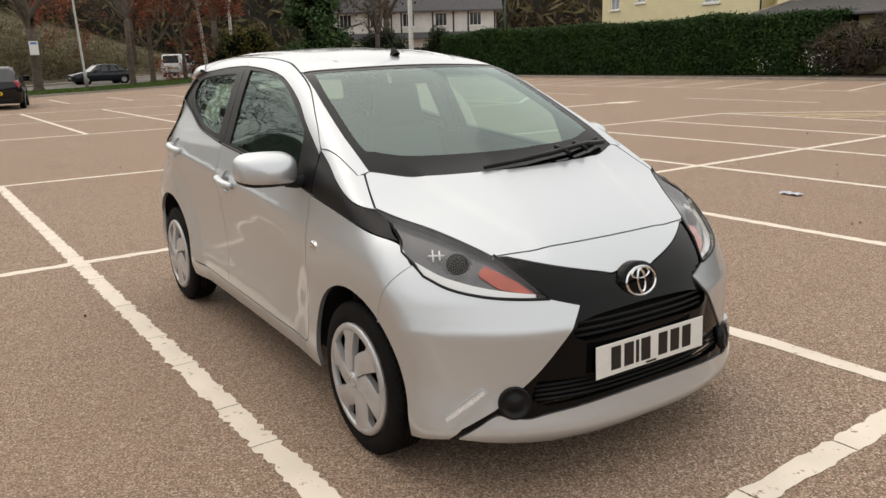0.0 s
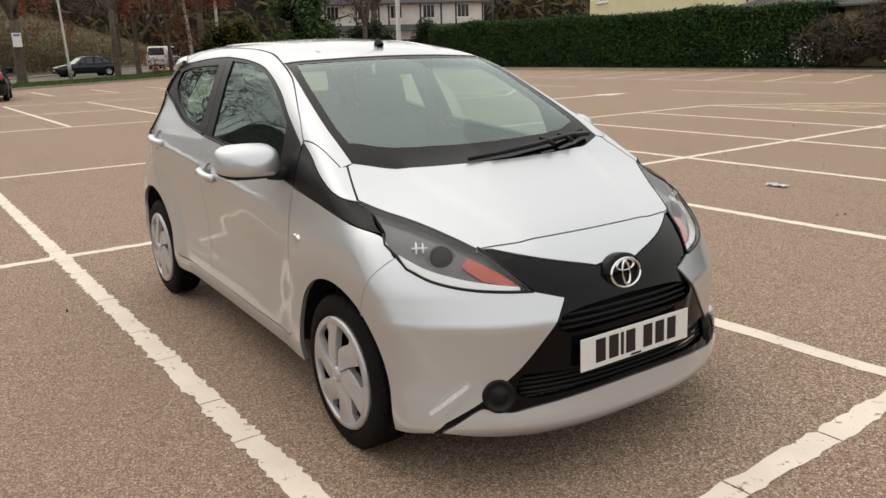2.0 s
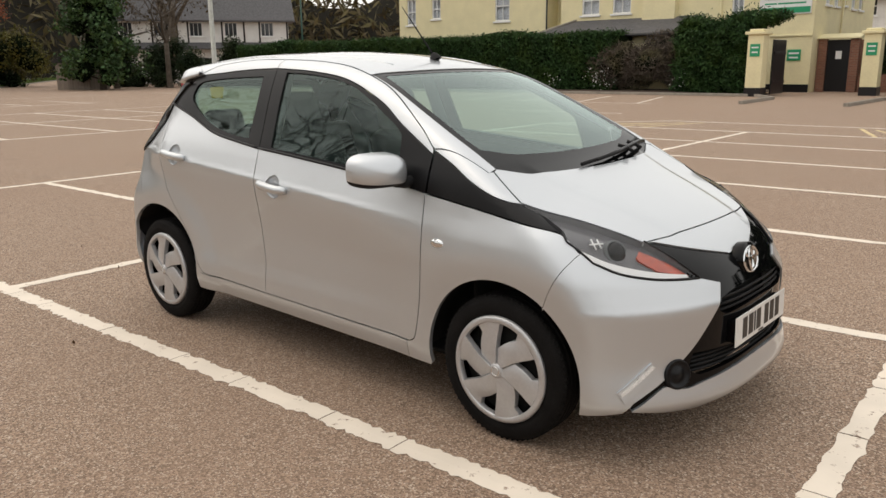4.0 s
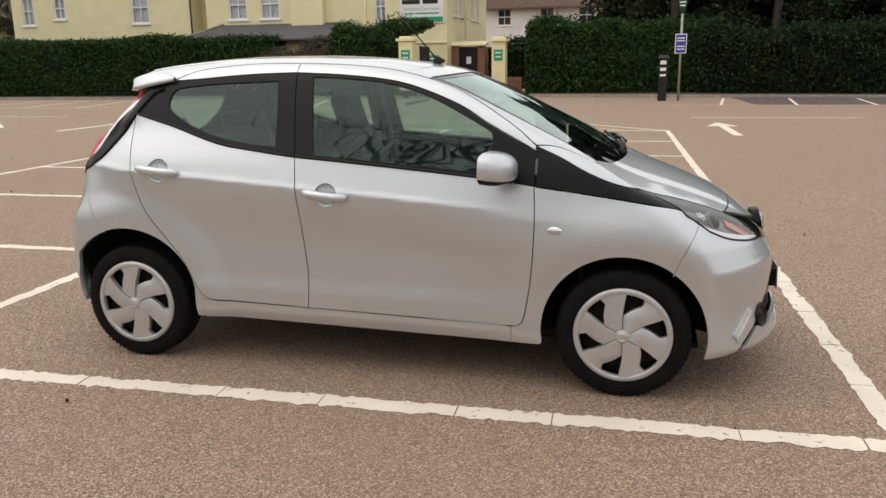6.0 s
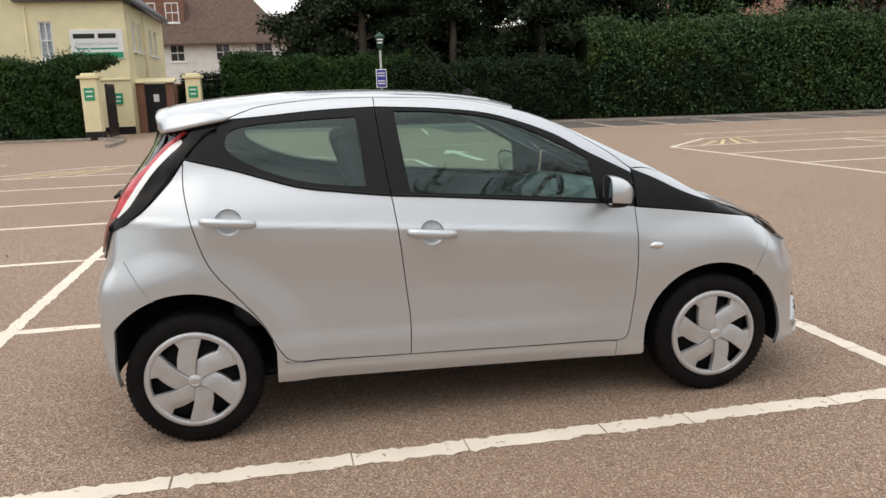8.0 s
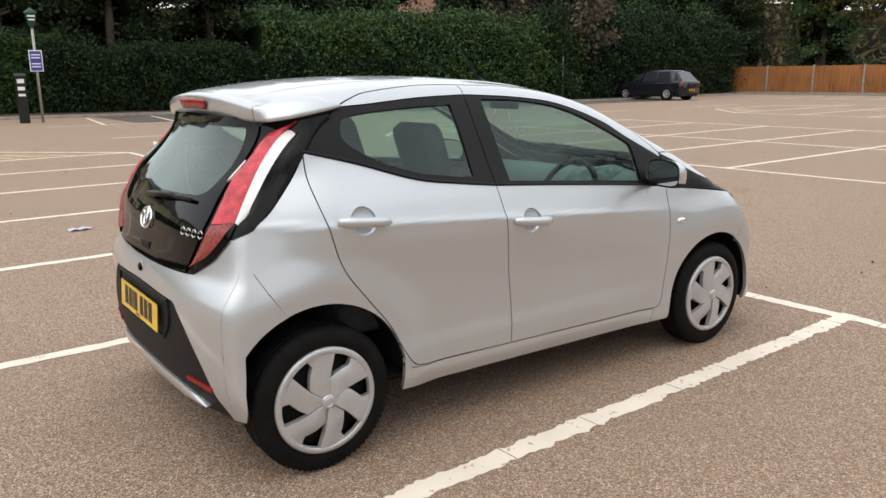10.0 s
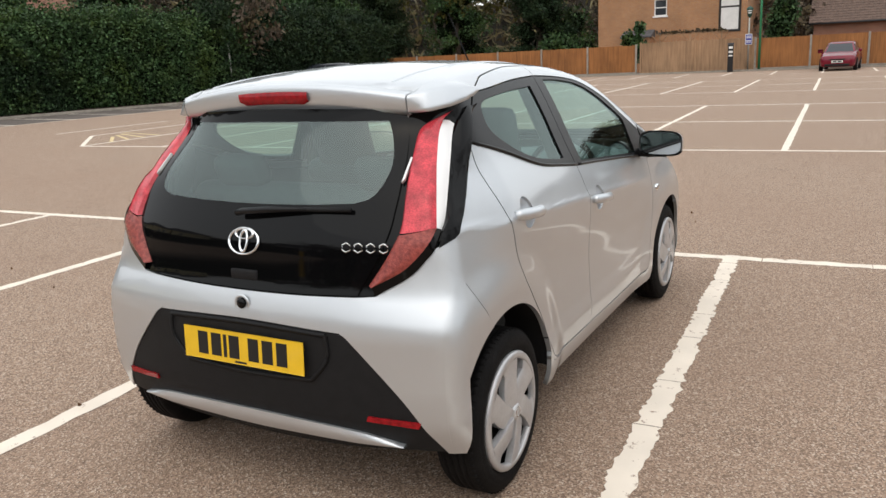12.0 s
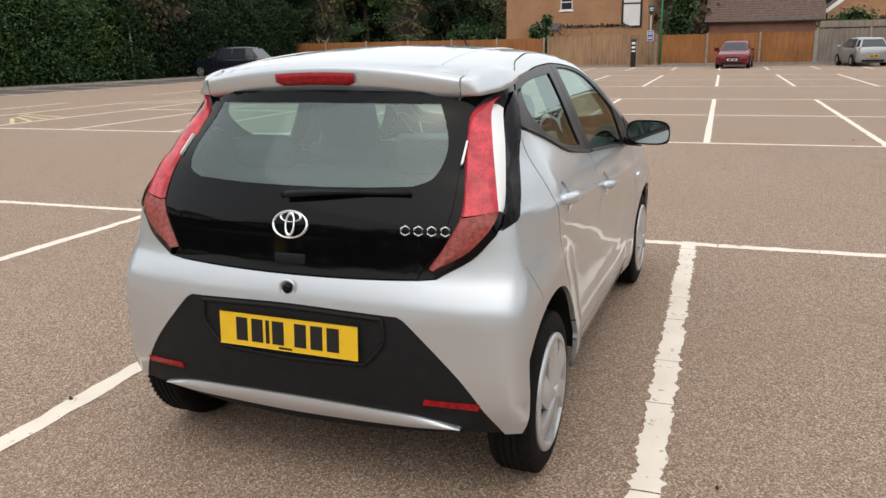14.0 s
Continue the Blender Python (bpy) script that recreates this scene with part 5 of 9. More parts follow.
M = Matrix.Translation((0.47, -0.37, 0.86)) @ Matrix.Rotation(radians(-65), 4, "Y")
ringp = [M @ Vector((0.18 * math.cos(a), 0.18 * math.sin(a), 0)) for a in np.linspace(0, 2 * math.pi, 37)]
tube(bm, ringp, 0.016, 8, cap=False)
for a in (0.1, math.pi - 0.1, -math.pi / 2):
    tube(bm, [M @ Vector((0.17 * math.sin(a), 0.17 * math.cos(a), 0)), M @ Vector((0, 0, -0.02))], 0.014, 6)
lathe(bm, [(0.06, -0.03), (0.06, 0.0), (0.0005, 0.01)], M, 20)
part("steering_wheel", bm, PLASTIC, car, "black three-spoke steering wheel")
bm = bmesh.new()
box(bm, 0.34, 0.36, -0.11, 0.11, 1.285, 1.345, 0.008)
part("rear_view_mirror", bm, PLASTIC, car)
panel("headlining", [("z+", offset_poly(roof_poly, 0.05), [])], LIGHTTRIM, car, "pale headlining", gap=0, lift=-0.05, flange=0, step=0.08)
lowr = outline(BELT_R, [(-0.31, 1.0), (-0.065, 0.983), (0.3, 0.955), (0.626, 0.928), (0.79, 0.908)], [(0.79, 0.908), (0.75, 0.33)], [(0.75, 0.33), (-0.72, 0.33)], [(-0.72, 0.33), (-1.0, 0.7), (-1.158, 1.18)])
both("door_card", [("y-", lowr, [])], TRIM, car, "grey inner door trim", gap=0.01, lift=-0.06, flange=0, step=0.08)
for s in (-1, 1):
    bm = tube(bmesh.new(), [(-0.34, s * 0.50, 1.36), (-0.31, s * 0.66, 0.98)], 0.035, 8)
    part("centre_pillar", bm, TRIM, car)
bm = bmesh.new()
box(bm, -1.38, -1.1, -0.56, 0.56, 0.84, 0.86, 0.005)
part("parcel_shelf", bm, TRIM, car)
bm = bmesh.new()
box(bm, -1.4, 1.0, -0.68, 0.68, 0.235, 0.25)
part("cabin_floor", bm, DARK, car)
bm = bmesh.new()
box(bm, 0.98, 1.0, -0.68, 0.68, 0.25, 0.9)
part("bulkhead", bm, DARK, car)


# tilt the plain form nose-down and lengthen its tail to fit the camera
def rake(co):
    """Moves a point of the body from the plain form to where the camera solve puts it."""
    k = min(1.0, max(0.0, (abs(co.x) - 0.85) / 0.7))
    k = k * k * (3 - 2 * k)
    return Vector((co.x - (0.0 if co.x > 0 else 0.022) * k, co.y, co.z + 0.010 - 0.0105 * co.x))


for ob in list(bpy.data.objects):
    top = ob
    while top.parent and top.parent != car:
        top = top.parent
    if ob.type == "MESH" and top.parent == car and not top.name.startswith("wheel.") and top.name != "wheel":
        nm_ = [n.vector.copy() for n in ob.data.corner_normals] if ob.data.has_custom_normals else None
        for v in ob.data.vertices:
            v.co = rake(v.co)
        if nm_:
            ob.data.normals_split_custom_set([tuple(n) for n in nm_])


# ---- ground and markings ----
BAY = Matrix.Translation((2.185, -0.99, 0)) @ Matrix.Rotation(radians(1.88), 4, "Z")


def bay(u, v, z=0.0):
    """From the car park's own grid (u ahead of the parked car, v to its left) to the world."""
    return BAY @ Vector((u, v, z))


bm = bmesh.new()
g = [bm.verts.new((x, y, 0)) for x, y in ((-900, -900), (900, -900), (900, 900), (-900, 900))]
bm.faces.new(g)
ground = part("ground", bm, TARMAC, None, smooth=False)
tagged(ground, "worn reddish-brown tarmac of a car park", "ground", kind="structure")


def marking(name, pts, width, material, label="worn white painted bay line", rough=0.006, z=0.0025, seed=0, step=0.05, cracks=0.0):
    """A painted line along grid points, with frayed edges and cross cracks, a few millimetres proud."""
    rng = random.Random(seed * 977 + int(pts[0][0] * 31 + pts[0][1] * 17))
    bm = bmesh.new()
    for (u0, v0), (u1, v1) in zip(pts, pts[1:]):
        L = math.hypot(u1 - u0, v1 - v0)
        n = max(2, int(L / step))
        tx, ty = (u1 - u0) / L, (v1 - v0) / L
        prev, gap_at = None, L * 2 if not cracks else rng.uniform(0.3, 0.9)
        for i in range(n + 1):
            s = L * i / n
            a = width / 2 + rng.gauss(0, rough)
            b = width / 2 + rng.gauss(0, rough)
            du, dv = u0 + tx * s, v0 + ty * s
            row = [bm.verts.new(bay(du - ty * a, dv + tx * a, z)), bm.verts.new(bay(du, dv, z + 0.001)), bm.verts.new(bay(du + ty * b, dv - tx * b, z))]
            if prev:
                bm.faces.new((prev[0], prev[1], row[1], row[0]))
                bm.faces.new((prev[1], prev[2], row[2], row[1]))
            prev = row
            if s > gap_at:
                gap_at = s + rng.uniform(0.25, 0.8)
                k = rng.uniform(0.004, 0.010)
                prev = [bm.verts.new(v.co + (BAY.to_3x3() @ Vector((tx, ty, 0))) * k) for v in row]
    bmesh.ops.recalc_face_normals(bm, faces=bm.faces)
    ob = part(name, bm, material, None, smooth=False)
    return tagged(ob, label, "road marking", "painted car park lines", kind="structure")


W, V0 = 2.40, -0.02
ROW_END = V0 + 6 * W
marking("bay_line", [(-9.5, V0), (0.13, V0)], 0.105, WHITELINE, "worn white bay line beside the parked car", rough=0.008, step=0.025, cracks=1.0)
marking("bay_line", [(0.06, -19.2), (0.06, ROW_END)], 0.10, WHITELINE, rough=0.006, step=0.04, cracks=1)
marking("bay_line", [(-4.74, -19.2), (-4.74, ROW_END)], 0.10, WHITELINE)
marking("bay_line", [(-9.5, -19.2), (-9.5, ROW_END)], 0.10, WHITELINE)
for k in range(-8, 7):
    if k:
        marking("bay_line", [(-9.5, V0 + k * W), (0.07, V0 + k * W)], 0.10, WHITELINE, step=0.08)
for u0, u1, u2 in ((6.35, 11.12, 15.9), (22.1, 26.9, 31.7), (-26.2, -21.35, -16.5)):
    for u in (u0, u1, u2):
        marking("bay_line", [(u, -19.2), (u, ROW_END)], 0.10, WHITELINE, step=0.12)
    for k in range(-8, 7):
        marking("bay_line", [(u0, V0 + k * W), (u2, V0 + k * W)], 0.10, WHITELINE, step=0.12)
    marking("bay_line", [(u0, ROW_END), (u0 + 2.2, ROW_END + 2.3), (u2 - 2.2, ROW_END + 2.3), (u2, ROW_END)], 0.10, WHITELINE, step=0.12)
marking("bay_line", [(-9.5, ROW_END), (-7.3, ROW_END + 2.3), (-2.2, ROW_END + 2.3), (0.07, ROW_END)], 0.10, WHITELINE, step=0.12)
for u0 in (-9.5, 6.35, 22.1, -26.2):
    for s in (0, 1):
        for k in range(4):
            a = 0.5 * k
            e0 = (u0 + 0.9 + a, ROW_END + 0.1) if not s else (u0 + 8.6 - a, ROW_END + 0.1)
            e1 = (u0 + 1.5 + a * 0.7 + 0.5, ROW_END + 2.05 - 0.25 * (3 - k)) if not s else (u0 + 8.0 - a * 0.7 - 0.5, ROW_END + 2.05 - 0.25 * (3 - k))
            marking("hatch_line", [e0, e1], 0.09, YELLOWLINE, "faded yellow hatching at the row's end", step=0.15)
# bays along the hedge, lane dashes and arrows
marking("bay_line", [(-42, 23.2), (-11.2, 24.3)], 0.10, WHITELINE, step=0.2)
marking("bay_line", [(0.7, 25.2), (34, 23.6)], 0.10, WHITELINE, step=0.2)
for k in range(0, 13):
    marking("bay_line", [(-11.9 - k * W, 24.28 - 0.086 * k), (-13.4 - k * W, 29.9)], 0.10, WHITELINE, step=0.2)
for k in range(0, 12):
    marking("bay_line", [(2.45 + k * W, 25.1 - 0.115 * k), (3.2 + k * W, 30.4 - 0.25 * k)], 0.10, WHITELINE, step=0.2)
for a in (-30, -22, -13.9, 0.9, 9, 17, 25):
    marking("lane_dash", [(a, 18.7), (a + 4.2, 18.7)], 0.10, WHITELINE, "worn white lane dash", step=0.15)
marking("bay_line", [(-41, -20), (-41, 20)], 0.1, WHITELINE, step=0.3)
for k in range(-6, 7):
    marking("bay_line", [(-36.7, k * W), (-31.9, k * W)], 0.10, WHITELINE, step=0.2)
marking("bay_line", [(-31.9, -16), (-31.9, 14.64)], 0.1, WHITELINE, step=0.2)
for k in range(-8, 10):
    marking("bay_line", [(38.2, k * W), (43.2, k * W)], 0.10, WHITELINE, step=0.2)
marking("bay_line", [(38.2, -20), (38.2, 22)], 0.1, WHITELINE, step=0.2)


def lane_arrow(u, v, ang):
    """A worn white direction arrow."""
    bm = bmesh.new()
    R = BAY @ Matrix.Translation((u, v, 0.003)) @ Matrix.Rotation(radians(ang), 4, "Z")
    shape = [(-1.8, -0.09), (0.6, -0.09), (0.6, -0.35), (1.8, 0.0), (0.6, 0.35), (0.6, 0.09), (-1.8, 0.09)]
    bm.faces.new([bm.verts.new(R @ Vector((a, b, 0))) for a, b in shape])
    ob = part("lane_arrow", bm, WHITELINE, None, smooth=False)
    return tagged(ob, "worn white lane arrow on the tarmac", "road marking", kind="structure")


lane_arrow(1.35, 15.1, 90)
lane_arrow(-14.1, 15.2, 90)
bm = bmesh.new()
bm.faces.new([bm.verts.new(bay(u, v, 0.0015)) for u, v in ((3.6, 25.3), (34.0, 23.9), (34.0, 27.2), (14.0, 29.4), (3.6, 31.5))])
tagged(part("dark_tarmac", bm, mat("dark_bay_tarmac", (0.105, 0.088, 0.076), 0.85, vary=0.25, scale=1.5, bump=0.5, bscale=160), None, smooth=False), "darker tarmac in the bays below the ivy", "pavement", kind="structure")


# ---- surroundings: materials ----
def leaf_mat(name, color, spread=0.5, rough=0.55, warm=0.0):
    """Foliage whose tone changes from leaf to leaf."""
    m = mat(name, color, rough, spec=0.15)
    nt = m.node_tree
    b = nt.nodes["Principled BSDF"]
    ge = nt.nodes.new("ShaderNodeNewGeometry")
    mr = nt.nodes.new("ShaderNodeMapRange")
    mr.inputs[3].default_value, mr.inputs[4].default_value = 1 - spread, 1 + spread
    nt.links.new(ge.outputs["Random Per Island"], mr.inputs[0])
    sc = nt.nodes.new("ShaderNodeVectorMath")
    sc.operation = "SCALE"
    sc.inputs[0].default_value = color
    nt.links.new(mr.outputs[0], sc.inputs["Scale"])
    tc = nt.nodes.new("ShaderNodeTexCoord")
    n = nt.nodes.new("ShaderNodeTexNoise")
    n.inputs["Scale"].default_value, n.inputs["Detail"].default_value = 0.9, 3
    nt.links.new(tc.outputs["Object"], n.inputs["Vector"])
    mx = nt.nodes.new("ShaderNodeMix")
    mx.data_type = "RGBA"
    mx.inputs[7].default_value = (color[0] * (1.5 + warm), color[1] * 1.2, color[2] * 0.7, 1)
    mq = nt.nodes.new("ShaderNodeMapRange")
    mq.inputs[1].default_value, mq.inputs[2].default_value, mq.inputs[4].default_value = 0.45, 0.7, 0.8
    nt.links.new(n.outputs["Fac"], mq.inputs[0])
    nt.links.new(mq.outputs[0], mx.inputs[0])
    nt.links.new(sc.outputs[0], mx.inputs[6])
    nt.links.new(mx.outputs[2], b.inputs["Base Color"])
    return m


def brick_mat(name, c1, c2, mortar, scale=1.0):
    """Brick courses of 225 by 75 mm."""
    m = mat(name, c1, 0.85)
    nt = m.node_tree
    b = nt.nodes["Principled BSDF"]
    tc = nt.nodes.new("ShaderNodeTexCoord")
    mp = nt.nodes.new("ShaderNodeMapping")
    mp.inputs["Rotation"].default_value = (radians(90), 0, radians(90))
    br = nt.nodes.new("ShaderNodeTexBrick")
    br.inputs["Color1"].default_value, br.inputs["Color2"].default_value, br.inputs["Mortar"].default_value = (*c1, 1), (*c2, 1), (*mortar, 1)
    br.inputs["Scale"].default_value, br.inputs["Brick Width"].default_value, br.inputs["Row Height"].default_value = scale, 0.225, 0.075
    br.inputs["Mortar Size"].default_value = 0.009
    sx = nt.nodes.new("ShaderNodeSeparateXYZ")
    cx = nt.nodes.new("ShaderNodeCombineXYZ")
    ad = nt.nodes.new("ShaderNodeMath")
    nt.links.new(tc.outputs["Object"], sx.inputs[0])
    nt.links.new(sx.outputs[0], ad.inputs[0])
    nt.links.new(sx.outputs[1], ad.inputs[1])
    nt.links.new(ad.outputs[0], cx.inputs[0])
    nt.links.new(sx.outputs[2], cx.inputs[1])
    nt.links.new(cx.outputs[0], br.inputs["Vector"])
    n = nt.nodes.new("ShaderNodeTexNoise")
    n.inputs["Scale"].default_value, n.inputs["Detail"].default_value = 0.8, 6
    nt.links.new(tc.outputs["Object"], n.inputs["Vector"])
    mr = nt.nodes.new("ShaderNodeMapRange")
    mr.inputs[3].default_value, mr.inputs[4].default_value = 0.7, 1.25
    nt.links.new(n.outputs["Fac"], mr.inputs[0])
    sc = nt.nodes.new("ShaderNodeVectorMath")
    sc.operation = "SCALE"
    nt.links.new(br.outputs["Color"], sc.inputs[0])
    nt.links.new(mr.outputs[0], sc.inputs["Scale"])
    nt.links.new(sc.outputs[0], b.inputs["Base Color"])
    return m


HEDGE_G = leaf_mat("clipped_conifer_green", (0.028, 0.062, 0.020), 0.6)
IVY_G = leaf_mat("dark_ivy_green", (0.018, 0.034, 0.016), 0.65)
LAUREL_G = leaf_mat("laurel_green", (0.042, 0.080, 0.032), 0.6, 0.4)
CONIF_G = leaf_mat("dark_conifer_green", (0.020, 0.034, 0.016), 0.6)
OLIVE_G = leaf_mat("olive_shrub_green", (0.085, 0.085, 0.025), 0.5)
RUST = leaf_mat("rust_leaves", (0.22, 0.075, 0.045), 0.5)
TWIGS = leaf_mat("brown_twigs", (0.085, 0.066, 0.050), 0.5, 0.8, -0.3)
BARETWIG = leaf_mat("grey_brown_bare_twigs", (0.105, 0.085, 0.070), 0.55, 0.85, -0.45)
BRUSH = leaf_mat("dead_brown_brush", (0.125, 0.105, 0.066), 0.5, 0.8, -0.4)
BLOSSOM = mat("white_blossom", (0.75, 0.74, 0.72), 0.6)
GRASS_M = leaf_mat("grass_blades", (0.070, 0.115, 0.030), 0.5)
BARK = mat("grey_brown_bark", (0.085, 0.068, 0.052), 0.9, vary=0.35, scale=5, bump=0.5, bscale=25)
BIRCH = mat("pale_birch_bark", (0.42, 0.39, 0.35), 0.8, vary=0.5, scale=6)
# near-black lumps inside foliage; their colour stands in for deep shade
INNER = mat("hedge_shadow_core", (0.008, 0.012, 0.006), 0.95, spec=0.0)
SOIL = mat("leaf_litter_soil", (0.075, 0.05, 0.036), 0.95, vary=0.4, scale=3, bump=0.4, bscale=30)
CONCRETE = mat("weathered_concrete", (0.30, 0.27, 0.23), 0.85, vary=0.2, scale=4, bump=0.2, bscale=60)
CREAM = mat("cream_render", (0.78, 0.70, 0.44), 0.8, vary=0.05, scale=1.5, bump=0.08, bscale=80)
WHITEWALL = mat("white_render", (0.72, 0.71, 0.69), 0.8, vary=0.08, scale=1.5)
WHITEPAINT = mat("white_gloss_paint", (0.80, 0.80, 0.79), 0.4, vary=0.03, scale=5)
SLATE = mat("dark_slate", (0.085, 0.083, 0.088), 0.7, vary=0.25, scale=6, bump=0.3, bscale=20)
ROOFTILE = mat("brown_roof_tiles", (0.115, 0.075, 0.058), 0.85, vary=0.25, scale=4, bump=0.5, bscale=18)
REDTILE = mat("red_brown_hung_tiles", (0.20, 0.10, 0.07), 0.85, vary=0.25, scale=4, bump=0.5, bscale=18)
BRICK_O = brick_mat("orange_stock_brick", (0.42, 0.20, 0.085), (0.34, 0.155, 0.07), (0.36, 0.27, 0.19))
BRICK_R = brick_mat("red_brown_brick", (0.26, 0.105, 0.065), (0.20, 0.08, 0.05), (0.24, 0.18, 0.14))
TIMBER = mat("black_timber", (0.02, 0.017, 0.015), 0.7)
GREENPAINT = mat("green_sign_paint", (0.03, 0.20, 0.09), 0.4)
DARKGREEN = mat("dark_green_paint", (0.02, 0.07, 0.05), 0.45, vary=0.1, scale=8)
GREYSTEEL = mat("galvanised_steel", (0.36, 0.36, 0.33), 0.5, metal=0.4, vary=0.12, scale=6)
BLUESIGN = mat("blue_sign_face", (0.05, 0.055, 0.30), 0.4)
BLACKPAINT = mat("black_gloss_paint", (0.012, 0.012, 0.014), 0.3)
NETCURTAIN = mat("net_curtain", (0.66, 0.65, 0.70), 0.9, vary=0.2, scale=12)
WINDARK = mat("dark_window_glass", (0.03, 0.034, 0.04), 0.05, coat=0.3)


def fence_wood(name, color):
    m = mat(name, color, 0.8)
    nt = m.node_tree
    b = nt.nodes["Principled BSDF"]
    tc = nt.nodes.new("ShaderNodeTexCoord")
    mp = nt.nodes.new("ShaderNodeMapping")
    mp.inputs["Scale"].default_value = (9, 9, 0.8)
    n = nt.nodes.new("ShaderNodeTexNoise")
    n.inputs["Scale"].default_value, n.inputs["Detail"].default_value = 1.0, 6
    nt.links.new(tc.outputs["Object"], mp.inputs[0])
    nt.links.new(mp.outputs[0], n.inputs["Vector"])
    n2 = nt.nodes.new("ShaderNodeTexNoise")
    n2.inputs["Scale"].default_value, n2.inputs["Detail"].default_value = 0.6, 4
    nt.links.new(tc.outputs["Object"], n2.inputs["Vector"])
    ad = nt.nodes.new("ShaderNodeMath")
    nt.links.new(n.outputs["Fac"], ad.inputs[0])
    nt.links.new(n2.outputs["Fac"], ad.inputs[1])
    mr = nt.nodes.new("ShaderNodeMapRange")
    mr.inputs[1].default_value, mr.inputs[2].default_value = 0.6, 1.4
    mr.inputs[3].default_value, mr.inputs[4].default_value = 0.55, 1.4
    nt.links.new(ad.outputs[0], mr.inputs[0])
    sc = nt.nodes.new("ShaderNodeVectorMath")
    sc.operation = "SCALE"
    sc.inputs[0].default_value = color
    nt.links.new(mr.outputs[0], sc.inputs["Scale"])
    nt.links.new(sc.outputs[0], b.inputs["Base Color"])
    return m


WOOD_O = fence_wood("orange_stained_fence", (0.30, 0.125, 0.040))
WOOD_P = fence_wood("pale_new_fence", (0.34, 0.21, 0.12))
WOOD_G = fence_wood("silvered_fence", (0.23, 0.19, 0.155))


# ---- foliage ----
def leaves(name, pts, size, material, parent, label="", seed=0, up=0.0, long=1.0):
    """Many small leaves, one quad each, at points with random turns."""
    rng = np.random.default_rng(seed)
    p = np.asarray(pts, float)
    n = len(p)
    a = rng.normal(size=(n, 3))
    a[:, 2] += up
    a /= np.linalg.norm(a, axis=1, keepdims=True)
    c = np.cross(a, rng.normal(size=(n, 3)))
    c /= np.linalg.norm(c, axis=1, keepdims=True)
    s = size * rng.uniform(0.6, 1.4, (n, 1))
    d = np.cross(a, c)
    v = np.stack([p - a * s * long, p + c * s * 0.55 + d * s * 0.15, p + a * s * long, p - c * s * 0.55 + d * s * 0.15], 1).reshape(-1, 3)
    me = bpy.data.meshes.new(name)
    me.vertices.add(4 * n)
    me.vertices.foreach_set("co", v.ravel())
    me.loops.add(4 * n)
    me.loops.foreach_set("vertex_index", np.arange(4 * n))
    me.polygons.add(n)
    me.polygons.foreach_set("loop_start", np.arange(0, 4 * n, 4))
    me.update()
    me.validate()
    me.materials.append(material)
    ob = new(name, me)
    ob.parent = parent
    ob["kind"] = "stuff"
    if label:
        ob["label"] = label
    return ob


def bumps(x, seed, amp):
    """A slow uneven wave for outlines of hedges."""
    r = np.random.default_rng(seed)
    out = np.zeros_like(x)
    for k in range(6):
        out += np.sin(x * r.uniform(0.3, 2.4) + r.uniform(0, 6.28)) * r.uniform(0.3, 1.0)
    return amp * out / 3


def hedge(name, p0, p1, depth, height, material, label, count, size, seed, rough=0.12, base=0.0, taper=0.0, long=1.0):
    """A hedge from p0 to p1 with its face on that line: a near-black core for the inner shade, a coat of leaves, and an
    uneven top.
    """
    ob = tagged(new(name), label, "hedge")
    p0, p1 = np.array(p0, float), np.array(p1, float)
    L = np.linalg.norm(p1 - p0)
    t = (p1 - p0) / L
    nrm = np.array([-t[1], t[0]])
    rng = np.random.default_rng(seed)
    tops = lambda s: height * (1 - taper * s / L) + bumps(s, seed, rough * 1.5)
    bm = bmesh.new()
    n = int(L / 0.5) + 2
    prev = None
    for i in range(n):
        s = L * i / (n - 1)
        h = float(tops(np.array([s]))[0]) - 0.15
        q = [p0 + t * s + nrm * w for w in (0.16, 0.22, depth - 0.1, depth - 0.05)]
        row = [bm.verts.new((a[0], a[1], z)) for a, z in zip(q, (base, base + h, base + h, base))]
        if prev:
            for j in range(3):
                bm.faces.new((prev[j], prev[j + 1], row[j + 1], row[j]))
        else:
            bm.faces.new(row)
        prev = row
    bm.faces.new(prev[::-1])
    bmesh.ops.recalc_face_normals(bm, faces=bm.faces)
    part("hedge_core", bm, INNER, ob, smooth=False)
    nf = int(count * height / (height + depth))
    s = rng.uniform(0, L, nf)
    z = rng.uniform(0.02, 1, nf) ** 0.9 * tops(s)
    off = 0.10 + rng.normal(0, rough, nf) + bumps(s * 2 + z * 3, seed + 5, rough * 0.8)
    face = np.stack([p0[0] + t[0] * s + nrm[0] * off, p0[1] + t[1] * s + nrm[1] * off, base + z], 1)
    nt_ = count - nf
    s = rng.uniform(0, L, nt_)
    w = rng.uniform(0, depth, nt_)
    z = tops(s) + np.abs(rng.normal(0, rough * 1.1, nt_)) - 0.08
    top = np.stack([p0[0] + t[0] * s + nrm[0] * w, p0[1] + t[1] * s + nrm[1] * w, base + z], 1)
    leaves("hedge_leaves", np.concatenate([face, top]), size, material, ob, seed=seed, long=long)
    return ob


def blob_points(rng, centre, radii, n, shell=0.5):
    d = rng.normal(size=(n, 3))
    d /= np.linalg.norm(d, axis=1, keepdims=True)
    r = shell + (1 - shell) * rng.uniform(0, 1, (n, 1)) ** 0.7
    return np.array(centre) + d * r * np.array(radii)


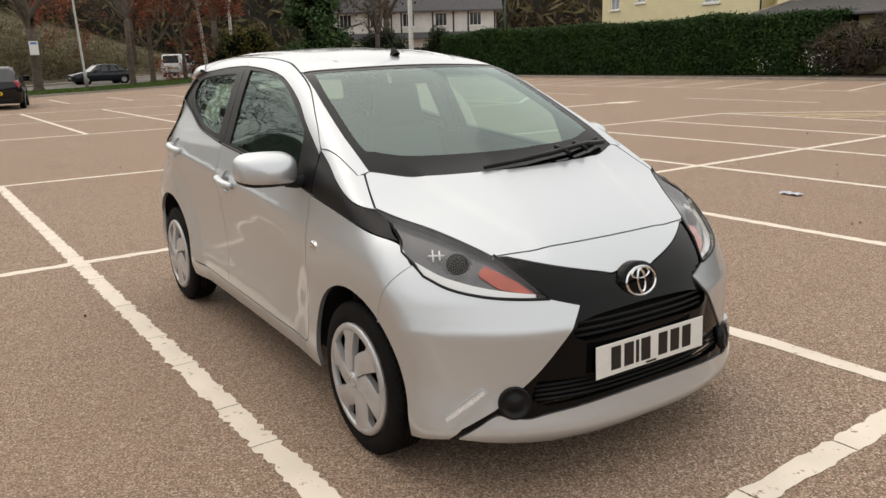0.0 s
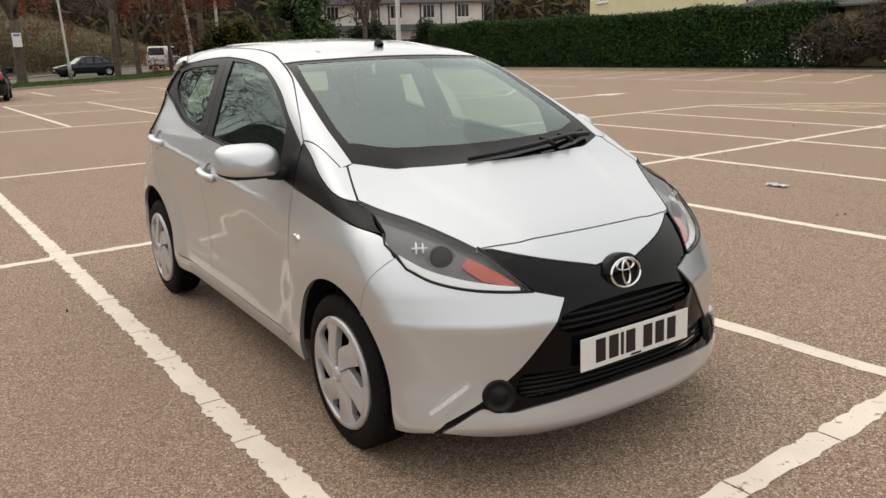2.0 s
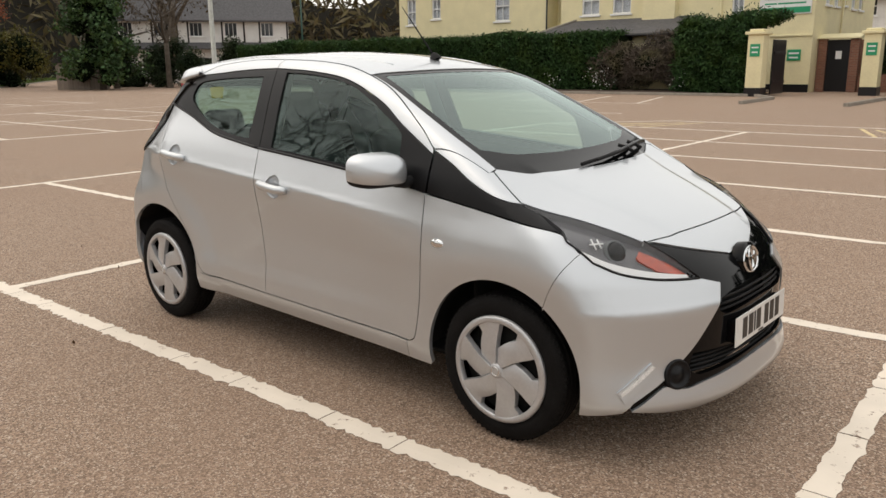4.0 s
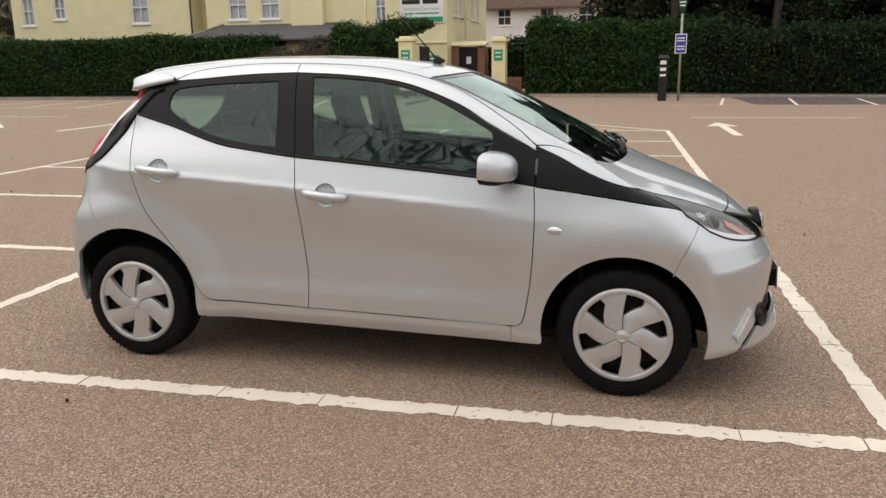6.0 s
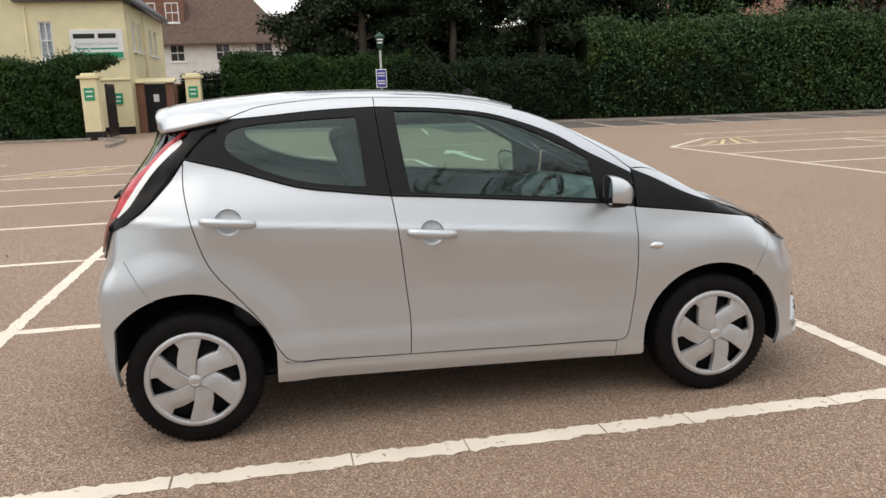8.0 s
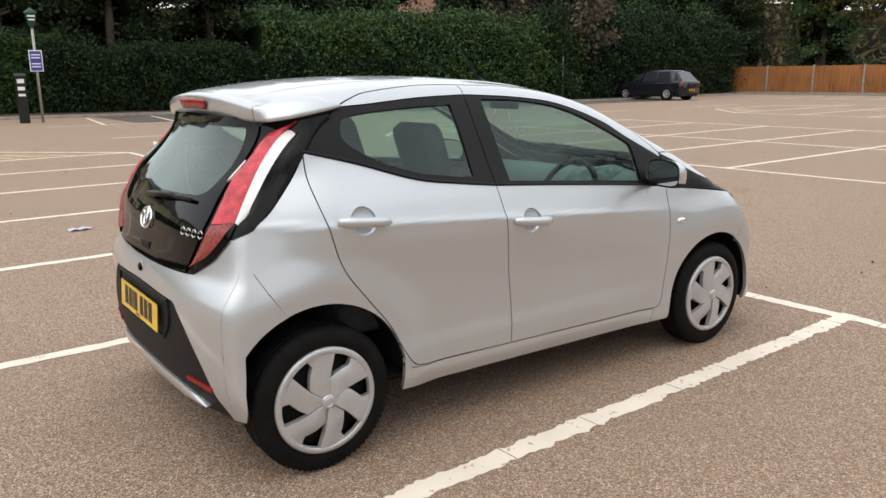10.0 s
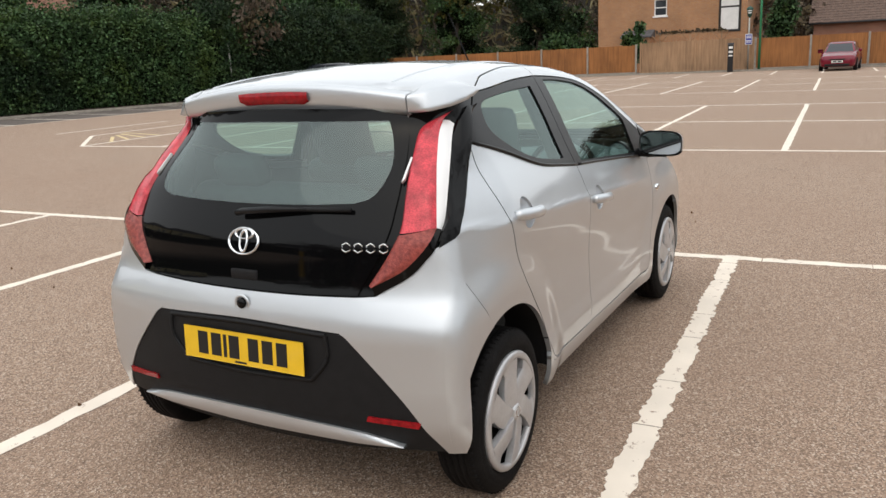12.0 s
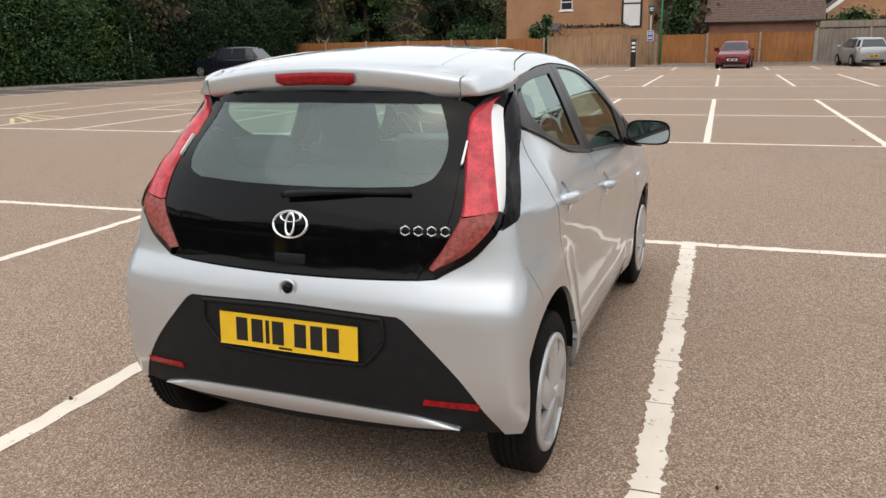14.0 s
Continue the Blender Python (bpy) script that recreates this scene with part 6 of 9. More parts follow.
def bush(name, centre, radii, material, label, count, size, seed, lumps=9, category="shrub", core=True, long=1.0):
    """A shrub of several leafy lumps round near-black cores that stand for its inner shade."""
    rng = np.random.default_rng(seed)
    ob = tagged(new(name), label, category)
    cx, cy, cz = centre
    pts = []
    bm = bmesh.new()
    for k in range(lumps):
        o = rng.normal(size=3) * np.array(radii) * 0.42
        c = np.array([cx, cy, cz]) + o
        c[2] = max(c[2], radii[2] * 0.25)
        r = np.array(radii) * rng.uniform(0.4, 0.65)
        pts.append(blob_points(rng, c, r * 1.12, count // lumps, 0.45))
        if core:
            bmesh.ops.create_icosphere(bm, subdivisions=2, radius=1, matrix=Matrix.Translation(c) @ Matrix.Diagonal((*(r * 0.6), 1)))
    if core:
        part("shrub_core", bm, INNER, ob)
    else:
        bm.free()
    p = np.concatenate(pts)
    p = p[p[:, 2] > 0.03]
    leaves("shrub_leaves", p, size, material, ob, seed=seed, long=long)
    return ob


def limb(bm, rng, p, d, length, r, depth, tips, droop=0.0, spread=0.55, sides=5, twig=0.004):
    """A bough that forks again and again; collects the ends of its twigs."""
    pts, rad = [Vector(p)], [r]
    n = 3
    q, e = Vector(p), Vector(d).normalized()
    for i in range(n):
        e = (e + Vector(rng.normal(0, 0.16, 3)) + Vector((0, 0, 0.06 - droop))).normalized()
        q = q + e * length / n
        pts.append(q.copy())
        rad.append(max(twig, r * (1 - 0.38 * (i + 1) / n)))
    tube(bm, pts, rad, sides if depth > 1 else 3, cap=False)
    tips.append(tuple(q))
    if depth <= 0:
        return
    for k in range(int(rng.integers(2, 4))):
        f = (e + Vector(rng.normal(0, spread, 3))).normalized()
        start = pts[-1] if k < 2 else pts[-2]
        limb(bm, rng, start, f, length * rng.uniform(0.62, 0.85), max(twig, rad[-1] * (0.8 if k == 0 else 0.65)), depth - 1, tips, droop, spread, sides, twig)


def bare_tree(name, x, y, height, radius, label, seed, bark=BARK, depth=5, trunk=0.3, lean=(0, 0), spread=0.5, droop=0.0, crown=None, leaf_size=0.1, leaf_n=0, z0=0.0, twig=0.010):
    """A winter tree: tapered trunk, forking limbs, fine twigs, and some leaves where it keeps them."""
    rng = np.random.default_rng(seed)
    ob = tagged(new(name), label, "tree")
    ob.location = (x, y, z0)
    bm = bmesh.new()
    th = height * trunk
    pts = [(0, 0, -0.1), (0.01, 0, 0.15), (lean[0] * 0.4, lean[1] * 0.4, th * 0.5), (lean[0], lean[1], th)]
    tube(bm, pts, [radius * 1.5, radius * 1.08, radius * 0.92, radius * 0.8], 12)
    part("trunk", bm, bark, ob)
    bm = bmesh.new()
    tips = []
    for k in range(4):
        a = 2 * math.pi * k / 4 + rng.uniform(-0.5, 0.5)
        d = (math.cos(a) * 0.55, math.sin(a) * 0.55, 1.0) if k else (0.05, 0.05, 1)
        limb(bm, rng, (lean[0], lean[1], th - 0.05), d, height * 0.26, radius * (0.62 if k else 0.7), depth, tips, droop, spread, 5, twig)
    part("branchwork", bm, bark, ob)
    if leaf_n:
        t = np.array(tips)
        p = t[rng.integers(0, len(t), leaf_n)] + rng.normal(0, 0.22, (leaf_n, 3))
        leaves("crown", p, leaf_size, crown, ob, seed=seed)
    return ob


def evergreen(name, x, y, height, width, material, label, count, size, seed, low=0.1, z0=0.0):
    """A dense evergreen: trunk, boughs and clumped sprays with gaps between them, near-black hearts painting the shade
    behind.
    """
    rng = np.random.default_rng(seed)
    ob = tagged(new(name), label, "tree")
    ob.location = (x, y, z0)
    bm = bmesh.new()
    tube(bm, [(0, 0, -0.1), (0.05, 0, height * 0.5), (0, 0.05, height * 0.95)], [width * 0.045, width * 0.03, 0.03], 8)
    part("trunk", bm, BARK, ob)
    bm = bmesh.new()
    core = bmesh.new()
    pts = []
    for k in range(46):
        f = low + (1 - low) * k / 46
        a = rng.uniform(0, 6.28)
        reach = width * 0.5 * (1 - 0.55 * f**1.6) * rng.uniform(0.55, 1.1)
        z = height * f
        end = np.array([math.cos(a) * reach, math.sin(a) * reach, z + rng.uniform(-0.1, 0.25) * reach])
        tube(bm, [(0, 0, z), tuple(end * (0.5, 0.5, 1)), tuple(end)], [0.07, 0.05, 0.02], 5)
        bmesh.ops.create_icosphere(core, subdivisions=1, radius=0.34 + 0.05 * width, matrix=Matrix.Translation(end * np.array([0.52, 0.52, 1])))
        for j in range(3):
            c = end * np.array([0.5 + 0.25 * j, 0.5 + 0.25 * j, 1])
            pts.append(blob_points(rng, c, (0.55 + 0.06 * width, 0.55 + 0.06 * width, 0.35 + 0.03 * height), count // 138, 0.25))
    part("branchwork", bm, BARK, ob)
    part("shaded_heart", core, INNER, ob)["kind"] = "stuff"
    leaves("crown", np.concatenate(pts), size, material, ob, seed=seed)
    return ob


# west of the car park: verge, road, bank
VERGE = [(-20.0, -66.0), (-30.0, -34.0), (-34.57, -9.85), (-37.16, 0.38), (-40.32, 4.6), (-44.11, 8.82), (-48.52, 12.41), (-59.82, 18.68), (-71.13, 24.83), (-91.22, 35.91), (-126.4, 55.6), (-164.08, 76.53)]


def strip(name, line, w0, w1, z, material, label, category, lift=0.0):
    """A band of ground beside a line, between two offsets to its far side."""
    bm = bmesh.new()
    prev = None
    for i, (a, b) in enumerate(line):
        c, d = line[min(i + 1, len(line) - 1)], line[max(i - 1, 0)]
        t = Vector((c[0] - d[0], c[1] - d[1])).normalized()
        nr = Vector((-t.y, t.x))
        row = [bm.verts.new((a + nr.x * w0, b + nr.y * w0, 0)), bm.verts.new((a + nr.x * w0, b + nr.y * w0, z)), bm.verts.new((a + nr.x * w1, b + nr.y * w1, z + lift))]
        if prev:
            for j in range(2):
                bm.faces.new((prev[j], row[j], row[j + 1], prev[j + 1]))
        prev = row
    bmesh.ops.recalc_face_normals(bm, faces=bm.faces)
    for f in bm.faces:
        if f.normal.z < 0 and abs(f.normal.z) > 0.5:
            f.normal_flip()
    return tagged(part(name, bm, material, None, smooth=False), label, category, kind="structure")


line_v = curve(VERGE, 6)
strip("kerb", line_v, 0.0, 0.14, 0.10, CONCRETE, "low concrete kerb along the verge", "kerb")
strip("grass_verge", line_v, 0.14, 4.6, 0.096, mat("verge_soil_grass", (0.085, 0.085, 0.035), 0.95, vary=0.4, scale=2, bump=0.5, bscale=20), "grass verge between car park and road", "grass")
strip("road", line_v, 4.6, 11.8, 0.05, mat("grey_road", (0.16, 0.145, 0.13), 0.85, vary=0.15, scale=2), "grey asphalt road behind the verge", "road")
strip("pavement", line_v, 11.8, 14.0, 0.12, mat("footpath", (0.20, 0.17, 0.14), 0.9, vary=0.2, scale=2), "footpath beyond the road", "pavement")
strip("bank", line_v, 14.0, 64.0, 0.13, mat("bank_litter", (0.120, 0.096, 0.058), 0.95, vary=0.45, scale=0.8, bump=0.5, bscale=12), "wooded bank rising behind the road", "bank", lift=16.0)
rng = np.random.default_rng(11)
gp = []
for k in range(30000):
    i = int(rng.integers(0, len(line_v) - 1))
    a, b = np.array(line_v[i]), np.array(line_v[i + 1])
    t = (b - a) / np.linalg.norm(b - a)
    q = a + (b - a) * rng.uniform() + np.array([-t[1], t[0]]) * rng.uniform(0.15, 4.6)
    gp.append((q[0], q[1], 0.11))
leaves("grass", gp, 0.07, GRASS_M, None, "rough winter grass on the verge", seed=3, up=2.0)
bpy.data.objects["grass"]["category"] = "grass"
bk = []
for k in range(95000):
    i = int(rng.integers(int(len(line_v) * 0.15), int(len(line_v) * 0.86)))
    a, b = np.array(line_v[i]), np.array(line_v[i + 1])
    t = (b - a) / np.linalg.norm(b - a)
    w = 14.5 + 43.5 * rng.uniform() ** 1.5
    q = a + (b - a) * rng.uniform() + np.array([-t[1], t[0]]) * w
    bk.append((q[0], q[1], 0.13 + (w - 14) / 50 * 16 + rng.uniform(0, 1.4)))
leaves("bank_brush", bk, 0.055, BRUSH, None, "dead brown brushwood covering the bank", seed=4, long=7.0, up=0.8)
bpy.data.objects["bank_brush"]["category"] = "undergrowth"

bare_tree("street_tree", -46.69, 3.67, 11.25, 0.26, "bare grey street tree with a notice on its trunk", 21, trunk=0.3, spread=0.5, depth=5, z0=0.09)
bm = bmesh.new()
box(bm, -46.23, -46.17, 3.43, 3.89, 2.05, 2.8, 0.004)
pb = tagged(part("notice", bm, WHITEPAINT, None, smooth=False), "pale laminated notice fixed to a tree trunk", "notice")
bm = bmesh.new()
box(bm, -46.169, -46.162, 3.50, 3.82, 2.62, 2.74, 0)
part("notice_bar", bm, mat("blue_bar", (0.1, 0.2, 0.5), 0.5), pb, smooth=False)
bare_tree("street_tree", -49.99, 9.52, 11.88, 0.19, "bare street tree wrapped in ivy on the verge", 22, trunk=0.35, depth=5, crown=IVY_G, leaf_n=900, leaf_size=0.10, z0=0.09)
bare_tree("red_leaved_tree", -59.02, 12.94, 10.62, 0.20, "street tree keeping its rusty red leaves", 23, trunk=0.22, depth=5, droop=0.05, crown=RUST, leaf_n=11000, leaf_size=0.085, z0=0.09)
bare_tree("street_tree", -60.55, 15.8, 10.0, 0.15, "slim street tree with rust leaves", 24, trunk=0.3, depth=5, droop=0.06, crown=RUST, leaf_n=9000, leaf_size=0.085, z0=0.09)
bare_tree("birch", -63.57, 18.52, 12.5, 0.15, "pale-barked birch leaning beside the road", 25, bark=BIRCH, trunk=0.45, depth=5, lean=(0.4, -0.5), droop=0.03, z0=0.09)
bare_tree("birch", -66.73, 21.87, 13.75, 0.16, "pale-barked birch by the road", 26, bark=BIRCH, trunk=0.45, depth=4, droop=0.03, z0=0.09)
for k, (x, y, h) in enumerate(((-50, 27.5, 9), (-56, 31, 10), (-53, 25.0, 8))):
    bare_tree("bare_tree", x, y, h, 0.2, "bare brown tree before the white house", 30 + k, depth=5, trunk=0.35, crown=TWIGS, leaf_n=900, leaf_size=0.12)
for k, (x, y, h) in enumerate(((-66, 2, 14), (-70, 14, 15), (-78, 24, 16), (-62, -14, 13), (-84, 8, 15), (-72, 36, 15), (-60, 34, 13), (-90, 40, 16))):
    bare_tree("bank_tree", x, y, h, 0.35, "bare woodland tree on the bank", 40 + k, depth=5, trunk=0.25, crown=TWIGS, leaf_n=2600, leaf_size=0.12, z0=1.5)
bush("yellow_shrub", (-67.36, 23.49, 1.7), (2.7, 2.5, 2.7), OLIVE_G, "yellow-green garden shrub behind the road", 5000, 0.12, 61)
evergreen("evergreen_shrub", -50.5, 22.8, 6.5, 5.5, LAUREL_G, "dense dark evergreen beside the white house", 9000, 0.14, 62)
bush("dark_shrub", (-69.0, 21.5, 1.2), (3.0, 2.0, 1.8), CONIF_G, "dark evergreen shrub behind the van", 4000, 0.15, 63)

for k, (x, y, rx, ry, rz, m) in enumerate(((-56.0, 27.4, 2.2, 1.6, 1.9, IVY_G), (-53.0, 28.8, 2.2, 1.6, 1.7, CONIF_G), (-50.2, 29.9, 2.0, 1.5, 1.6, IVY_G), (-47.6, 30.8, 1.6, 1.2, 1.5, CONIF_G))):
    bush("dark_shrub", (x, y, rz * 0.75), (rx, ry, rz), m, "dark evergreen shrub screening the white house", 9000, 0.075, 64 + k)

# north-west: the long clipped hedge
hedge("long_hedge", (-46.0, 30.6), (-16.5, 32.3), 2.0, 2.85, HEDGE_G, "long tall clipped dark green conifer hedge", 90000, 0.048, 71, rough=0.10, long=1.9)
bush("brown_shrub", (-14.9, 32.6, 1.15), (2.3, 0.9, 1.35), BARETWIG, "leafless grey-brown shrub breaking the hedge", 26000, 0.030, 72, lumps=14, long=5.0)
hedge("gate_conifer", (-13.3, 31.9), (-9.75, 31.2), 1.5, 2.9, HEDGE_G, "rough dark conifer hedge beside the gate pillar", 30000, 0.048, 73, rough=0.22, long=2.2)
sp = np.concatenate([blob_points(rng, (-10.3 + 0.5 * k, 31.6, 3.05 + 0.22 * (k % 2)), (0.75, 0.6, 0.28), 900, 0.1) for k in range(4)])
leaves("conifer_sprays", sp, 0.05, HEDGE_G, None, "loose conifer sprays reaching over the gate pillar", seed=74, long=2.4)
bpy.data.objects["conifer_sprays"]["category"] = "hedge"
bl = np.concatenate([blob_points(rng, (-17.3, 31.9, 0.7), (1.1, 0.25, 0.7), 70, 0.1), blob_points(rng, (-12.9, 31.6, 0.8), (0.7, 0.25, 0.7), 45, 0.1), blob_points(rng, (-20, 31.8, 0.6), (0.6, 0.2, 0.5), 25, 0.1)])
leaves("blossom", bl[bl[:, 2] > 0.02], 0.035, BLOSSOM, None, "scattered small white blossom at the hedge's foot", seed=9)
bpy.data.objects["blossom"]["category"] = "blossom"
hedge("gate_hedge", (-4.2, 33.4), (4.5, 33.0), 1.8, 3.1, HEDGE_G, "tall dark conifer hedge beside the gate pillar", 30000, 0.048, 75, rough=0.14, long=2.0)
# the ivy bank to the north and north-east
hedge("ivy_bank", (3.5, 32.6), (20.0, 29.6), 2.5, 2.5, IVY_G, "ivy-covered bank along the parking bays", 62000, 0.06, 76, rough=0.22)
hedge("laurel_bank", (12.5, 31.2), (30.0, 28.2), 3.0, 3.9, LAUREL_G, "unclipped laurel and ivy hedge along the bays", 70000, 0.072, 77, rough=0.35)
hedge("ivy_bank", (28.0, 28.2), (48.5, 30.5), 3.0, 4.2, IVY_G, "dense ivy-grown hedge behind parked cars", 60000, 0.08, 78, rough=0.4)
for k, (x, y, h, w, m) in enumerate(((2.5, 36, 9.5, 6.5, CONIF_G), (7.0, 35.5, 10, 6, CONIF_G), (11.5, 35, 9.5, 6, CONIF_G), (16, 36, 9, 6.0, CONIF_G), (21, 36.5, 6.5, 5, LAUREL_G), (33.5, 33.5, 9, 7, IVY_G), (38, 34, 10, 7, LAUREL_G), (43, 35, 9, 6.5, IVY_G), (48, 35.5, 8, 6, LAUREL_G), (53, 34, 7.5, 6, CONIF_G), (26.0, 33, 6.0, 5, IVY_G), (24, 40, 11, 8, CONIF_G), (36, 41, 13, 9, IVY_G), (42.5, 41, 12, 9, LAUREL_G), (49, 40, 11, 8, CONIF_G), (55.5, 37, 11, 8, IVY_G), (57, 29, 9, 7, LAUREL_G), (59, 22.5, 8.5, 6.5, IVY_G), (0.5, 40, 11, 7, CONIF_G), (5, 39.5, 12, 7, CONIF_G), (9.5, 39, 12, 7, CONIF_G), (14.5, 39.5, 12, 7, CONIF_G), (19, 40, 11, 7, CONIF_G))):
    evergreen("dark_evergreen", x, y, h, w, m, "tall dark evergreen above the ivy bank" if m is CONIF_G else "ivy-clad broadleaf evergreen behind the hedge", 17000, 0.105, 90 + k)
bare_tree("bare_tree", 30.5, 31.5, 8.5, 0.22, "bare brown bushy tree in the hedge", 120, depth=5, trunk=0.25, crown=TWIGS, leaf_n=4000, leaf_size=0.14)
for k, (x, y, h) in enumerate(((56, 30, 9), (60, 24, 10), (63, 34, 11))):
    bare_tree("garden_tree", x, y, h, 0.25, "bare garden tree beyond the fence", 130 + k, depth=5, trunk=0.3, crown=OLIVE_G, leaf_n=3500, leaf_size=0.2)
bush("garden_shrub", (57.0, 19.5, 2.0), (2.6, 2.4, 2.4), LAUREL_G, "rounded green garden shrub above the fence", 5000, 0.14, 140)
# bare trees across the car park, seen in the car's windows
for k, (x, y, h) in enumerate(((-9, -19, 16), (-3, -21, 17), (3.5, -20, 15), (10, -22, 16), (-16, -21, 17), (18, -21, 15), (-23, -17, 16), (26, -18, 15))):
    bare_tree("bare_tree", x, y, h, 0.32, "bare tree along the far side of the car park", 150 + k, depth=6, trunk=0.20, spread=0.62, twig=0.013)
for k, (x, y, h) in enumerate(((-39.5, -6.5, 13), (-38.0, -14.0, 15), (-36.0, -22.0, 14), (-33.0, -30.0, 14))):
    bare_tree("street_tree", x, y, h, 0.26, "bare spreading street tree on the verge", 170 + k, depth=6, trunk=0.2, spread=0.62, twig=0.017, z0=0.09)
hedge("far_hedge", (45, -31), (-45, -31), 2.0, 2.2, IVY_G, "dark hedge along the far side of the car park", 16000, 0.16, 160, rough=0.3)

# soil strip and kerb before the hedges
for name, pts in (("hedge_kerb", [(-46, 29.4), (-9.3, 30.4)]), ("hedge_kerb", [(-3.9, 31.6), (20, 28.4), (31, 27.0), (47.5, 28.6)])):
    bm = bmesh.new()
    for (a, b), (c, d) in zip(pts, pts[1:]):
        L = math.hypot(c - a, d - b)
        M = Matrix.Translation((a, b, 0)) @ Matrix.Rotation(math.atan2(d - b, c - a), 4, "Z")
        box(bm, 0, L, -0.07, 0.07, 0, 0.11, 0.012, M)
    tagged(part(name, bm, CONCRETE, None, smooth=False), "low weathered kerb before the hedge", "kerb", kind="structure")
    bm = bmesh.new()
    prev = None
    for a, b in pts:
        row = [bm.verts.new((a, b + 0.06, 0.07)), bm.verts.new((a, b + 4.2, 0.16))]
        if prev:
            bm.faces.new((prev[0], row[0], row[1], prev[1]))
        prev = row
    tagged(part("soil_strip", bm, SOIL, None, smooth=False), "strip of bare soil and leaf litter", "soil", kind="structure")


# ---- far woodland that closes the view ----
def far_woods():
    rng = np.random.default_rng(301)
    ob = tagged(new("far_woodland"), "grey-brown winter woodland on the skyline", "woodland", kind="stuff")
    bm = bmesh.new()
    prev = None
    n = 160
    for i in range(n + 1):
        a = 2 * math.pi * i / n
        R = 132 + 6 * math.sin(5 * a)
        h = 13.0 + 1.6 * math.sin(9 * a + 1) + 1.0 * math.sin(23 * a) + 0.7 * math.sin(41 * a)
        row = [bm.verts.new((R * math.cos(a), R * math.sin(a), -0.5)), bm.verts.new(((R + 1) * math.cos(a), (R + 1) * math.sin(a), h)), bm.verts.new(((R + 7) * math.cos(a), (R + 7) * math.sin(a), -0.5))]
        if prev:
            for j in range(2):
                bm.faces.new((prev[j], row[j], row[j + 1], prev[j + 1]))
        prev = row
    # dark added ring stands for shade between the trees and hides the horizon
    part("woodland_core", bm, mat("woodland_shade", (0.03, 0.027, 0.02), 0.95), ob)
    a = rng.uniform(0, 2 * math.pi, 26000)
    h = 13.0 + 1.6 * np.sin(9 * a + 1) + np.sin(23 * a) + 0.7 * np.sin(41 * a)
    R = 131 + 6 * np.sin(5 * a) + rng.normal(0, 1.0, len(a))
    z = rng.uniform(0, 1.18, len(a)) * h
    leaves("woodland_twigs", np.stack([R * np.cos(a), R * np.sin(a), z], 1), 0.5, BRUSH, ob, seed=302, long=2.4)


far_woods()


# ---- buildings ----
def frame_at(x0, y0, x1, y1):
    """Local frame of a facade: x along it, y going into the house, z up."""
    return Matrix.Translation((x0, y0, 0)) @ Matrix.Rotation(math.atan2(y1 - y0, x1 - x0), 4, "Z")


def pierced(bm, M, a0, a1, z0, z1, holes, thick=0.3):
    """A wall slab with openings that go through it."""
    xs = sorted({a0, a1, *[h[0] for h in holes], *[h[1] for h in holes]})
    zs = sorted({z0, z1, *[h[2] for h in holes], *[h[3] for h in holes]})

    def solid(i, j):
        if i < 0 or j < 0 or i >= len(xs) - 1 or j >= len(zs) - 1:
            return False
        cx, cz = (xs[i] + xs[i + 1]) / 2, (zs[j] + zs[j + 1]) / 2
        return not any(h[0] < cx < h[1] and h[2] < cz < h[3] for h in holes)

    memo = {}

    def v(i, j, d):
        if (i, j, d) not in memo:
            memo[i, j, d] = bm.verts.new(M @ Vector((xs[i], d * thick, zs[j])))
        return memo[i, j, d]

    for i in range(len(xs) - 1):
        for j in range(len(zs) - 1):
            if not solid(i, j):
                continue
            bm.faces.new((v(i, j, 0), v(i + 1, j, 0), v(i + 1, j + 1, 0), v(i, j + 1, 0)))
            bm.faces.new((v(i, j + 1, 1), v(i + 1, j + 1, 1), v(i + 1, j, 1), v(i, j, 1)))
            for di, dj, e in ((-1, 0, ((0, 0), (0, 1))), (1, 0, ((1, 0), (1, 1))), (0, -1, ((0, 0), (1, 0))), (0, 1, ((0, 1), (1, 1)))):
                if not solid(i + di, j + dj):
                    (p, q), (r, s) = e
                    bm.faces.new((v(i + p, j + q, 0), v(i + r, j + s, 0), v(i + r, j + s, 1), v(i + p, j + q, 1)))
    bmesh.ops.recalc_face_normals(bm, faces=bm.faces)
    return bm


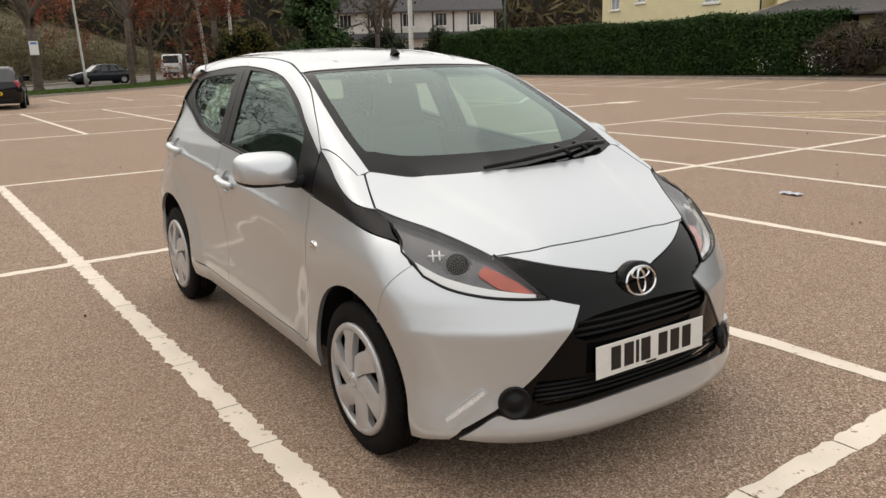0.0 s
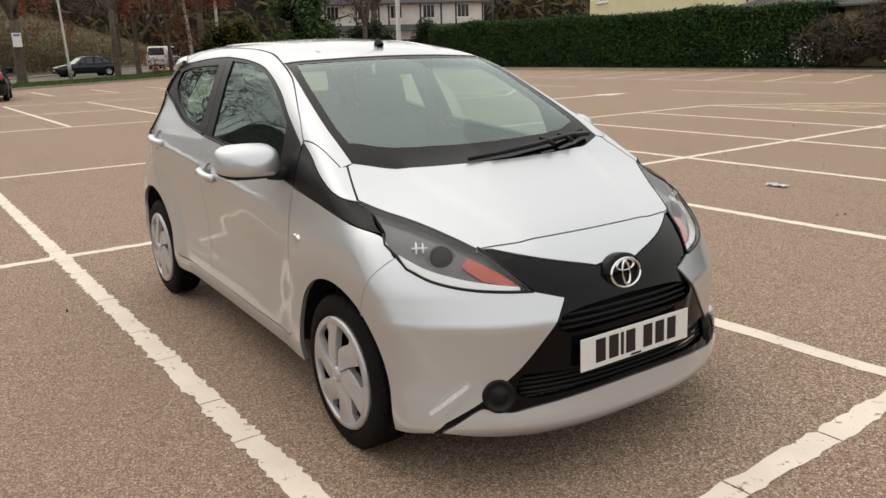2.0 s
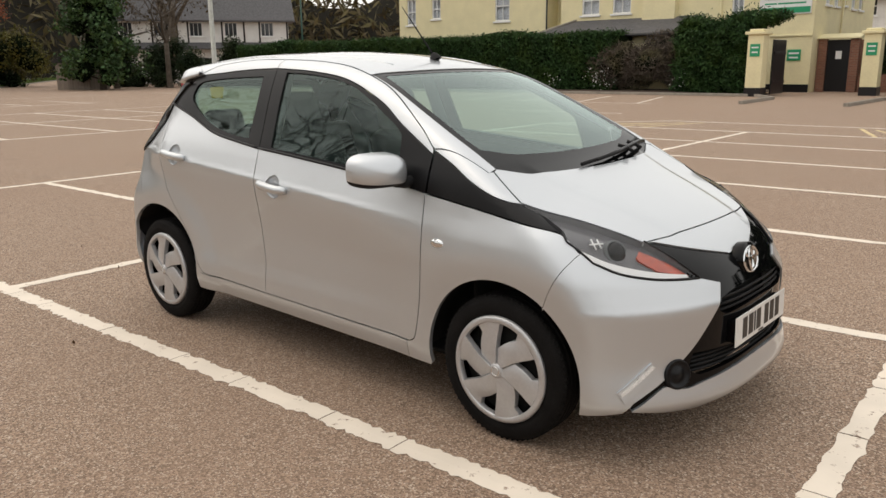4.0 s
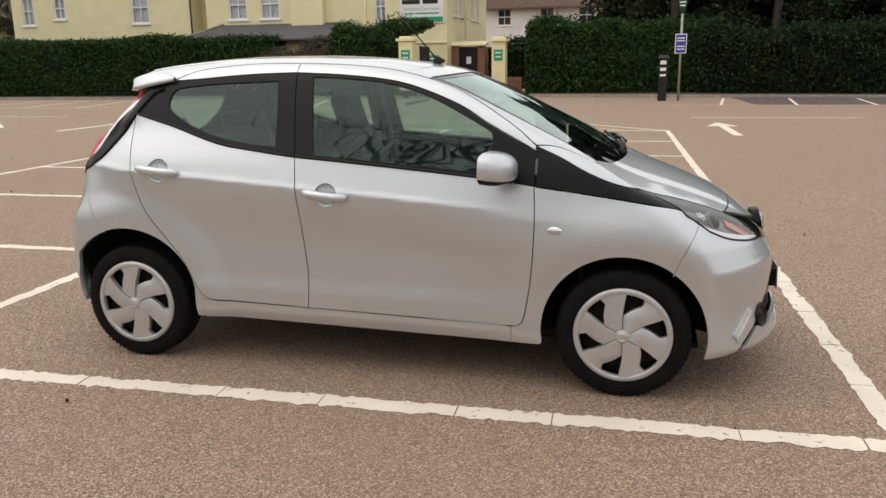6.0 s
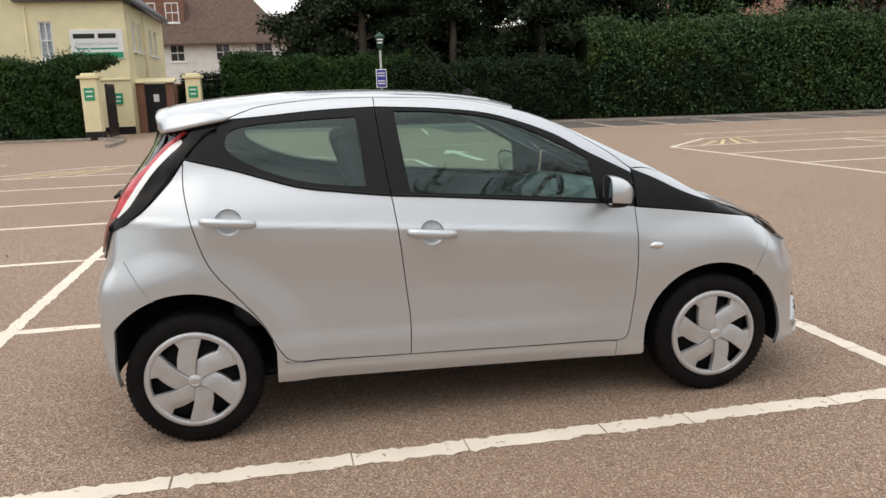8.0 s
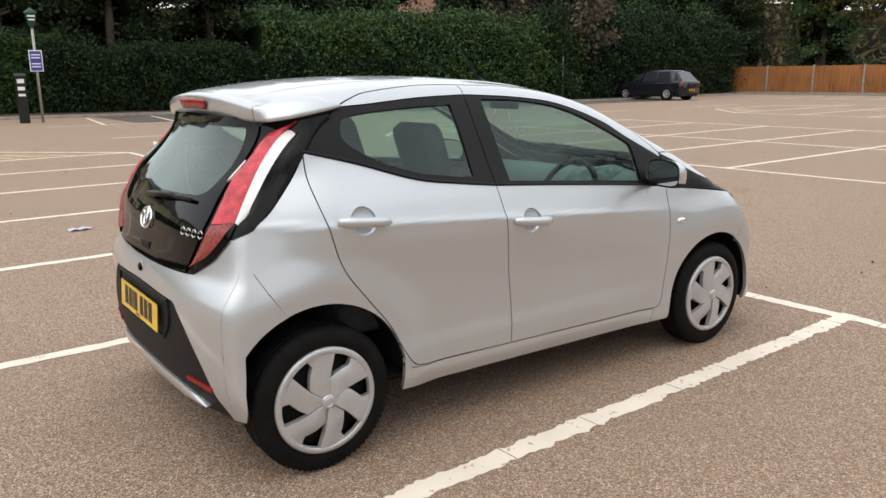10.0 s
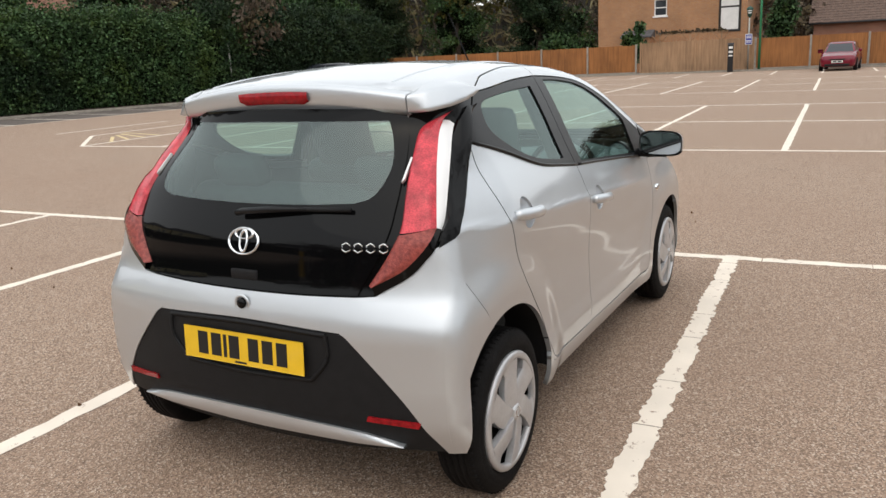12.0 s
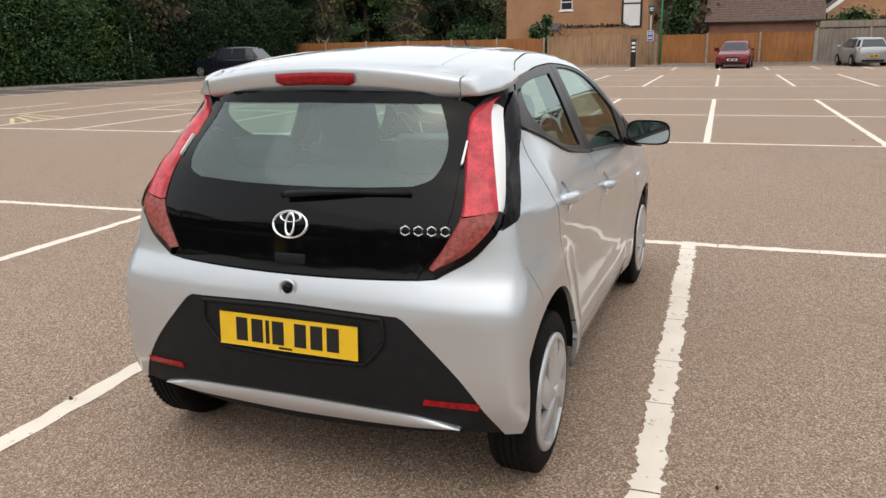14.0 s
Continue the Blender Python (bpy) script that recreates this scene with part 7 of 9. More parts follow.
def house_window(house, M, a0, a1, z0, z1, frame=None, sash=True, curtain=True, sill=True, bars=1):
    """A window set in its opening: frame, glazing bars, pane, sill and net curtain."""
    frame = frame or WHITEPAINT
    f = 0.07
    bm = pierced(bmesh.new(), M @ Matrix.Translation((0, 0.06, 0)), a0, a1, z0, z1, [(a0 + f, a1 - f, z0 + f, z1 - f)], 0.1)
    w = part("window", bm, frame, house, "white-framed window", smooth=False)
    if sash:
        bm = box(bmesh.new(), a0 + f, a1 - f, 0.07, 0.15, (z0 + z1) / 2 - 0.035, (z0 + z1) / 2 + 0.035, 0, M)
        part("meeting_rail", bm, frame, w, smooth=False)
    for k in range(bars):
        c = a0 + (a1 - a0) * (k + 1) / (bars + 1)
        bm = box(bmesh.new(), c - 0.02, c + 0.02, 0.074, 0.146, z0 + f, z1 - f, 0, M)
        part("glazing_bar", bm, frame, w, smooth=False)
    bm = bmesh.new()
    box(bm, a0 + 0.03, a1 - 0.03, 0.105, 0.115, z0 + 0.03, z1 - 0.03, 0, M)
    part("pane", bm, HOUSEGLASS if curtain else WINDARK, w, smooth=False)
    if curtain:
        bm = bmesh.new()
        n = 24
        lo = [bm.verts.new(M @ Vector((a0 + 0.03 + (a1 - a0 - 0.06) * i / n, 0.20 + 0.018 * math.sin(i * 1.9), z0 + 0.03))) for i in range(n + 1)]
        hi = [bm.verts.new(M @ Vector((a0 + 0.03 + (a1 - a0 - 0.06) * i / n, 0.20 + 0.012 * math.sin(i * 1.9), z1 - 0.05))) for i in range(n + 1)]
        for i in range(n):
            bm.faces.new((lo[i], lo[i + 1], hi[i + 1], hi[i]))
        part("net_curtain", bm, NETCURTAIN, w, "pale net curtain")
    if sill:
        bm = bmesh.new()
        box(bm, a0 - 0.09, a1 + 0.09, -0.09, 0.06, z0 - 0.10, z0 - 0.002, 0.01, M)
        part("sill", bm, frame, w, smooth=False)
    return w


def roof_gable(bm, M, a0, a1, d0, d1, z, rise, over=0.4, hip=0.0, thick=0.14):
    """A pitched roof with its ridge along a; hip pulls the ridge's ends in."""
    rise2 = rise
    a0, a1, d0, d1 = a0 - over, a1 + over, d0 - over, d1 + over
    mid = (d0 + d1) / 2
    z -= over * rise / ((d1 - d0) / 2)
    for dz in (0,):
        e = [(a0, d0, z), (a1, d0, z), (a1, d1, z), (a0, d1, z), (a0 + hip, mid, z + rise2), (a1 - hip, mid, z + rise2)]
        up = [bm.verts.new(M @ Vector((x, y, q + thick))) for x, y, q in e]
        lo = [bm.verts.new(M @ Vector((x, y, q))) for x, y, q in e[:4]]
        bm.faces.new((up[0], up[1], up[5], up[4]))
        bm.faces.new((up[2], up[3], up[4], up[5]))
        bm.faces.new((up[1], up[2], up[5]))
        bm.faces.new((up[3], up[0], up[4]))
        for i in range(4):
            bm.faces.new((lo[i], lo[(i + 1) % 4], up[(i + 1) % 4], up[i]))
        bm.faces.new(lo[::-1])
    bmesh.ops.recalc_face_normals(bm, faces=bm.faces)
    return bm


def shell(house, M, W, D, H, material, front=(), side=(), name="wall", left=()):
    """Four walls; openings in the front and in the end walls."""
    bm = pierced(bmesh.new(), M, 0, W, 0, H, list(front))
    part("front_wall", bm, material, house, smooth=False)
    R = M @ Matrix.Translation((W, 0.302, 0)) @ Matrix.Rotation(radians(90), 4, "Z")
    bm = pierced(bmesh.new(), R, 0, D - 0.302, 0, H, list(side))
    part("side_wall", bm, material, house, smooth=False)
    L = M @ Matrix.Translation((0, D, 0)) @ Matrix.Rotation(radians(-90), 4, "Z")
    bm = pierced(bmesh.new(), L, 0, D - 0.302, 0, H, list(left))
    part("side_wall", bm, material, house, smooth=False)
    bm = bmesh.new()
    box(bm, 0.302, W - 0.302, D - 0.3, D, 0, H, 0, M)
    part("back_wall", bm, material, house, smooth=False)
    bm = bmesh.new()
    box(bm, 0.32, W - 0.32, 0.32, D - 0.32, H - 0.1, H - 0.02, 0, M)
    part("upper_ceiling", bm, material, house, smooth=False)
    return R, L


def bars(name, rows, material, parent, place, h=0.004):
    """Plain bars for writing that cannot be read: (a0, a1, b0, b1) each."""
    for a0, a1, b0, b1 in rows:
        bm = prism(bmesh.new(), [(a0, b0), (a1, b0), (a1, b1), (a0, b1)], place, h)
        bmesh.ops.recalc_face_normals(bm, faces=bm.faces)
        part(name, bm, material, parent, smooth=False)


SIGNGREEN = mat("sign_green", (0.02, 0.30, 0.14), 0.4)
GREYTXT = mat("grey_lettering", (0.30, 0.33, 0.36), 0.5)


def cream_house():
    h = tagged(new("cream_house"), "large cream-rendered house with white sash windows", "house")
    h.location = (0, 0, 0)
    # west block
    M = frame_at(-34.9, 36, -23.2, 36)
    sash = [(0.7, 1.5, 4.0, 5.6), (2.9, 3.65, 4.3, 5.5), (8.0, 9.1, 3.95, 5.7)]
    low = [(2.0, 3.0, 0.9, 2.4), (7.8, 9.2, 0.9, 2.5)]
    shell(h, M, 11.7, 9, 7.0, CREAM, sash + low)
    for w in sash + low:
        house_window(h, M, *w)
    bm = roof_gable(bmesh.new(), M, 0, 11.7, 0, 9, 7.0, 3.2, 0.45, 3.5)
    part("roof", bm, SLATE, h, smooth=False)
    # recess with pipes
    bm = bmesh.new()
    box(bm, -23.2, -22.2, 37.2, 37.5, 0, 7.0, 0)
    part("recess_wall", bm, CREAM, h, smooth=False)
    for x in (-23.12, -22.4):
        bm = tube(bmesh.new(), [(x, 35.93 if x < -23 else 37.1, 0.1), (x, 35.93 if x < -23 else 37.1, 6.9)], 0.05, 10)
        part("drainpipe", bm, BLACKPAINT, h, "black iron drainpipe")
    # middle block
    M = frame_at(-22.2, 36, -13.0, 36)
    sash = [(1.35, 2.45, 4.0, 5.55), (3.25, 4.35, 4.0, 5.55)]
    shell(h, M, 9.2, 9, 7.0, CREAM, sash)
    for w in sash:
        house_window(h, M, *w)
    bm = bmesh.new()
    box(bm, -17.0, -15.2, 35.6, 36.0, 0.0, 6.99, 0.01)
    part("chimney_breast", bm, CREAM, h, "shallow projecting chimney breast", smooth=False)
    bm = roof_gable(bmesh.new(), M, 0, 9.2, 0, 9, 7.0, 3.0, 0.45, 3.5)
    part("roof", bm, SLATE, h, smooth=False)
    bm = bmesh.new()
    box(bm, -22.0, -13.2, 33.9, 35.998, 0.0, 2.75, 0.01)
    part("lean_to_wall", bm, CREAM, h, smooth=False)
    bm = bmesh.new()
    lo = [(-22.6, 33.4, 2.85), (-12.8, 33.4, 2.85), (-13.9, 35.99, 3.72), (-21.2, 35.99, 3.72), (-22.6, 35.99, 2.85), (-12.8, 35.99, 2.85)]
    a = [bm.verts.new(p) for p in lo]
    b = [bm.verts.new((p[0], p[1], p[2] - 0.1)) for p in lo]
    for f in ((0, 1, 2, 3), (0, 3, 4), (1, 5, 2)):
        bm.faces.new([a[i] for i in f])
    for i, j in ((4, 0), (0, 1), (1, 5)):
        bm.faces.new((b[i], b[j], a[j], a[i]))
    bm.faces.new((b[0], b[4], b[5], b[1]))
    bmesh.ops.recalc_face_normals(bm, faces=bm.faces)
    lt = part("lean_to_roof", bm, SLATE, h, "hipped slate lean-to roof", smooth=False)
    for p, q in ((lo[0], lo[3]), (lo[1], lo[2])):
        bm = tube(bmesh.new(), [(p[0], p[1], p[2] + 0.03), (q[0], q[1], q[2] + 0.03)], 0.07, 6)
        part("hip_ridge", bm, CONCRETE, lt)
    bm = tube(bmesh.new(), [(-22.6, 33.33, 2.76), (-12.8, 33.33, 2.76)], 0.06, 8)
    part("gutter", bm, BLACKPAINT, lt, "black gutter")
    # east wing with the name board
    M = frame_at(-13.0, 36, -8.6, 36)
    front = [(0.55, 1.15, 3.6, 5.3)]
    side = [(1.2, 2.0, 4.0, 5.4), (2.6, 3.4, 4.0, 5.4), (5.6, 6.4, 4.0, 5.4), (7.0, 7.8, 4.0, 5.4), (4.3, 4.7, 4.1, 5.0)]
    R, L = shell(h, M, 4.4, 10.5, 6.3, CREAM, front, side)
    for w in front:
        house_window(h, M, *w)
    for w in side:
        house_window(h, R, *w)
    bm = roof_gable(bmesh.new(), M @ Matrix.Translation((0, 0, 0)), 0, 4.4, 0, 10.5, 6.3, 1.8, 0.35, 2.0)
    part("roof", bm, SLATE, h, smooth=False)
    bm = tube(bmesh.new(), [(-8.2, 35.6, 6.02), (-8.2, 46.6, 6.02)], 0.06, 8)
    part("gutter", bm, BLACKPAINT, h, "black gutter")
    for x, y in ((-12.95, 35.92), (-8.52, 40.2)):
        bm = tube(bmesh.new(), [(x, y, 0.1), (x, y, 6.0)], 0.045, 8)
        part("drainpipe", bm, CREAM, h, "cream-painted drainpipe")
    # entrance porch in the corner of the wing: brick piers, dark door, sloping roof
    bm = bmesh.new()
    box(bm, -8.55, -6.8, 39.4, 39.7, 0, 2.4, 0.01)
    part("porch_back", bm, BRICK_R, h, "red brick porch wall", smooth=False)
    for x in (-8.58, -7.2):
        bm = bmesh.new()
        box(bm, x, x + 0.38, 36.9, 37.2, 0, 2.4, 0.01)
        part("porch_pier", bm, BRICK_R, h, "red brick porch pier", smooth=False)
    bm = bmesh.new()
    box(bm, -8.2, -7.2, 37.02, 37.1, 0.02, 2.36, 0.008)
    dr = part("porch_door", bm, BLACKPAINT, h, "black front door with a pinned notice", smooth=False)
    bm = bmesh.new()
    box(bm, -7.82, -7.56, 37.012, 37.02, 1.5, 1.86, 0)
    part("door_notice", bm, WHITEPAINT, dr, "white paper notice", smooth=False)
    bm = prism(bmesh.new(), [(36.75, 2.41), (36.75, 2.47), (37.6, 2.66), (37.6, 2.41)], lambda a, b, q: Vector((-8.6 + q, a, b)), 1.85)
    bmesh.ops.recalc_face_normals(bm, faces=bm.faces)
    part("porch_roof", bm, CREAM, h, "cream lean-to porch canopy", smooth=False)
    bm = bmesh.new()
    box(bm, -12.98, -8.6, 35.96, 35.998, 0, 0.36, 0.004)
    part("plinth", bm, BLACKPAINT, h, "black-painted plinth", smooth=False)
    bm = bmesh.new()
    box(bm, -12.98, -8.62, 35.93, 35.998, 2.55, 2.63, 0.01)
    part("string_course", bm, CREAM, h, "cream moulded string course", smooth=False)
    return h


cream_house()


def sign_board():
    """The name board on the wing: the name as bars, the second line lettered."""
    b = tagged(new("name_board"), "white name board with green strip on the house", "sign")
    bm = bmesh.new()
    box(bm, -11.1, -8.75, 35.93, 35.998, 3.55, 4.9, 0.01)
    board = part("board", bm, WHITEPAINT, b, smooth=False)
    bm = bmesh.new()
    box(bm, -11.06, -8.79, 35.922, 35.93, 3.6, 3.86, 0)
    part("green_strip", bm, SIGNGREEN, board, smooth=False)
    place = lambda a, c, q: Vector((a, 35.929 - q, c))
    bars("name_bar", [(-10.95, -10.0, 4.5, 4.72), (-9.85, -9.05, 4.5, 4.72)], INK, board, place)
    bars("small_bar", [(-10.85, -10.3, 4.0, 4.07), (-10.25, -9.0, 4.0, 4.07)], SIGNGREEN, board, place)
    cu = bpy.data.curves.new("lettering", "FONT")
    cu.body, cu.size, cu.extrude, cu.align_x = "Residential Care Home", 0.20, 0.002, "CENTER"
    dg = bpy.data.objects.new("tmp_text", cu)
    scene.collection.objects.link(dg)
    bpy.context.view_layer.update()
    me = bpy.data.meshes.new_from_object(dg.evaluated_get(bpy.context.evaluated_depsgraph_get()))
    bpy.data.objects.remove(dg)
    me.transform(Matrix.Translation((-9.93, 35.926, 4.2)) @ Matrix.Rotation(radians(90), 4, "X"))
    me.materials.append(GREYTXT)
    ob = new("lettering", me)
    ob.parent = board


sign_board()


def gate_pillar(x, y, hgt):
    p = tagged(new("gate_pillar"), "cream-painted gate pillar with black plinth and green plate", "pillar", "pillars at the house gate")
    p.location = (x, y, 0)
    bm = bmesh.new()
    box(bm, -0.32, 0.32, -0.32, 0.32, 0.35, hgt - 0.22, 0.012)
    part("shaft", bm, CREAM, p, smooth=False)
    bm = bmesh.new()
    box(bm, -0.34, 0.34, -0.34, 0.34, 0, 0.35, 0.012)
    part("plinth", bm, BLACKPAINT, p, smooth=False)
    bm = bmesh.new()
    box(bm, -0.42, 0.42, -0.42, 0.42, hgt - 0.22, hgt - 0.1, 0.02)
    box(bm, -0.3, 0.3, -0.3, 0.3, hgt - 0.11, hgt, 0.05)
    part("cap", bm, CREAM, p, smooth=False)
    bm = bmesh.new()
    box(bm, -0.2, 0.2, -0.345, -0.321, 1.62, 2.12, 0.004)
    pl = part("plate", bm, SIGNGREEN, p, "green enamel plate", smooth=False)
    bars("plate_bar", [(-0.14, 0.14, 1.95, 2.01), (-0.12, 0.12, 1.76, 1.82)], WHITEPAINT, pl, lambda a, c, q: Vector((a, -0.345 - q, c)))


gate_pillar(-9.15, 30.7, 2.72)
gate_pillar(-5.4, 33.3, 2.7)
bm = bmesh.new()
box(bm, -9.65, -9.05, 35.94, 35.998, 1.45, 1.95, 0.006)
gs = tagged(part("wall_plate", bm, SIGNGREEN, None, smooth=False), "green name plate on the cream house wall", "sign")
bars("plate_bar", [(-9.58, -9.12, 1.74, 1.82), (-9.55, -9.15, 1.55, 1.62)], WHITEPAINT, gs, lambda a, c, q: Vector((a, 35.94 - q, c)))
bm = bmesh.new()
box(bm, -8.72, -8.66, 31.15, 32.7, 0.08, 2.3, 0.008)
gt = tagged(part("gate", bm, BLACKPAINT, None, smooth=False), "open black timber gate leaf beside its pillar", "gate")
for z in (0.5, 1.7):
    bm = bmesh.new()
    box(bm, -8.66, -8.62, 31.2, 32.65, z, z + 0.12, 0.004)
    part("gate_rail", bm, BLACKPAINT, gt, smooth=False)
hedge("porch_hedge", (-6.7, 37.3), (-5.0, 37.3), 0.8, 1.5, IVY_G, "small dark clipped hedge over a brick wall", 2500, 0.07, 79, rough=0.06, base=0.7)
bm = bmesh.new()
box(bm, -6.78, -4.9, 37.0, 37.25, 0, 0.8, 0.01)
tagged(part("garden_wall", bm, BRICK_R, None, smooth=False), "low red brick wall beside the porch", "wall")
for pts in ([(-7.2, 24.0), (-7.5, 28.0), (-8.9, 30.2)], [(-3.9, 24.0), (-3.95, 29.0), (-3.9, 31.5)]):
    bm = bmesh.new()
    for (a, b), (c, d) in zip(pts, pts[1:]):
        M = frame_at(a, b, c, d)
        box(bm, 0, math.hypot(c - a, d - b), -0.07, 0.07, 0, 0.1, 0.012, M)
    tagged(part("drive_kerb", bm, CONCRETE, None, smooth=False), "low concrete kerb edging the drive", "kerb", kind="structure")


def tiled_house():
    h = tagged(new("tiled_house"), "white house under a steep brown tiled roof", "house")
    M = frame_at(-13.5, 60, -1.5, 60)
    wins = [(1.0, 2.0, 4.5, 5.8), (3.2, 4.3, 4.5, 5.8), (6.6, 7.7, 4.5, 5.8), (9.6, 10.9, 4.5, 5.8)]
    shell(h, M, 12, 9, 6.25, WHITEWALL, wins)
    for w in wins:
        house_window(h, M, *w, curtain=False)
    bm = roof_gable(bmesh.new(), M, 0, 12, 0, 9, 6.25, 4.9, 0.6, 4.2)
    part("roof", bm, ROOFTILE, h, "steep brown tiled roof", smooth=False)
    bm = bmesh.new()
    box(bm, -12.6, -9.2, 61.2, 64.0, 6.3, 9.4, 0.01)
    dm = part("dormer", bm, REDTILE, h, "tile-hung upper bay", smooth=False)
    D = frame_at(-12.6, 61.1, -9.2, 61.1)
    for a in (0.35, 2.05):
        house_window(h, D, a, a + 1.0, 7.5, 9.0, curtain=False)


tiled_house()
hedge("garden_hedge", (-7.6, 45.0), (0.5, 44.6), 1.2, 2.9, IVY_G, "dark garden hedge before the white tiled house", 14000, 0.07, 80, rough=0.16)


def dormer_house():
    h = tagged(new("dormer_house"), "pinkish-brown roofed house with white dormer window", "house")
    M = frame_at(25.0, 51.5, 35.0, 47.0)
    W = math.hypot(10, 4.5)
    shell(h, M, W, 9, 3.9, WHITEWALL)
    bm = roof_gable(bmesh.new(), M, 0, W, 0, 9, 3.9, 5.2, 0.5, 1.5)
    part("roof", bm, REDTILE, h, "weathered pinkish tile roof", smooth=False)
    c = (M.inverted() @ Vector((31.4, 48.6, 0))).x
    bm = bmesh.new()
    box(bm, c - 0.85, c + 0.85, 1.0, 3.6, 4.6, 6.3, 0.01, M)
    dm = part("dormer", bm, WHITEPAINT, h, "white dormer", smooth=False)
    house_window(h, M @ Matrix.Translation((0, 0.91, 0)), c - 0.7, c + 0.7, 4.95, 6.1, curtain=False, sash=False, bars=2)
    bm = roof_gable(bmesh.new(), M, c - 0.85, c + 0.85, 1.0, 3.6, 6.3, 0.5, 0.15, 0.5, 0.08)
    part("dormer_roof", bm, REDTILE, dm, smooth=False)
    bm = bmesh.new()
    box(bm, 8.2, 9.0, 3.8, 4.6, 7.0, 10.6, 0.02, M)
    part("chimney", bm, BRICK_O, h, smooth=False)


dormer_house()


def timbered_house():
    h = tagged(new("timbered_house"), "white timber-framed house with dark roof and skirt roof", "house")
    M = frame_at(-69.0, 32.4, -60.2, 46.5)
    W = math.hypot(8.8, 14.1)
    wins = [(1.2, 2.4, 4.3, 5.6), (4.2, 5.4, 4.3, 5.6), (7.4, 8.6, 4.3, 5.6), (10.6, 11.8, 4.3, 5.6), (14.0, 15.2, 4.3, 5.6), (3.0, 4.6, 0.9, 2.4), (8.0, 9.6, 0.9, 2.4), (12.6, 14.2, 0.9, 2.4)]
    shell(h, M, W, 9, 6.2, WHITEWALL, wins)
    for w in wins:
        house_window(h, M, *w, curtain=False, bars=2, sash=False)
    for k in range(9):
        a = 0.1 + k * (W - 0.3) / 8
        if any(w[0] - 0.1 < a < w[1] for w in wins[:5]):
            a = [w[0] - 0.2 for w in wins[:5] if w[0] - 0.1 < a < w[1]][0]
        bm = bmesh.new()
        box(bm, a, a + 0.16, -0.03, -0.001, 3.75, 6.0, 0, M)
        part("timber", bm, TIMBER, h, "dark timber post", smooth=False)
    bm = prism(bmesh.new(), [(-0.95, 3.1), (-0.95, 3.2), (-0.001, 3.75), (-0.001, 3.1)], lambda a, b, q: M @ Vector((q - 0.2, a, b)), W + 0.4)
    bmesh.ops.recalc_face_normals(bm, faces=bm.faces)
    part("skirt_roof", bm, SLATE, h, smooth=False)
    bm = roof_gable(bmesh.new(), M, 0, W, 0, 9, 6.2, 4.8, 0.6, 0.0)
    part("roof", bm, SLATE, h, smooth=False)


timbered_house()


def shed():
    s = tagged(new("garden_shed"), "small brown timber garden shed with pitched roof", "shed")
    M = frame_at(-54.0, 21.2, -51.6, 22.6)
    bm = bmesh.new()
    box(bm, 0, 2.6, 0, 2.2, 0, 1.9, 0.01, M)
    part("body", bm, WOOD_G, s, smooth=False)
    bm = roof_gable(bmesh.new(), M @ Matrix.Translation((2.6, 0, 0)) @ Matrix.Rotation(radians(90), 4, "Z"), 0, 2.2, 0, 2.6, 1.9, 0.8, 0.15)
    part("roof", bm, TIMBER, s, smooth=False)
    bm = bmesh.new()
    box(bm, 0.7, 1.9, -0.03, -0.001, 0.9, 1.5, 0, M)
    part("shed_window", bm, WINDARK, s, smooth=False)


shed()


def board_panel(bm, M, L, h, z0=0.0, board=0.11, seed=0):
    """A run of lapped vertical boards as one stepped sheet with a capping rail."""
    rng = np.random.default_rng(seed)
    n = max(2, int(L / board))
    rows = []
    for i in range(n):
        d = rng.uniform(-0.006, 0.006) - (0.016 if i % 2 else 0)
        t = rng.uniform(-0.015, 0.015)
        for a in (i * L / n + 0.002, (i + 1) * L / n - 0.002):
            rows.append([bm.verts.new(M @ Vector((a, d, z0))), bm.verts.new(M @ Vector((a, d, h + t)))])
    for p, q in zip(rows, rows[1:]):
        bm.faces.new((p[0], q[0], q[1], p[1]))
    ex = bmesh.ops.extrude_face_region(bm, geom=list(bm.faces))
    off = (M.to_3x3() @ Vector((0, 0.03, 0)))
    for g in ex["geom"]:
        if isinstance(g, bmesh.types.BMVert):
            g.co += off
    bmesh.ops.recalc_face_normals(bm, faces=bm.faces)
    return bm


def fence(name, label, x0, y0, x1, y1, h, material, bays, post_m, seed):
    f = tagged(new(name), label, "fence")
    L = math.hypot(x1 - x0, y1 - y0)
    M = frame_at(x0, y0, x1, y1)
    b = L / bays
    for k in range(bays):
        bm = board_panel(bmesh.new(), M @ Matrix.Translation((k * b + 0.06, 0, 0)), b - 0.12, h, 0.16, 0.105, seed + k)
        part("board_panel", bm, material, f, smooth=False)
        bm = bmesh.new()
        box(bm, k * b + 0.06, (k + 1) * b - 0.06, -0.02, 0.03, 0, 0.158, 0.005, M)
        part("gravel_board", bm, post_m if post_m is CONCRETE else material, f, smooth=False)
    for k in range(bays + 1):
        bm = bmesh.new()
        box(bm, k * b - 0.055, k * b + 0.055, -0.075, 0.045, 0, h + 0.06, 0.012, M)
        part("post", bm, post_m, f, smooth=False)


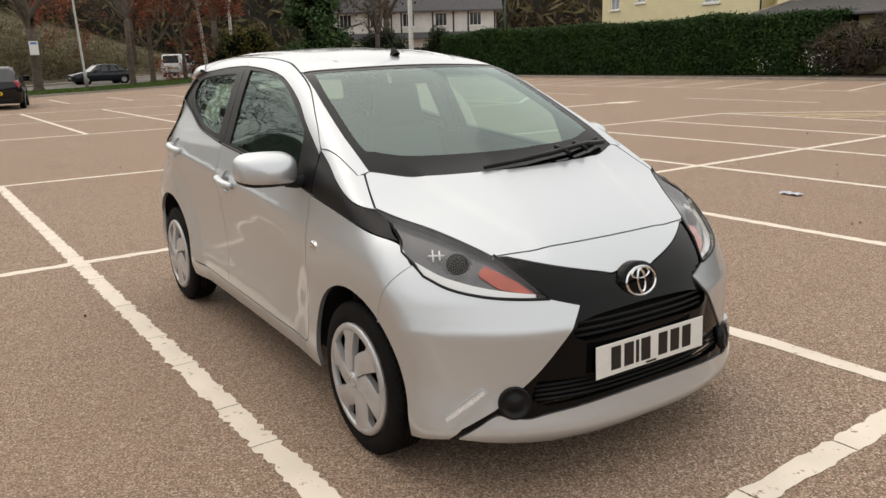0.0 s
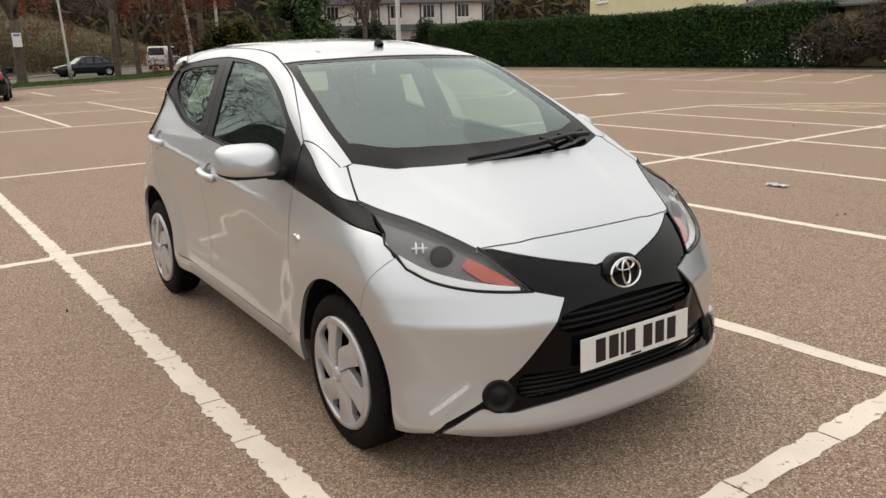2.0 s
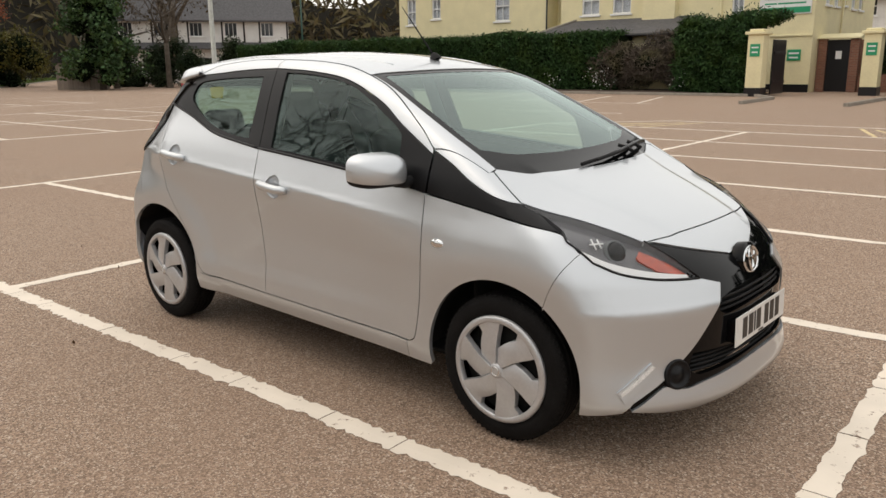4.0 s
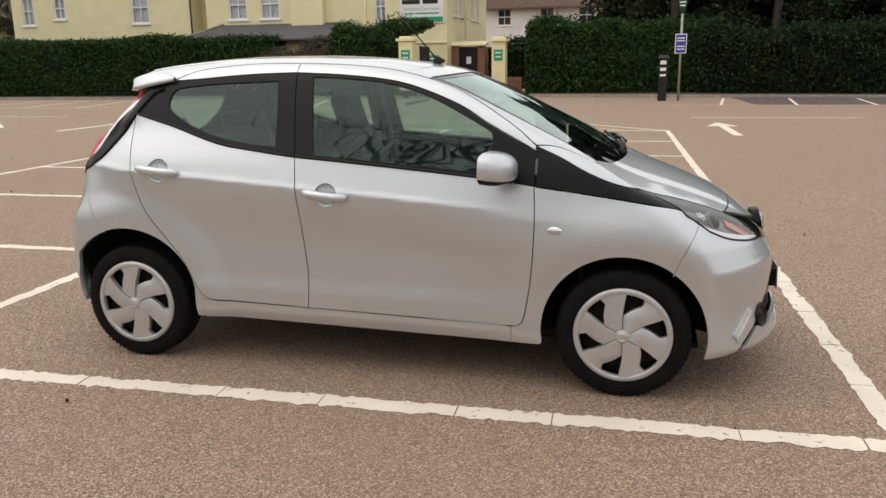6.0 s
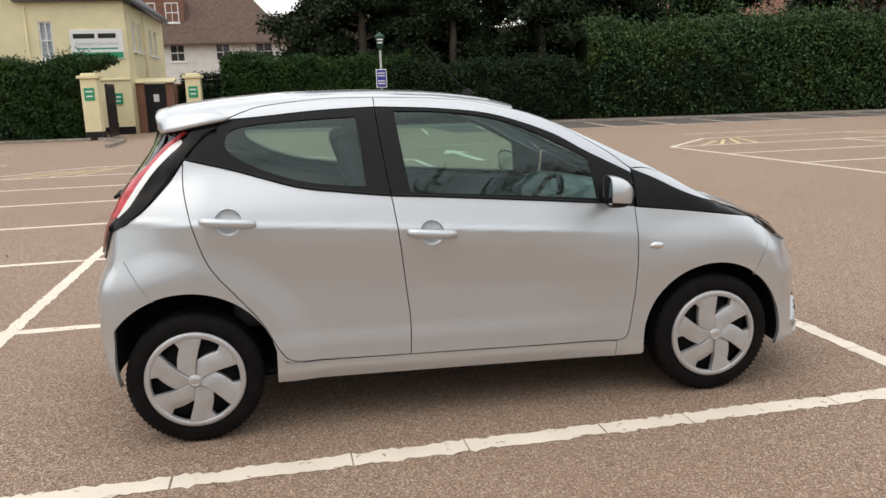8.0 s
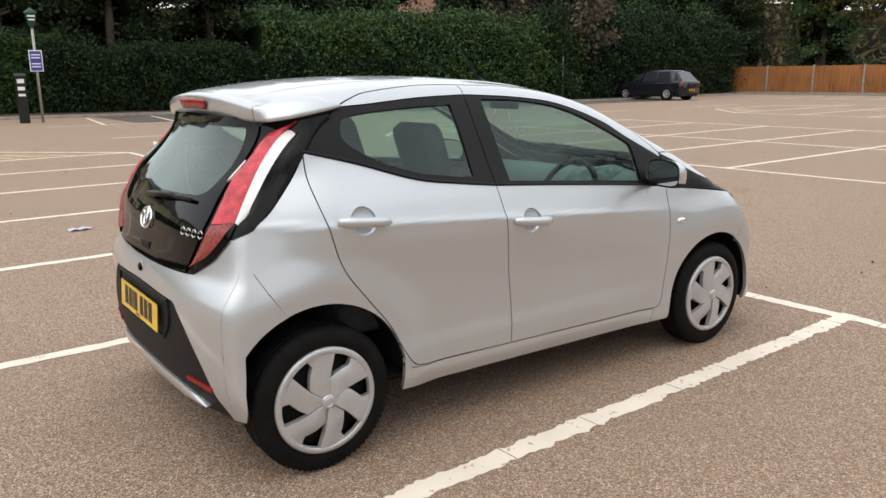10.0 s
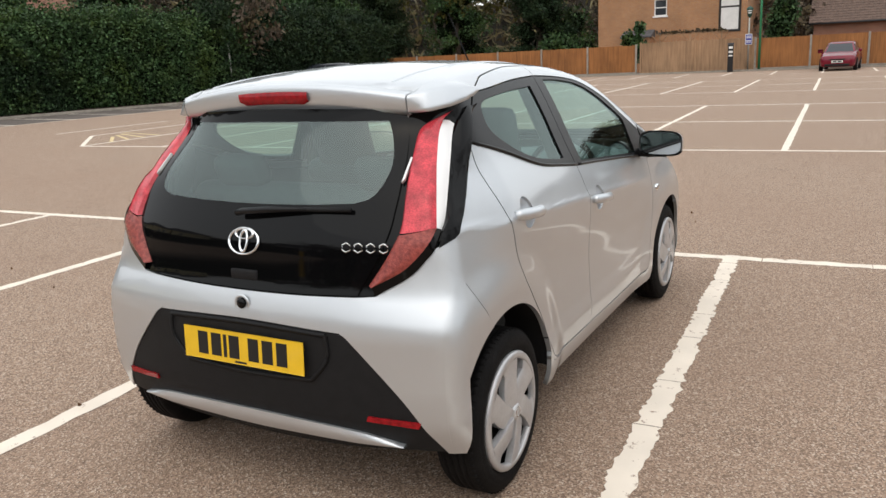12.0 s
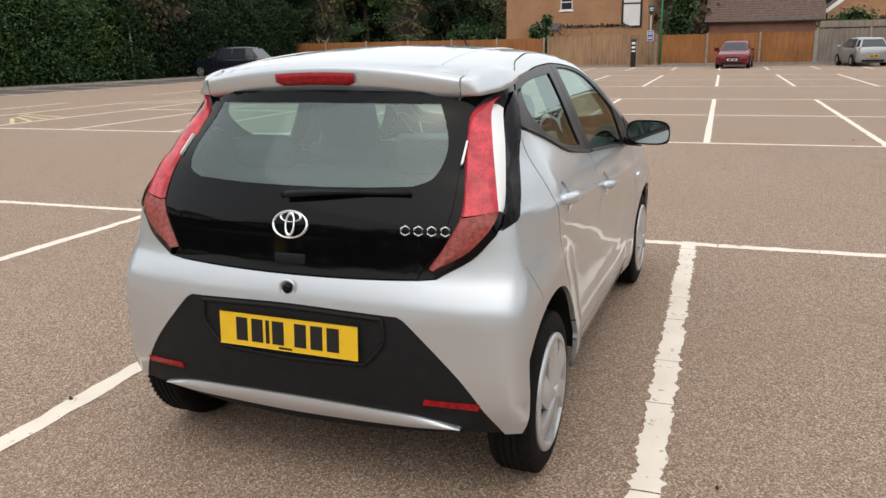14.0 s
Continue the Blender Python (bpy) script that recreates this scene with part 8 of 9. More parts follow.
fence("stained_fence", "orange-stained close-board fence with concrete posts", 47.6, 30.9, 48.2, 11.6, 1.85, WOOD_O, 6, CONCRETE, 400)
fence("new_fence", "pale unstained close-board timber fence", 48.2, 11.3, 48.4, 4.5, 1.95, WOOD_P, 2, WOOD_P, 240)
fence("stained_fence", "orange-stained close-board fence behind the red car", 48.4, 4.4, 48.8, -4.7, 1.9, WOOD_O, 3, CONCRETE, 440)
fence("grey_fence", "silvered grey close-board fence", 48.8, -4.8, 49.2, -30.0, 2.05, WOOD_G, 9, CONCRETE, 460)
bm = bmesh.new()
box(bm, 48.95, 49.0, -9.8, -4.9, 2.12, 2.5, 0.005)
tagged(part("trellis_top", bm, WOOD_G, None, smooth=False), "weathered boarding above the grey fence", "fence")
bm = bmesh.new()
box(bm, 47.0, 47.14, -30, 31, 0, 0.1, 0.012)
tagged(part("fence_kerb", bm, CONCRETE, None, smooth=False), "low concrete kerb before the fence", "kerb", kind="structure")
bm = bmesh.new()
box(bm, 47.14, 50.0, -30, 31, 0.0, 0.085, 0)
tagged(part("fence_verge", bm, SOIL, None, smooth=False), "narrow bare earth verge at the fence", "soil", kind="structure")


def brick_house():
    h = tagged(new("brick_house"), "orange brick house with timbered white panel", "house")
    M = frame_at(55, 16.2, 55, 5.8)
    wins = [(4.1, 5.0, 3.85, 5.0)]
    shell(h, M, 10.4, 9, 6.6, BRICK_O, wins)
    for w in wins:
        house_window(h, M, *w, curtain=False, bars=0)
    bm = roof_gable(bmesh.new(), M, 0, 10.4, 0, 9, 6.6, 3.6, 0.4)
    part("roof", bm, ROOFTILE, h, smooth=False)
    bm = bmesh.new()
    box(bm, 8.55, 10.0, -0.05, -0.001, 2.5, 6.0, 0, M)
    part("panel_timbers", bm, TIMBER, h, "dark brown timber surround", smooth=False)
    for z0, z1 in ((2.65, 4.1), (4.22, 5.9)):
        bm = bmesh.new()
        box(bm, 8.7, 9.85, -0.065, -0.051, z0, z1, 0, M)
        part("render_panel", bm, WHITEWALL, h, "white render panel", smooth=False)
    bm = bmesh.new()
    box(bm, 2.1, 4.1, -1.2, -0.001, 0, 2.45, 0.01, M)
    part("lean_to", bm, BRICK_O, h, smooth=False)
    bm = prism(bmesh.new(), [(-1.35, 2.4), (-1.35, 2.5), (-0.001, 2.95), (-0.001, 2.4)], lambda a, b, q: M @ Vector((q + 2.0, a, b)), 2.2)
    bmesh.ops.recalc_face_normals(bm, faces=bm.faces)
    part("lean_to_roof", bm, SLATE, h, smooth=False)


brick_house()


def pergola():
    p = tagged(new("pergola"), "timber pergola with a climbing plant", "pergola")
    for y in (10.9, 8.9, 6.9):
        bm = bmesh.new()
        box(bm, 51.6, 51.7, y - 0.05, y + 0.05, 0, 2.45, 0.006)
        part("post", bm, WOOD_P, p, smooth=False)
        for s in (-1, 1):
            bm = tube(bmesh.new(), [(51.65, y, 1.9), (51.65, y + s * 0.5, 2.42)], 0.03, 6)
            part("brace", bm, WOOD_P, p)
    bm = bmesh.new()
    box(bm, 51.6, 51.7, 6.5, 11.2, 2.45, 2.55, 0.006)
    part("beam", bm, WOOD_P, p, smooth=False)
    rng = np.random.default_rng(501)
    t = rng.uniform(6.6, 11.1, 260)
    leaves("climber", np.stack([51.65 + rng.normal(0, 0.08, 260), t, 2.55 + np.abs(rng.normal(0, 0.07, 260))], 1), 0.12, TWIGS, p, seed=502)


pergola()
bush("evergreen_bush", (51.4, 12.4, 1.9), (0.9, 0.8, 1.1), LAUREL_G, "glossy evergreen bush above the fence", 1500, 0.13, 503)


def tile_roof(name, M, W, run, rise, material, parent, course=0.30, width=0.25):
    """Courses of rolled concrete tiles, each lapping the one below."""
    slope = math.hypot(run, rise)
    rows, cols = int(slope / course), int(W / width)
    per = 4
    verts, faces = [], []
    for r in range(rows):
        for end in (0, 1):
            s = (r + end) * course
            lift = 0.035 if end == 0 else 0.004
            for c in range(cols * per + 1):
                wave = 0.022 * max(0.0, math.cos(2 * math.pi * c / per))
                verts.append(M @ Vector((c * width / per, s * run / slope, s * rise / slope + lift + wave)))
    n = cols * per + 1
    for k in range(2 * rows - 1):
        for c in range(n - 1):
            a = k * n + c
            faces.append((a, a + 1, a + n + 1, a + n))
    me = bpy.data.meshes.new(name)
    me.from_pydata(verts, [], faces)
    me.materials.append(material)
    ob = new(name, me)
    ob.parent = parent
    return ob


def garage():
    g = tagged(new("brick_garage"), "low brick garage with a dark rolled-tile roof", "garage")
    M = frame_at(56, 1.7, 56, -5.4)
    shell(g, M, 7.1, 6, 2.75, BRICK_R)
    T = M @ Matrix.Translation((-0.3, -0.35, 2.72))
    tile_roof("roof_tiles", T, 7.7, 3.35, 2.3, ROOFTILE, g)
    bm = prism(bmesh.new(), [(-0.3, 2.7), (3.0, 4.96), (6.3, 2.7)], lambda a, b, q: M @ Vector((q - 0.28, a, b)), 7.66)
    bmesh.ops.recalc_face_normals(bm, faces=bm.faces)
    part("roof_body", bm, ROOFTILE, g, smooth=False)
    bm = tube(bmesh.new(), [tuple(M @ Vector((-0.3, -0.4, 2.68))), tuple(M @ Vector((7.4, -0.4, 2.68)))], 0.055, 8)
    part("gutter", bm, BLACKPAINT, g)


garage()


def gabled_house():
    h = tagged(new("gabled_brick_house"), "orange brick house with white gable boards", "house")
    M = frame_at(58, -5.9, 58, -17)
    shell(h, M, 11.1, 9, 3.3, BRICK_O, [(3.0, 5.0, 1.0, 2.4)])
    house_window(h, M, 3.0, 5.0, 1.0, 2.4, curtain=False)
    bm = prism(bmesh.new(), [(0, 3.3), (11.1, 3.3), (5.55, 7.6)], lambda a, b, q: M @ Vector((a, q, b)), 9)
    bmesh.ops.recalc_face_normals(bm, faces=bm.faces)
    part("gable", bm, BRICK_O, h, smooth=False)
    for p, q in (((-0.45, 3.05), (5.55, 7.75)), ((11.55, 3.05), (5.55, 7.75))):
        d = Vector((q[0] - p[0], q[1] - p[1])).normalized()
        n = Vector((-d.y, d.x)) * 0.13
        bm = prism(bmesh.new(), [(p[0] - n.x, p[1] - n.y), (q[0] - n.x, q[1] - n.y), (q[0] + n.x, q[1] + n.y), (p[0] + n.x, p[1] + n.y)], lambda a, b, s: M @ Vector((a, -0.06 + s, b)), 0.055)
        bmesh.ops.recalc_face_normals(bm, faces=bm.faces)
        part("bargeboard", bm, WHITEPAINT, h, "white bargeboard", smooth=False)
        bm = prism(bmesh.new(), [(p[0] - n.x, p[1] - n.y), (q[0] - n.x, q[1] - n.y), (q[0] + n.x, q[1] + n.y), (p[0] + n.x, p[1] + n.y)], lambda a, b, s: M @ Vector((a, s, b + 0.1)), 9.1)
        bmesh.ops.recalc_face_normals(bm, faces=bm.faces)
        part("roof_slope", bm, ROOFTILE, h, smooth=False)


gabled_house()
bush("garden_bush", (52.5, -7.2, 1.6), (1.4, 2.4, 1.3), LAUREL_G, "leafy bush above the grey fence", 2600, 0.13, 510)
bush("climber_bush", (52.6, 3.4, 2.2), (0.7, 0.8, 2.2), LAUREL_G, "tall evergreen climber beside the fence", 2600, 0.12, 511)
for k, (x, y, hh) in enumerate(((62, 3.0, 9), (66, 2.0, 10), (64, -20, 10), (70, -2, 11), (68, 22, 11))):
    bare_tree("bare_garden_tree", x, y, hh, 0.2, "bare grey tree behind the fence", 520 + k, depth=5, trunk=0.2, crown=TWIGS, leaf_n=2500, leaf_size=0.2)


# ---- street furniture ----
def post_sign(x, y, hgt, panel_z, panel_w, panel_h, top_sign, green=True):
    s = tagged(new("parking_sign"), "pay-and-display sign on a slim grey post" if green else "blue parking sign on a slim pale post", "sign")
    s.location = (x, y, 0)
    s.rotation_euler = (0, 0, math.atan2(-1 - y, 0 - x) + radians(90))
    bm = tube(bmesh.new(), [(0, 0, 0), (0, 0, hgt)], 0.045, 12)
    part("post", bm, GREYSTEEL, s)
    bm = bmesh.new()
    box(bm, -panel_w / 2, panel_w / 2, -0.075, -0.05, panel_z, panel_z + panel_h, 0.012)
    p = part("blue_panel", bm, WHITEPAINT, s, "white-edged blue panel", smooth=False)
    bm = bmesh.new()
    box(bm, -panel_w / 2 + 0.03, panel_w / 2 - 0.03, -0.079, -0.076, panel_z + 0.03, panel_z + panel_h - 0.03, 0)
    part("blue_face", bm, BLUESIGN, p, smooth=False)
    rows = [(-panel_w * 0.33, panel_w * 0.33, panel_z + panel_h * f, panel_z + panel_h * f + 0.04) for f in (0.2, 0.34, 0.62, 0.76)]
    bars("panel_bar", rows, WHITEPAINT, p, lambda a, b, q: Vector((a, -0.08 - q, b)))
    if top_sign:
        bm = bmesh.new()
        lathe(bm, [(0.0, hgt + 0.2), (0.05, hgt + 0.16), (0.20, hgt + 0.05), (0.20, hgt + 0.0), (0.17, hgt - 0.04), (0.12, hgt - 0.38), (0.07, hgt - 0.42), (0.05, hgt - 0.5)], Matrix.Identity(4), 12)
        lan = part("green_head", bm, DARKGREEN, s, "dark green lantern-shaped finger head")
        bars("head_bar", [(-0.12, 0.12, hgt - 0.12, hgt - 0.07), (-0.1, 0.1, hgt - 0.24, hgt - 0.19)], WHITEPAINT, lan, lambda a, b, q: Vector((a, -0.175 - q, b)), 0.01)
    return s


def pay_meter(x, y, hgt):
    m = tagged(new("pay_machine"), "black pay-and-display machine with white panels", "pay machine")
    m.location = (x, y, 0)
    m.rotation_euler = (0, 0, math.atan2(-1 - y, 0 - x) + radians(90))
    bm = bmesh.new()
    box(bm, -0.16, 0.16, -0.14, 0.14, 0.0, hgt - 0.1, 0.02)
    part("cabinet", bm, BLACKPAINT, m, smooth=False)
    bm = prism(bmesh.new(), [(-0.18, hgt - 0.1), (0.17, hgt - 0.1), (0.17, hgt), (-0.1, hgt)], lambda a, b, q: Vector((-0.18 + q, a, b)), 0.36)
    bmesh.ops.recalc_face_normals(bm, faces=bm.faces)
    part("sloped_top", bm, BLACKPAINT, m, smooth=False)
    for z, h2 in ((hgt - 0.34, 0.14), (hgt - 0.58, 0.12), (hgt - 0.78, 0.08)):
        bm = bmesh.new()
        box(bm, -0.11, 0.11, -0.15, -0.1405, z, z + h2, 0.003)
        part("white_panel", bm, WHITEPAINT, m, "white instruction panel", smooth=False)


post_sign(2.55, 27.6, 3.7, 1.75, 0.42, 0.72, True)
pay_meter(1.95, 27.4, 1.7)
post_sign(48.0, 4.75, 3.6, 1.55, 0.40, 0.62, True, False)
pay_meter(46.9, 5.6, 1.7)
bm = tube(bmesh.new(), [(47.9, 4.1, 0), (47.9, 4.1, 7.5)], [0.075, 0.055], 12)
tagged(part("green_pole", bm, GREENPAINT, None), "tall green-painted steel pole at the fence", "pole")


def lamp_column(x, y, hgt, label, lean=0.0, r=0.11):
    c = tagged(new("lamp_column"), label, "street lamp")
    c.location = (x, y, 0.06)
    bm = tube(bmesh.new(), [(0, 0, -0.06), (0, lean * 0.12, hgt * 0.12), (0, lean * 0.121, hgt * 0.125), (0, lean, hgt)], [r * 1.5, r * 1.5, r, r * 0.7], 14)
    part("shaft", bm, GREYSTEEL, c)
    bm = tube(bmesh.new(), [(0, lean, hgt - 0.05), (0.3, lean, hgt + 0.25), (0.9, lean, hgt + 0.35)], 0.04, 8)
    part("arm", bm, GREYSTEEL, c)
    bm = bmesh.new()
    box(bm, 0.8, 1.45, lean - 0.12, lean + 0.12, hgt + 0.28, hgt + 0.42, 0.04)
    part("lantern", bm, GREYSTEEL, c)


lamp_column(-29.9, 18.3, 7.6, "tall grey lamp column rising from a yellow guard", r=0.12)
bm = bmesh.new()
lathe(bm, [(0.25, 0.0), (0.27, 0.05), (0.39, 1.10), (0.40, 1.18), (0.38, 1.22), (0.15, 1.56), (0.13, 1.58)], Matrix.Translation((-29.9, 18.3, 0)), 8)
tagged(part("column_guard", bm, mat("yellow_plastic", (0.72, 0.46, 0.02), 0.5, vary=0.12, scale=5), None, smooth=False), "faceted yellow plastic guard round the lamp column", "guard")
bm = bmesh.new()
lathe(bm, [(0.09, 0.0), (0.09, 1.04), (0.08, 1.07), (0.0005, 1.09)], Matrix.Translation((-23.75, 13.38, 0)), 16)
tagged(part("bollard", bm, GREYSTEEL, None), "plain grey steel bollard in the car park", "bollard")
lamp_column(-47.21, 6.29, 8.1, "slim leaning grey lamp post on the verge", lean=-0.25, r=0.07)
bm = tube(bmesh.new(), [(-43.7, 34.8, 0), (-43.7, 34.8, 7.0)], 0.06, 10)
tagged(part("green_pole", bm, DARKGREEN, None), "thin dark green pole behind the hedge", "pole")
bm = tube(bmesh.new(), [(28.7, 28.2, 0), (28.7, 28.2, 2.9)], 0.045, 10)
tagged(part("grey_pole", bm, GREYSTEEL, None), "thin grey pole standing before the ivy", "pole")


# ---- parked vehicles ----
LAMPWHITE = mat("headlamp_glass", (0.62, 0.64, 0.66), 0.15, coat=1.0, vary=0.15, scale=20)


def parked_vehicle(name, label, M, paint_m, L, W, belt, roof, cabin, nose, tail, r=0.30, wb=0.72, seats=True, van=False, low=0.2):
    """A parked vehicle from its side outline: body, cabin, glazing, wheels, lamps, bumpers, plates, mirrors.
    cabin = x of windscreen foot, windscreen top, rear screen top, rear screen foot, from the nose, as shares of L."""
    v = tagged(new(name), label, "van" if van else "car")
    v.matrix_world = M
    w = W / 2
    # lower body, lofted from nose to tail
    bm = bmesh.new()
    st = [(0.0, 0.72, 0.30, nose * 0.80), (0.015, 0.84, 0.24, nose * 0.94), (0.06, 0.94, low, nose), (0.16, 0.99, low, nose + (belt - nose) * 0.55), (cabin[0], 1.0, low, belt - 0.01), (0.5, 1.0, low, belt), (cabin[3] - 0.02, 1.0, low, belt + 0.015), (0.95, 0.97, low, tail), (0.985, 0.90, 0.26, tail * 0.97), (1.0, 0.82, 0.32, tail * 0.9)]
    st = sorted(st)
    rings = []
    for f, k, z0, z1 in st:
        x = L / 2 - f * L
        b = w * k
        sec = [(0.0, z0), (b * 0.86, z0), (b * 0.97, z0 + 0.06), (b, z0 + (z1 - z0) * 0.45), (b * 0.985, z0 + (z1 - z0) * 0.75), (b * 0.93, z1 - 0.015), (b * 0.80, z1 + 0.012), (0.0, z1 + 0.03)]
        ring = [bm.verts.new((x, y, z)) for y, z in sec] + [bm.verts.new((x, -y, z)) for y, z in sec[-2:0:-1]]
        rings.append(ring)
    for p, q in zip(rings, rings[1:]):
        n = len(p)
        for i in range(n):
            bm.faces.new((p[i], p[(i + 1) % n], q[(i + 1) % n], q[i]))
    bm.faces.new(rings[0][::-1])
    bm.faces.new(rings[-1])
    bmesh.ops.recalc_face_normals(bm, faces=bm.faces)
    body = part("body", bm, paint_m, v)
    # cabin
    xs = [L / 2 - f * L for f in cabin]
    wb_, wr = w * 0.93, w * (0.86 if van else 0.72)
    bm = bmesh.new()
    lo = [(xs[0], wb_ * 0.9), (xs[1] - 0.05, wb_), (xs[2] + 0.1, wb_), (xs[3], wb_ * 0.9)]
    hi = [(xs[1] + 0.06, wr * 0.9), (xs[1] - 0.25, wr), (xs[2] + 0.25, wr), (xs[2] - 0.03, wr * 0.9)]
    top = [(a - 0.12 if i < 2 else a + 0.12, b * 0.82) for i, (a, b) in enumerate(hi)]
    rows = []
    for pts, zz in ((lo, [belt - 0.02] * 4), (hi, [roof - 0.09, roof - 0.055, roof - 0.055, roof - 0.09]), (top, [roof - 0.03, roof, roof, roof - 0.03])):
        loop = [(a, b, z) for (a, b), z in zip(pts, zz)] + [(a, -b, z) for (a, b), z in reversed(list(zip(pts, zz)))]
        rows.append([bm.verts.new(p) for p in loop])
    for p, q in zip(rows, rows[1:]):
        for i in range(8):
            bm.faces.new((p[i], p[(i + 1) % 8], q[(i + 1) % 8], q[i]))
    t = rows[-1]
    bm.faces.new((t[0], t[1], t[6], t[7]))
    bm.faces.new((t[1], t[2], t[5], t[6]))
    bm.faces.new((t[2], t[3], t[4], t[5]))
    bmesh.ops.recalc_face_normals(bm, faces=bm.faces)
    part("cabin", bm, paint_m, v)

    def pane(a, b, c, d, label="", inset=0.08, nm="window", m=WINDARK):
        """A glazed panel on the face a-b-c-d, drawn in from its edges and set a little proud."""
        P = [Vector(p) for p in (a, b, c, d)]
        mid = sum(P, Vector()) / 4
        nrm = (P[1] - P[0]).cross(P[3] - P[0]).normalized()
        if nrm.dot(mid - Vector((0, 0, belt))) < 0:
            nrm = -nrm
        Q = [mid + (p - mid) * (1 - inset) for p in P]
        g = bmesh.new()
        f0 = [g.verts.new(q + nrm * 0.008) for q in Q]
        f1 = [g.verts.new(q - nrm * 0.01) for q in Q]
        g.faces.new(f0)
        for i in range(4):
            g.faces.new((f0[i], f1[i], f1[(i + 1) % 4], f0[(i + 1) % 4]))
        bmesh.ops.recalc_face_normals(g, faces=g.faces)
        part(nm, g, m, v, label, smooth=False)

    zb, zt = belt - 0.02, roof - 0.06
    for s in (1, -1):
        A = lambda i, s=s: (lo[i][0], s * lo[i][1], zb)
        B = lambda i, s=s: (hi[i][0], s * hi[i][1], zt)
        mlo = ((lo[1][0] + lo[2][0]) / 2, s * wb_, zb)
        mhi = ((hi[1][0] + hi[2][0]) / 2, s * wr, zt)
        pane(A(0), A(1), B(1), B(0), nm="quarter_window", inset=0.35)
        pane(A(1), mlo, mhi, B(1))
        if not van:
            pane(mlo, A(2), B(2), mhi)
            pane(A(2), A(3), B(3), B(2), nm="quarter_window", inset=0.3)
    pane((lo[0][0], lo[0][1], zb), (lo[0][0], -lo[0][1], zb), (hi[0][0], -hi[0][1], zt - 0.03), (hi[0][0], hi[0][1], zt - 0.03), nm="windscreen", inset=0.10)
    pane((lo[3][0], lo[3][1], zb), (lo[3][0], -lo[3][1], zb), (hi[3][0], -hi[3][1], zt - 0.03), (hi[3][0], hi[3][1], zt - 0.03), nm="rear_screen", inset=0.12)
    # wheels; near-black rings and blocks paint the shade of arches and rim gaps
    for x in (L / 2 - 0.19 * L, L / 2 - (0.19 + wb * 0.84) * L):
        for s in (1, -1):
            Wm = Matrix.Translation((x, s * (w - 0.17), r)) @ Matrix.Rotation(radians(-90 * s), 4, "X")
            g = lathe(bmesh.new(), [(0.0, 0.10), (r * 1.17, 0.10), (r * 1.17, 0.176), (r * 1.02, 0.176), (r * 1.02, 0.15), (0, 0.15)], Wm, 28)
            part("wheel_arch", g, DARK, v)
            g = lathe(bmesh.new(), [(r * 0.6, 0.0), (r * 0.95, 0.0), (r, 0.03), (r, 0.155), (r * 0.95, 0.185), (r * 0.64, 0.188), (r * 0.62, 0.17)], Wm, 28)
            wh = part("wheel", g, RUBBER, v)
            g = bmesh.new()
            lathe(g, [(r * 0.63, 0.17), (r * 0.60, 0.183), (r * 0.55, 0.16), (r * 0.2, 0.172), (0.001, 0.178)], Wm, 28)
            part("rim", g, WHEEL, wh)
            for k in range(5):
                a = 2 * math.pi * k / 5
                g = bmesh.new()
                box(g, r * 0.25, r * 0.5, -r * 0.09, r * 0.09, 0.163, 0.176, 0, Wm @ Matrix.Rotation(a, 4, "Z"))
                part("rim_gap", g, DARK, wh, smooth=False)
    # lamps, bumpers, plates, mirrors, handles
    for s in (1, -1):
        g = bmesh.new()
        box(g, L / 2 - 0.05 * L, L / 2 - 0.012 * L, s * w * 0.58 - 0.14, s * w * 0.58 + 0.14, nose * 0.80, nose * 0.93, 0.03)
        part("headlamp", g, LAMPWHITE, v)
        g = bmesh.new()
        box(g, -L / 2 + 0.008 * L, -L / 2 + 0.04 * L, s * w * 0.80 - 0.10, s * w * 0.80 + 0.07, tail * 0.74, tail * 0.98, 0.03)
        part("tail_lamp", g, REDLENS, v)
        g = bmesh.new()
        box(g, xs[0] - 0.42, xs[0] - 0.28, s * (w - 0.03), s * (w + 0.15), belt - 0.01, belt + 0.13, 0.03)
        part("door_mirror", g, paint_m, v)
        for f in (0.47, 0.68):
            g = bmesh.new()
            box(g, L / 2 - f * L - 0.09, L / 2 - f * L + 0.09, s * w * 0.985 - 0.012, s * w * 0.985 + 0.025, belt * 0.80, belt * 0.80 + 0.035, 0.008)
            part("door_handle", g, paint_m, v)
    for x0, x1, nm in ((L / 2 - 0.03, L / 2 + 0.012, "front"), (-L / 2 - 0.012, -L / 2 + 0.03, "rear")):
        g = bmesh.new()
        box(g, x0, x1, -w * 0.66, w * 0.66, 0.25, 0.36, 0.015)
        part("bumper_insert", g, PLASTIC, v, smooth=False)
        g = bmesh.new()
        sgn = 1 if nm == "front" else -1
        zc = 0.47 if nm == "front" else (0.55 if not van else 0.75)
        xx = x1 + 0.004 if sgn > 0 else x0 - 0.004
        box(g, min(xx, xx + sgn * 0.012), max(xx, xx + sgn * 0.012), -0.26, 0.26, zc - 0.055, zc + 0.055, 0.003)
        pl = part("number_plate", g, PLATE_W if sgn > 0 else PLATE_Y, v, smooth=False)
        for k in (-1, 1):
            g = bmesh.new()
            xa = xx + sgn * 0.0125
            box(g, min(xa, xa + sgn * 0.003), max(xa, xa + sgn * 0.003), k * 0.115 - 0.09, k * 0.115 + 0.09, zc - 0.035, zc + 0.035, 0)
            part("plate_bar", g, INK, pl, smooth=False)
    g = bmesh.new()
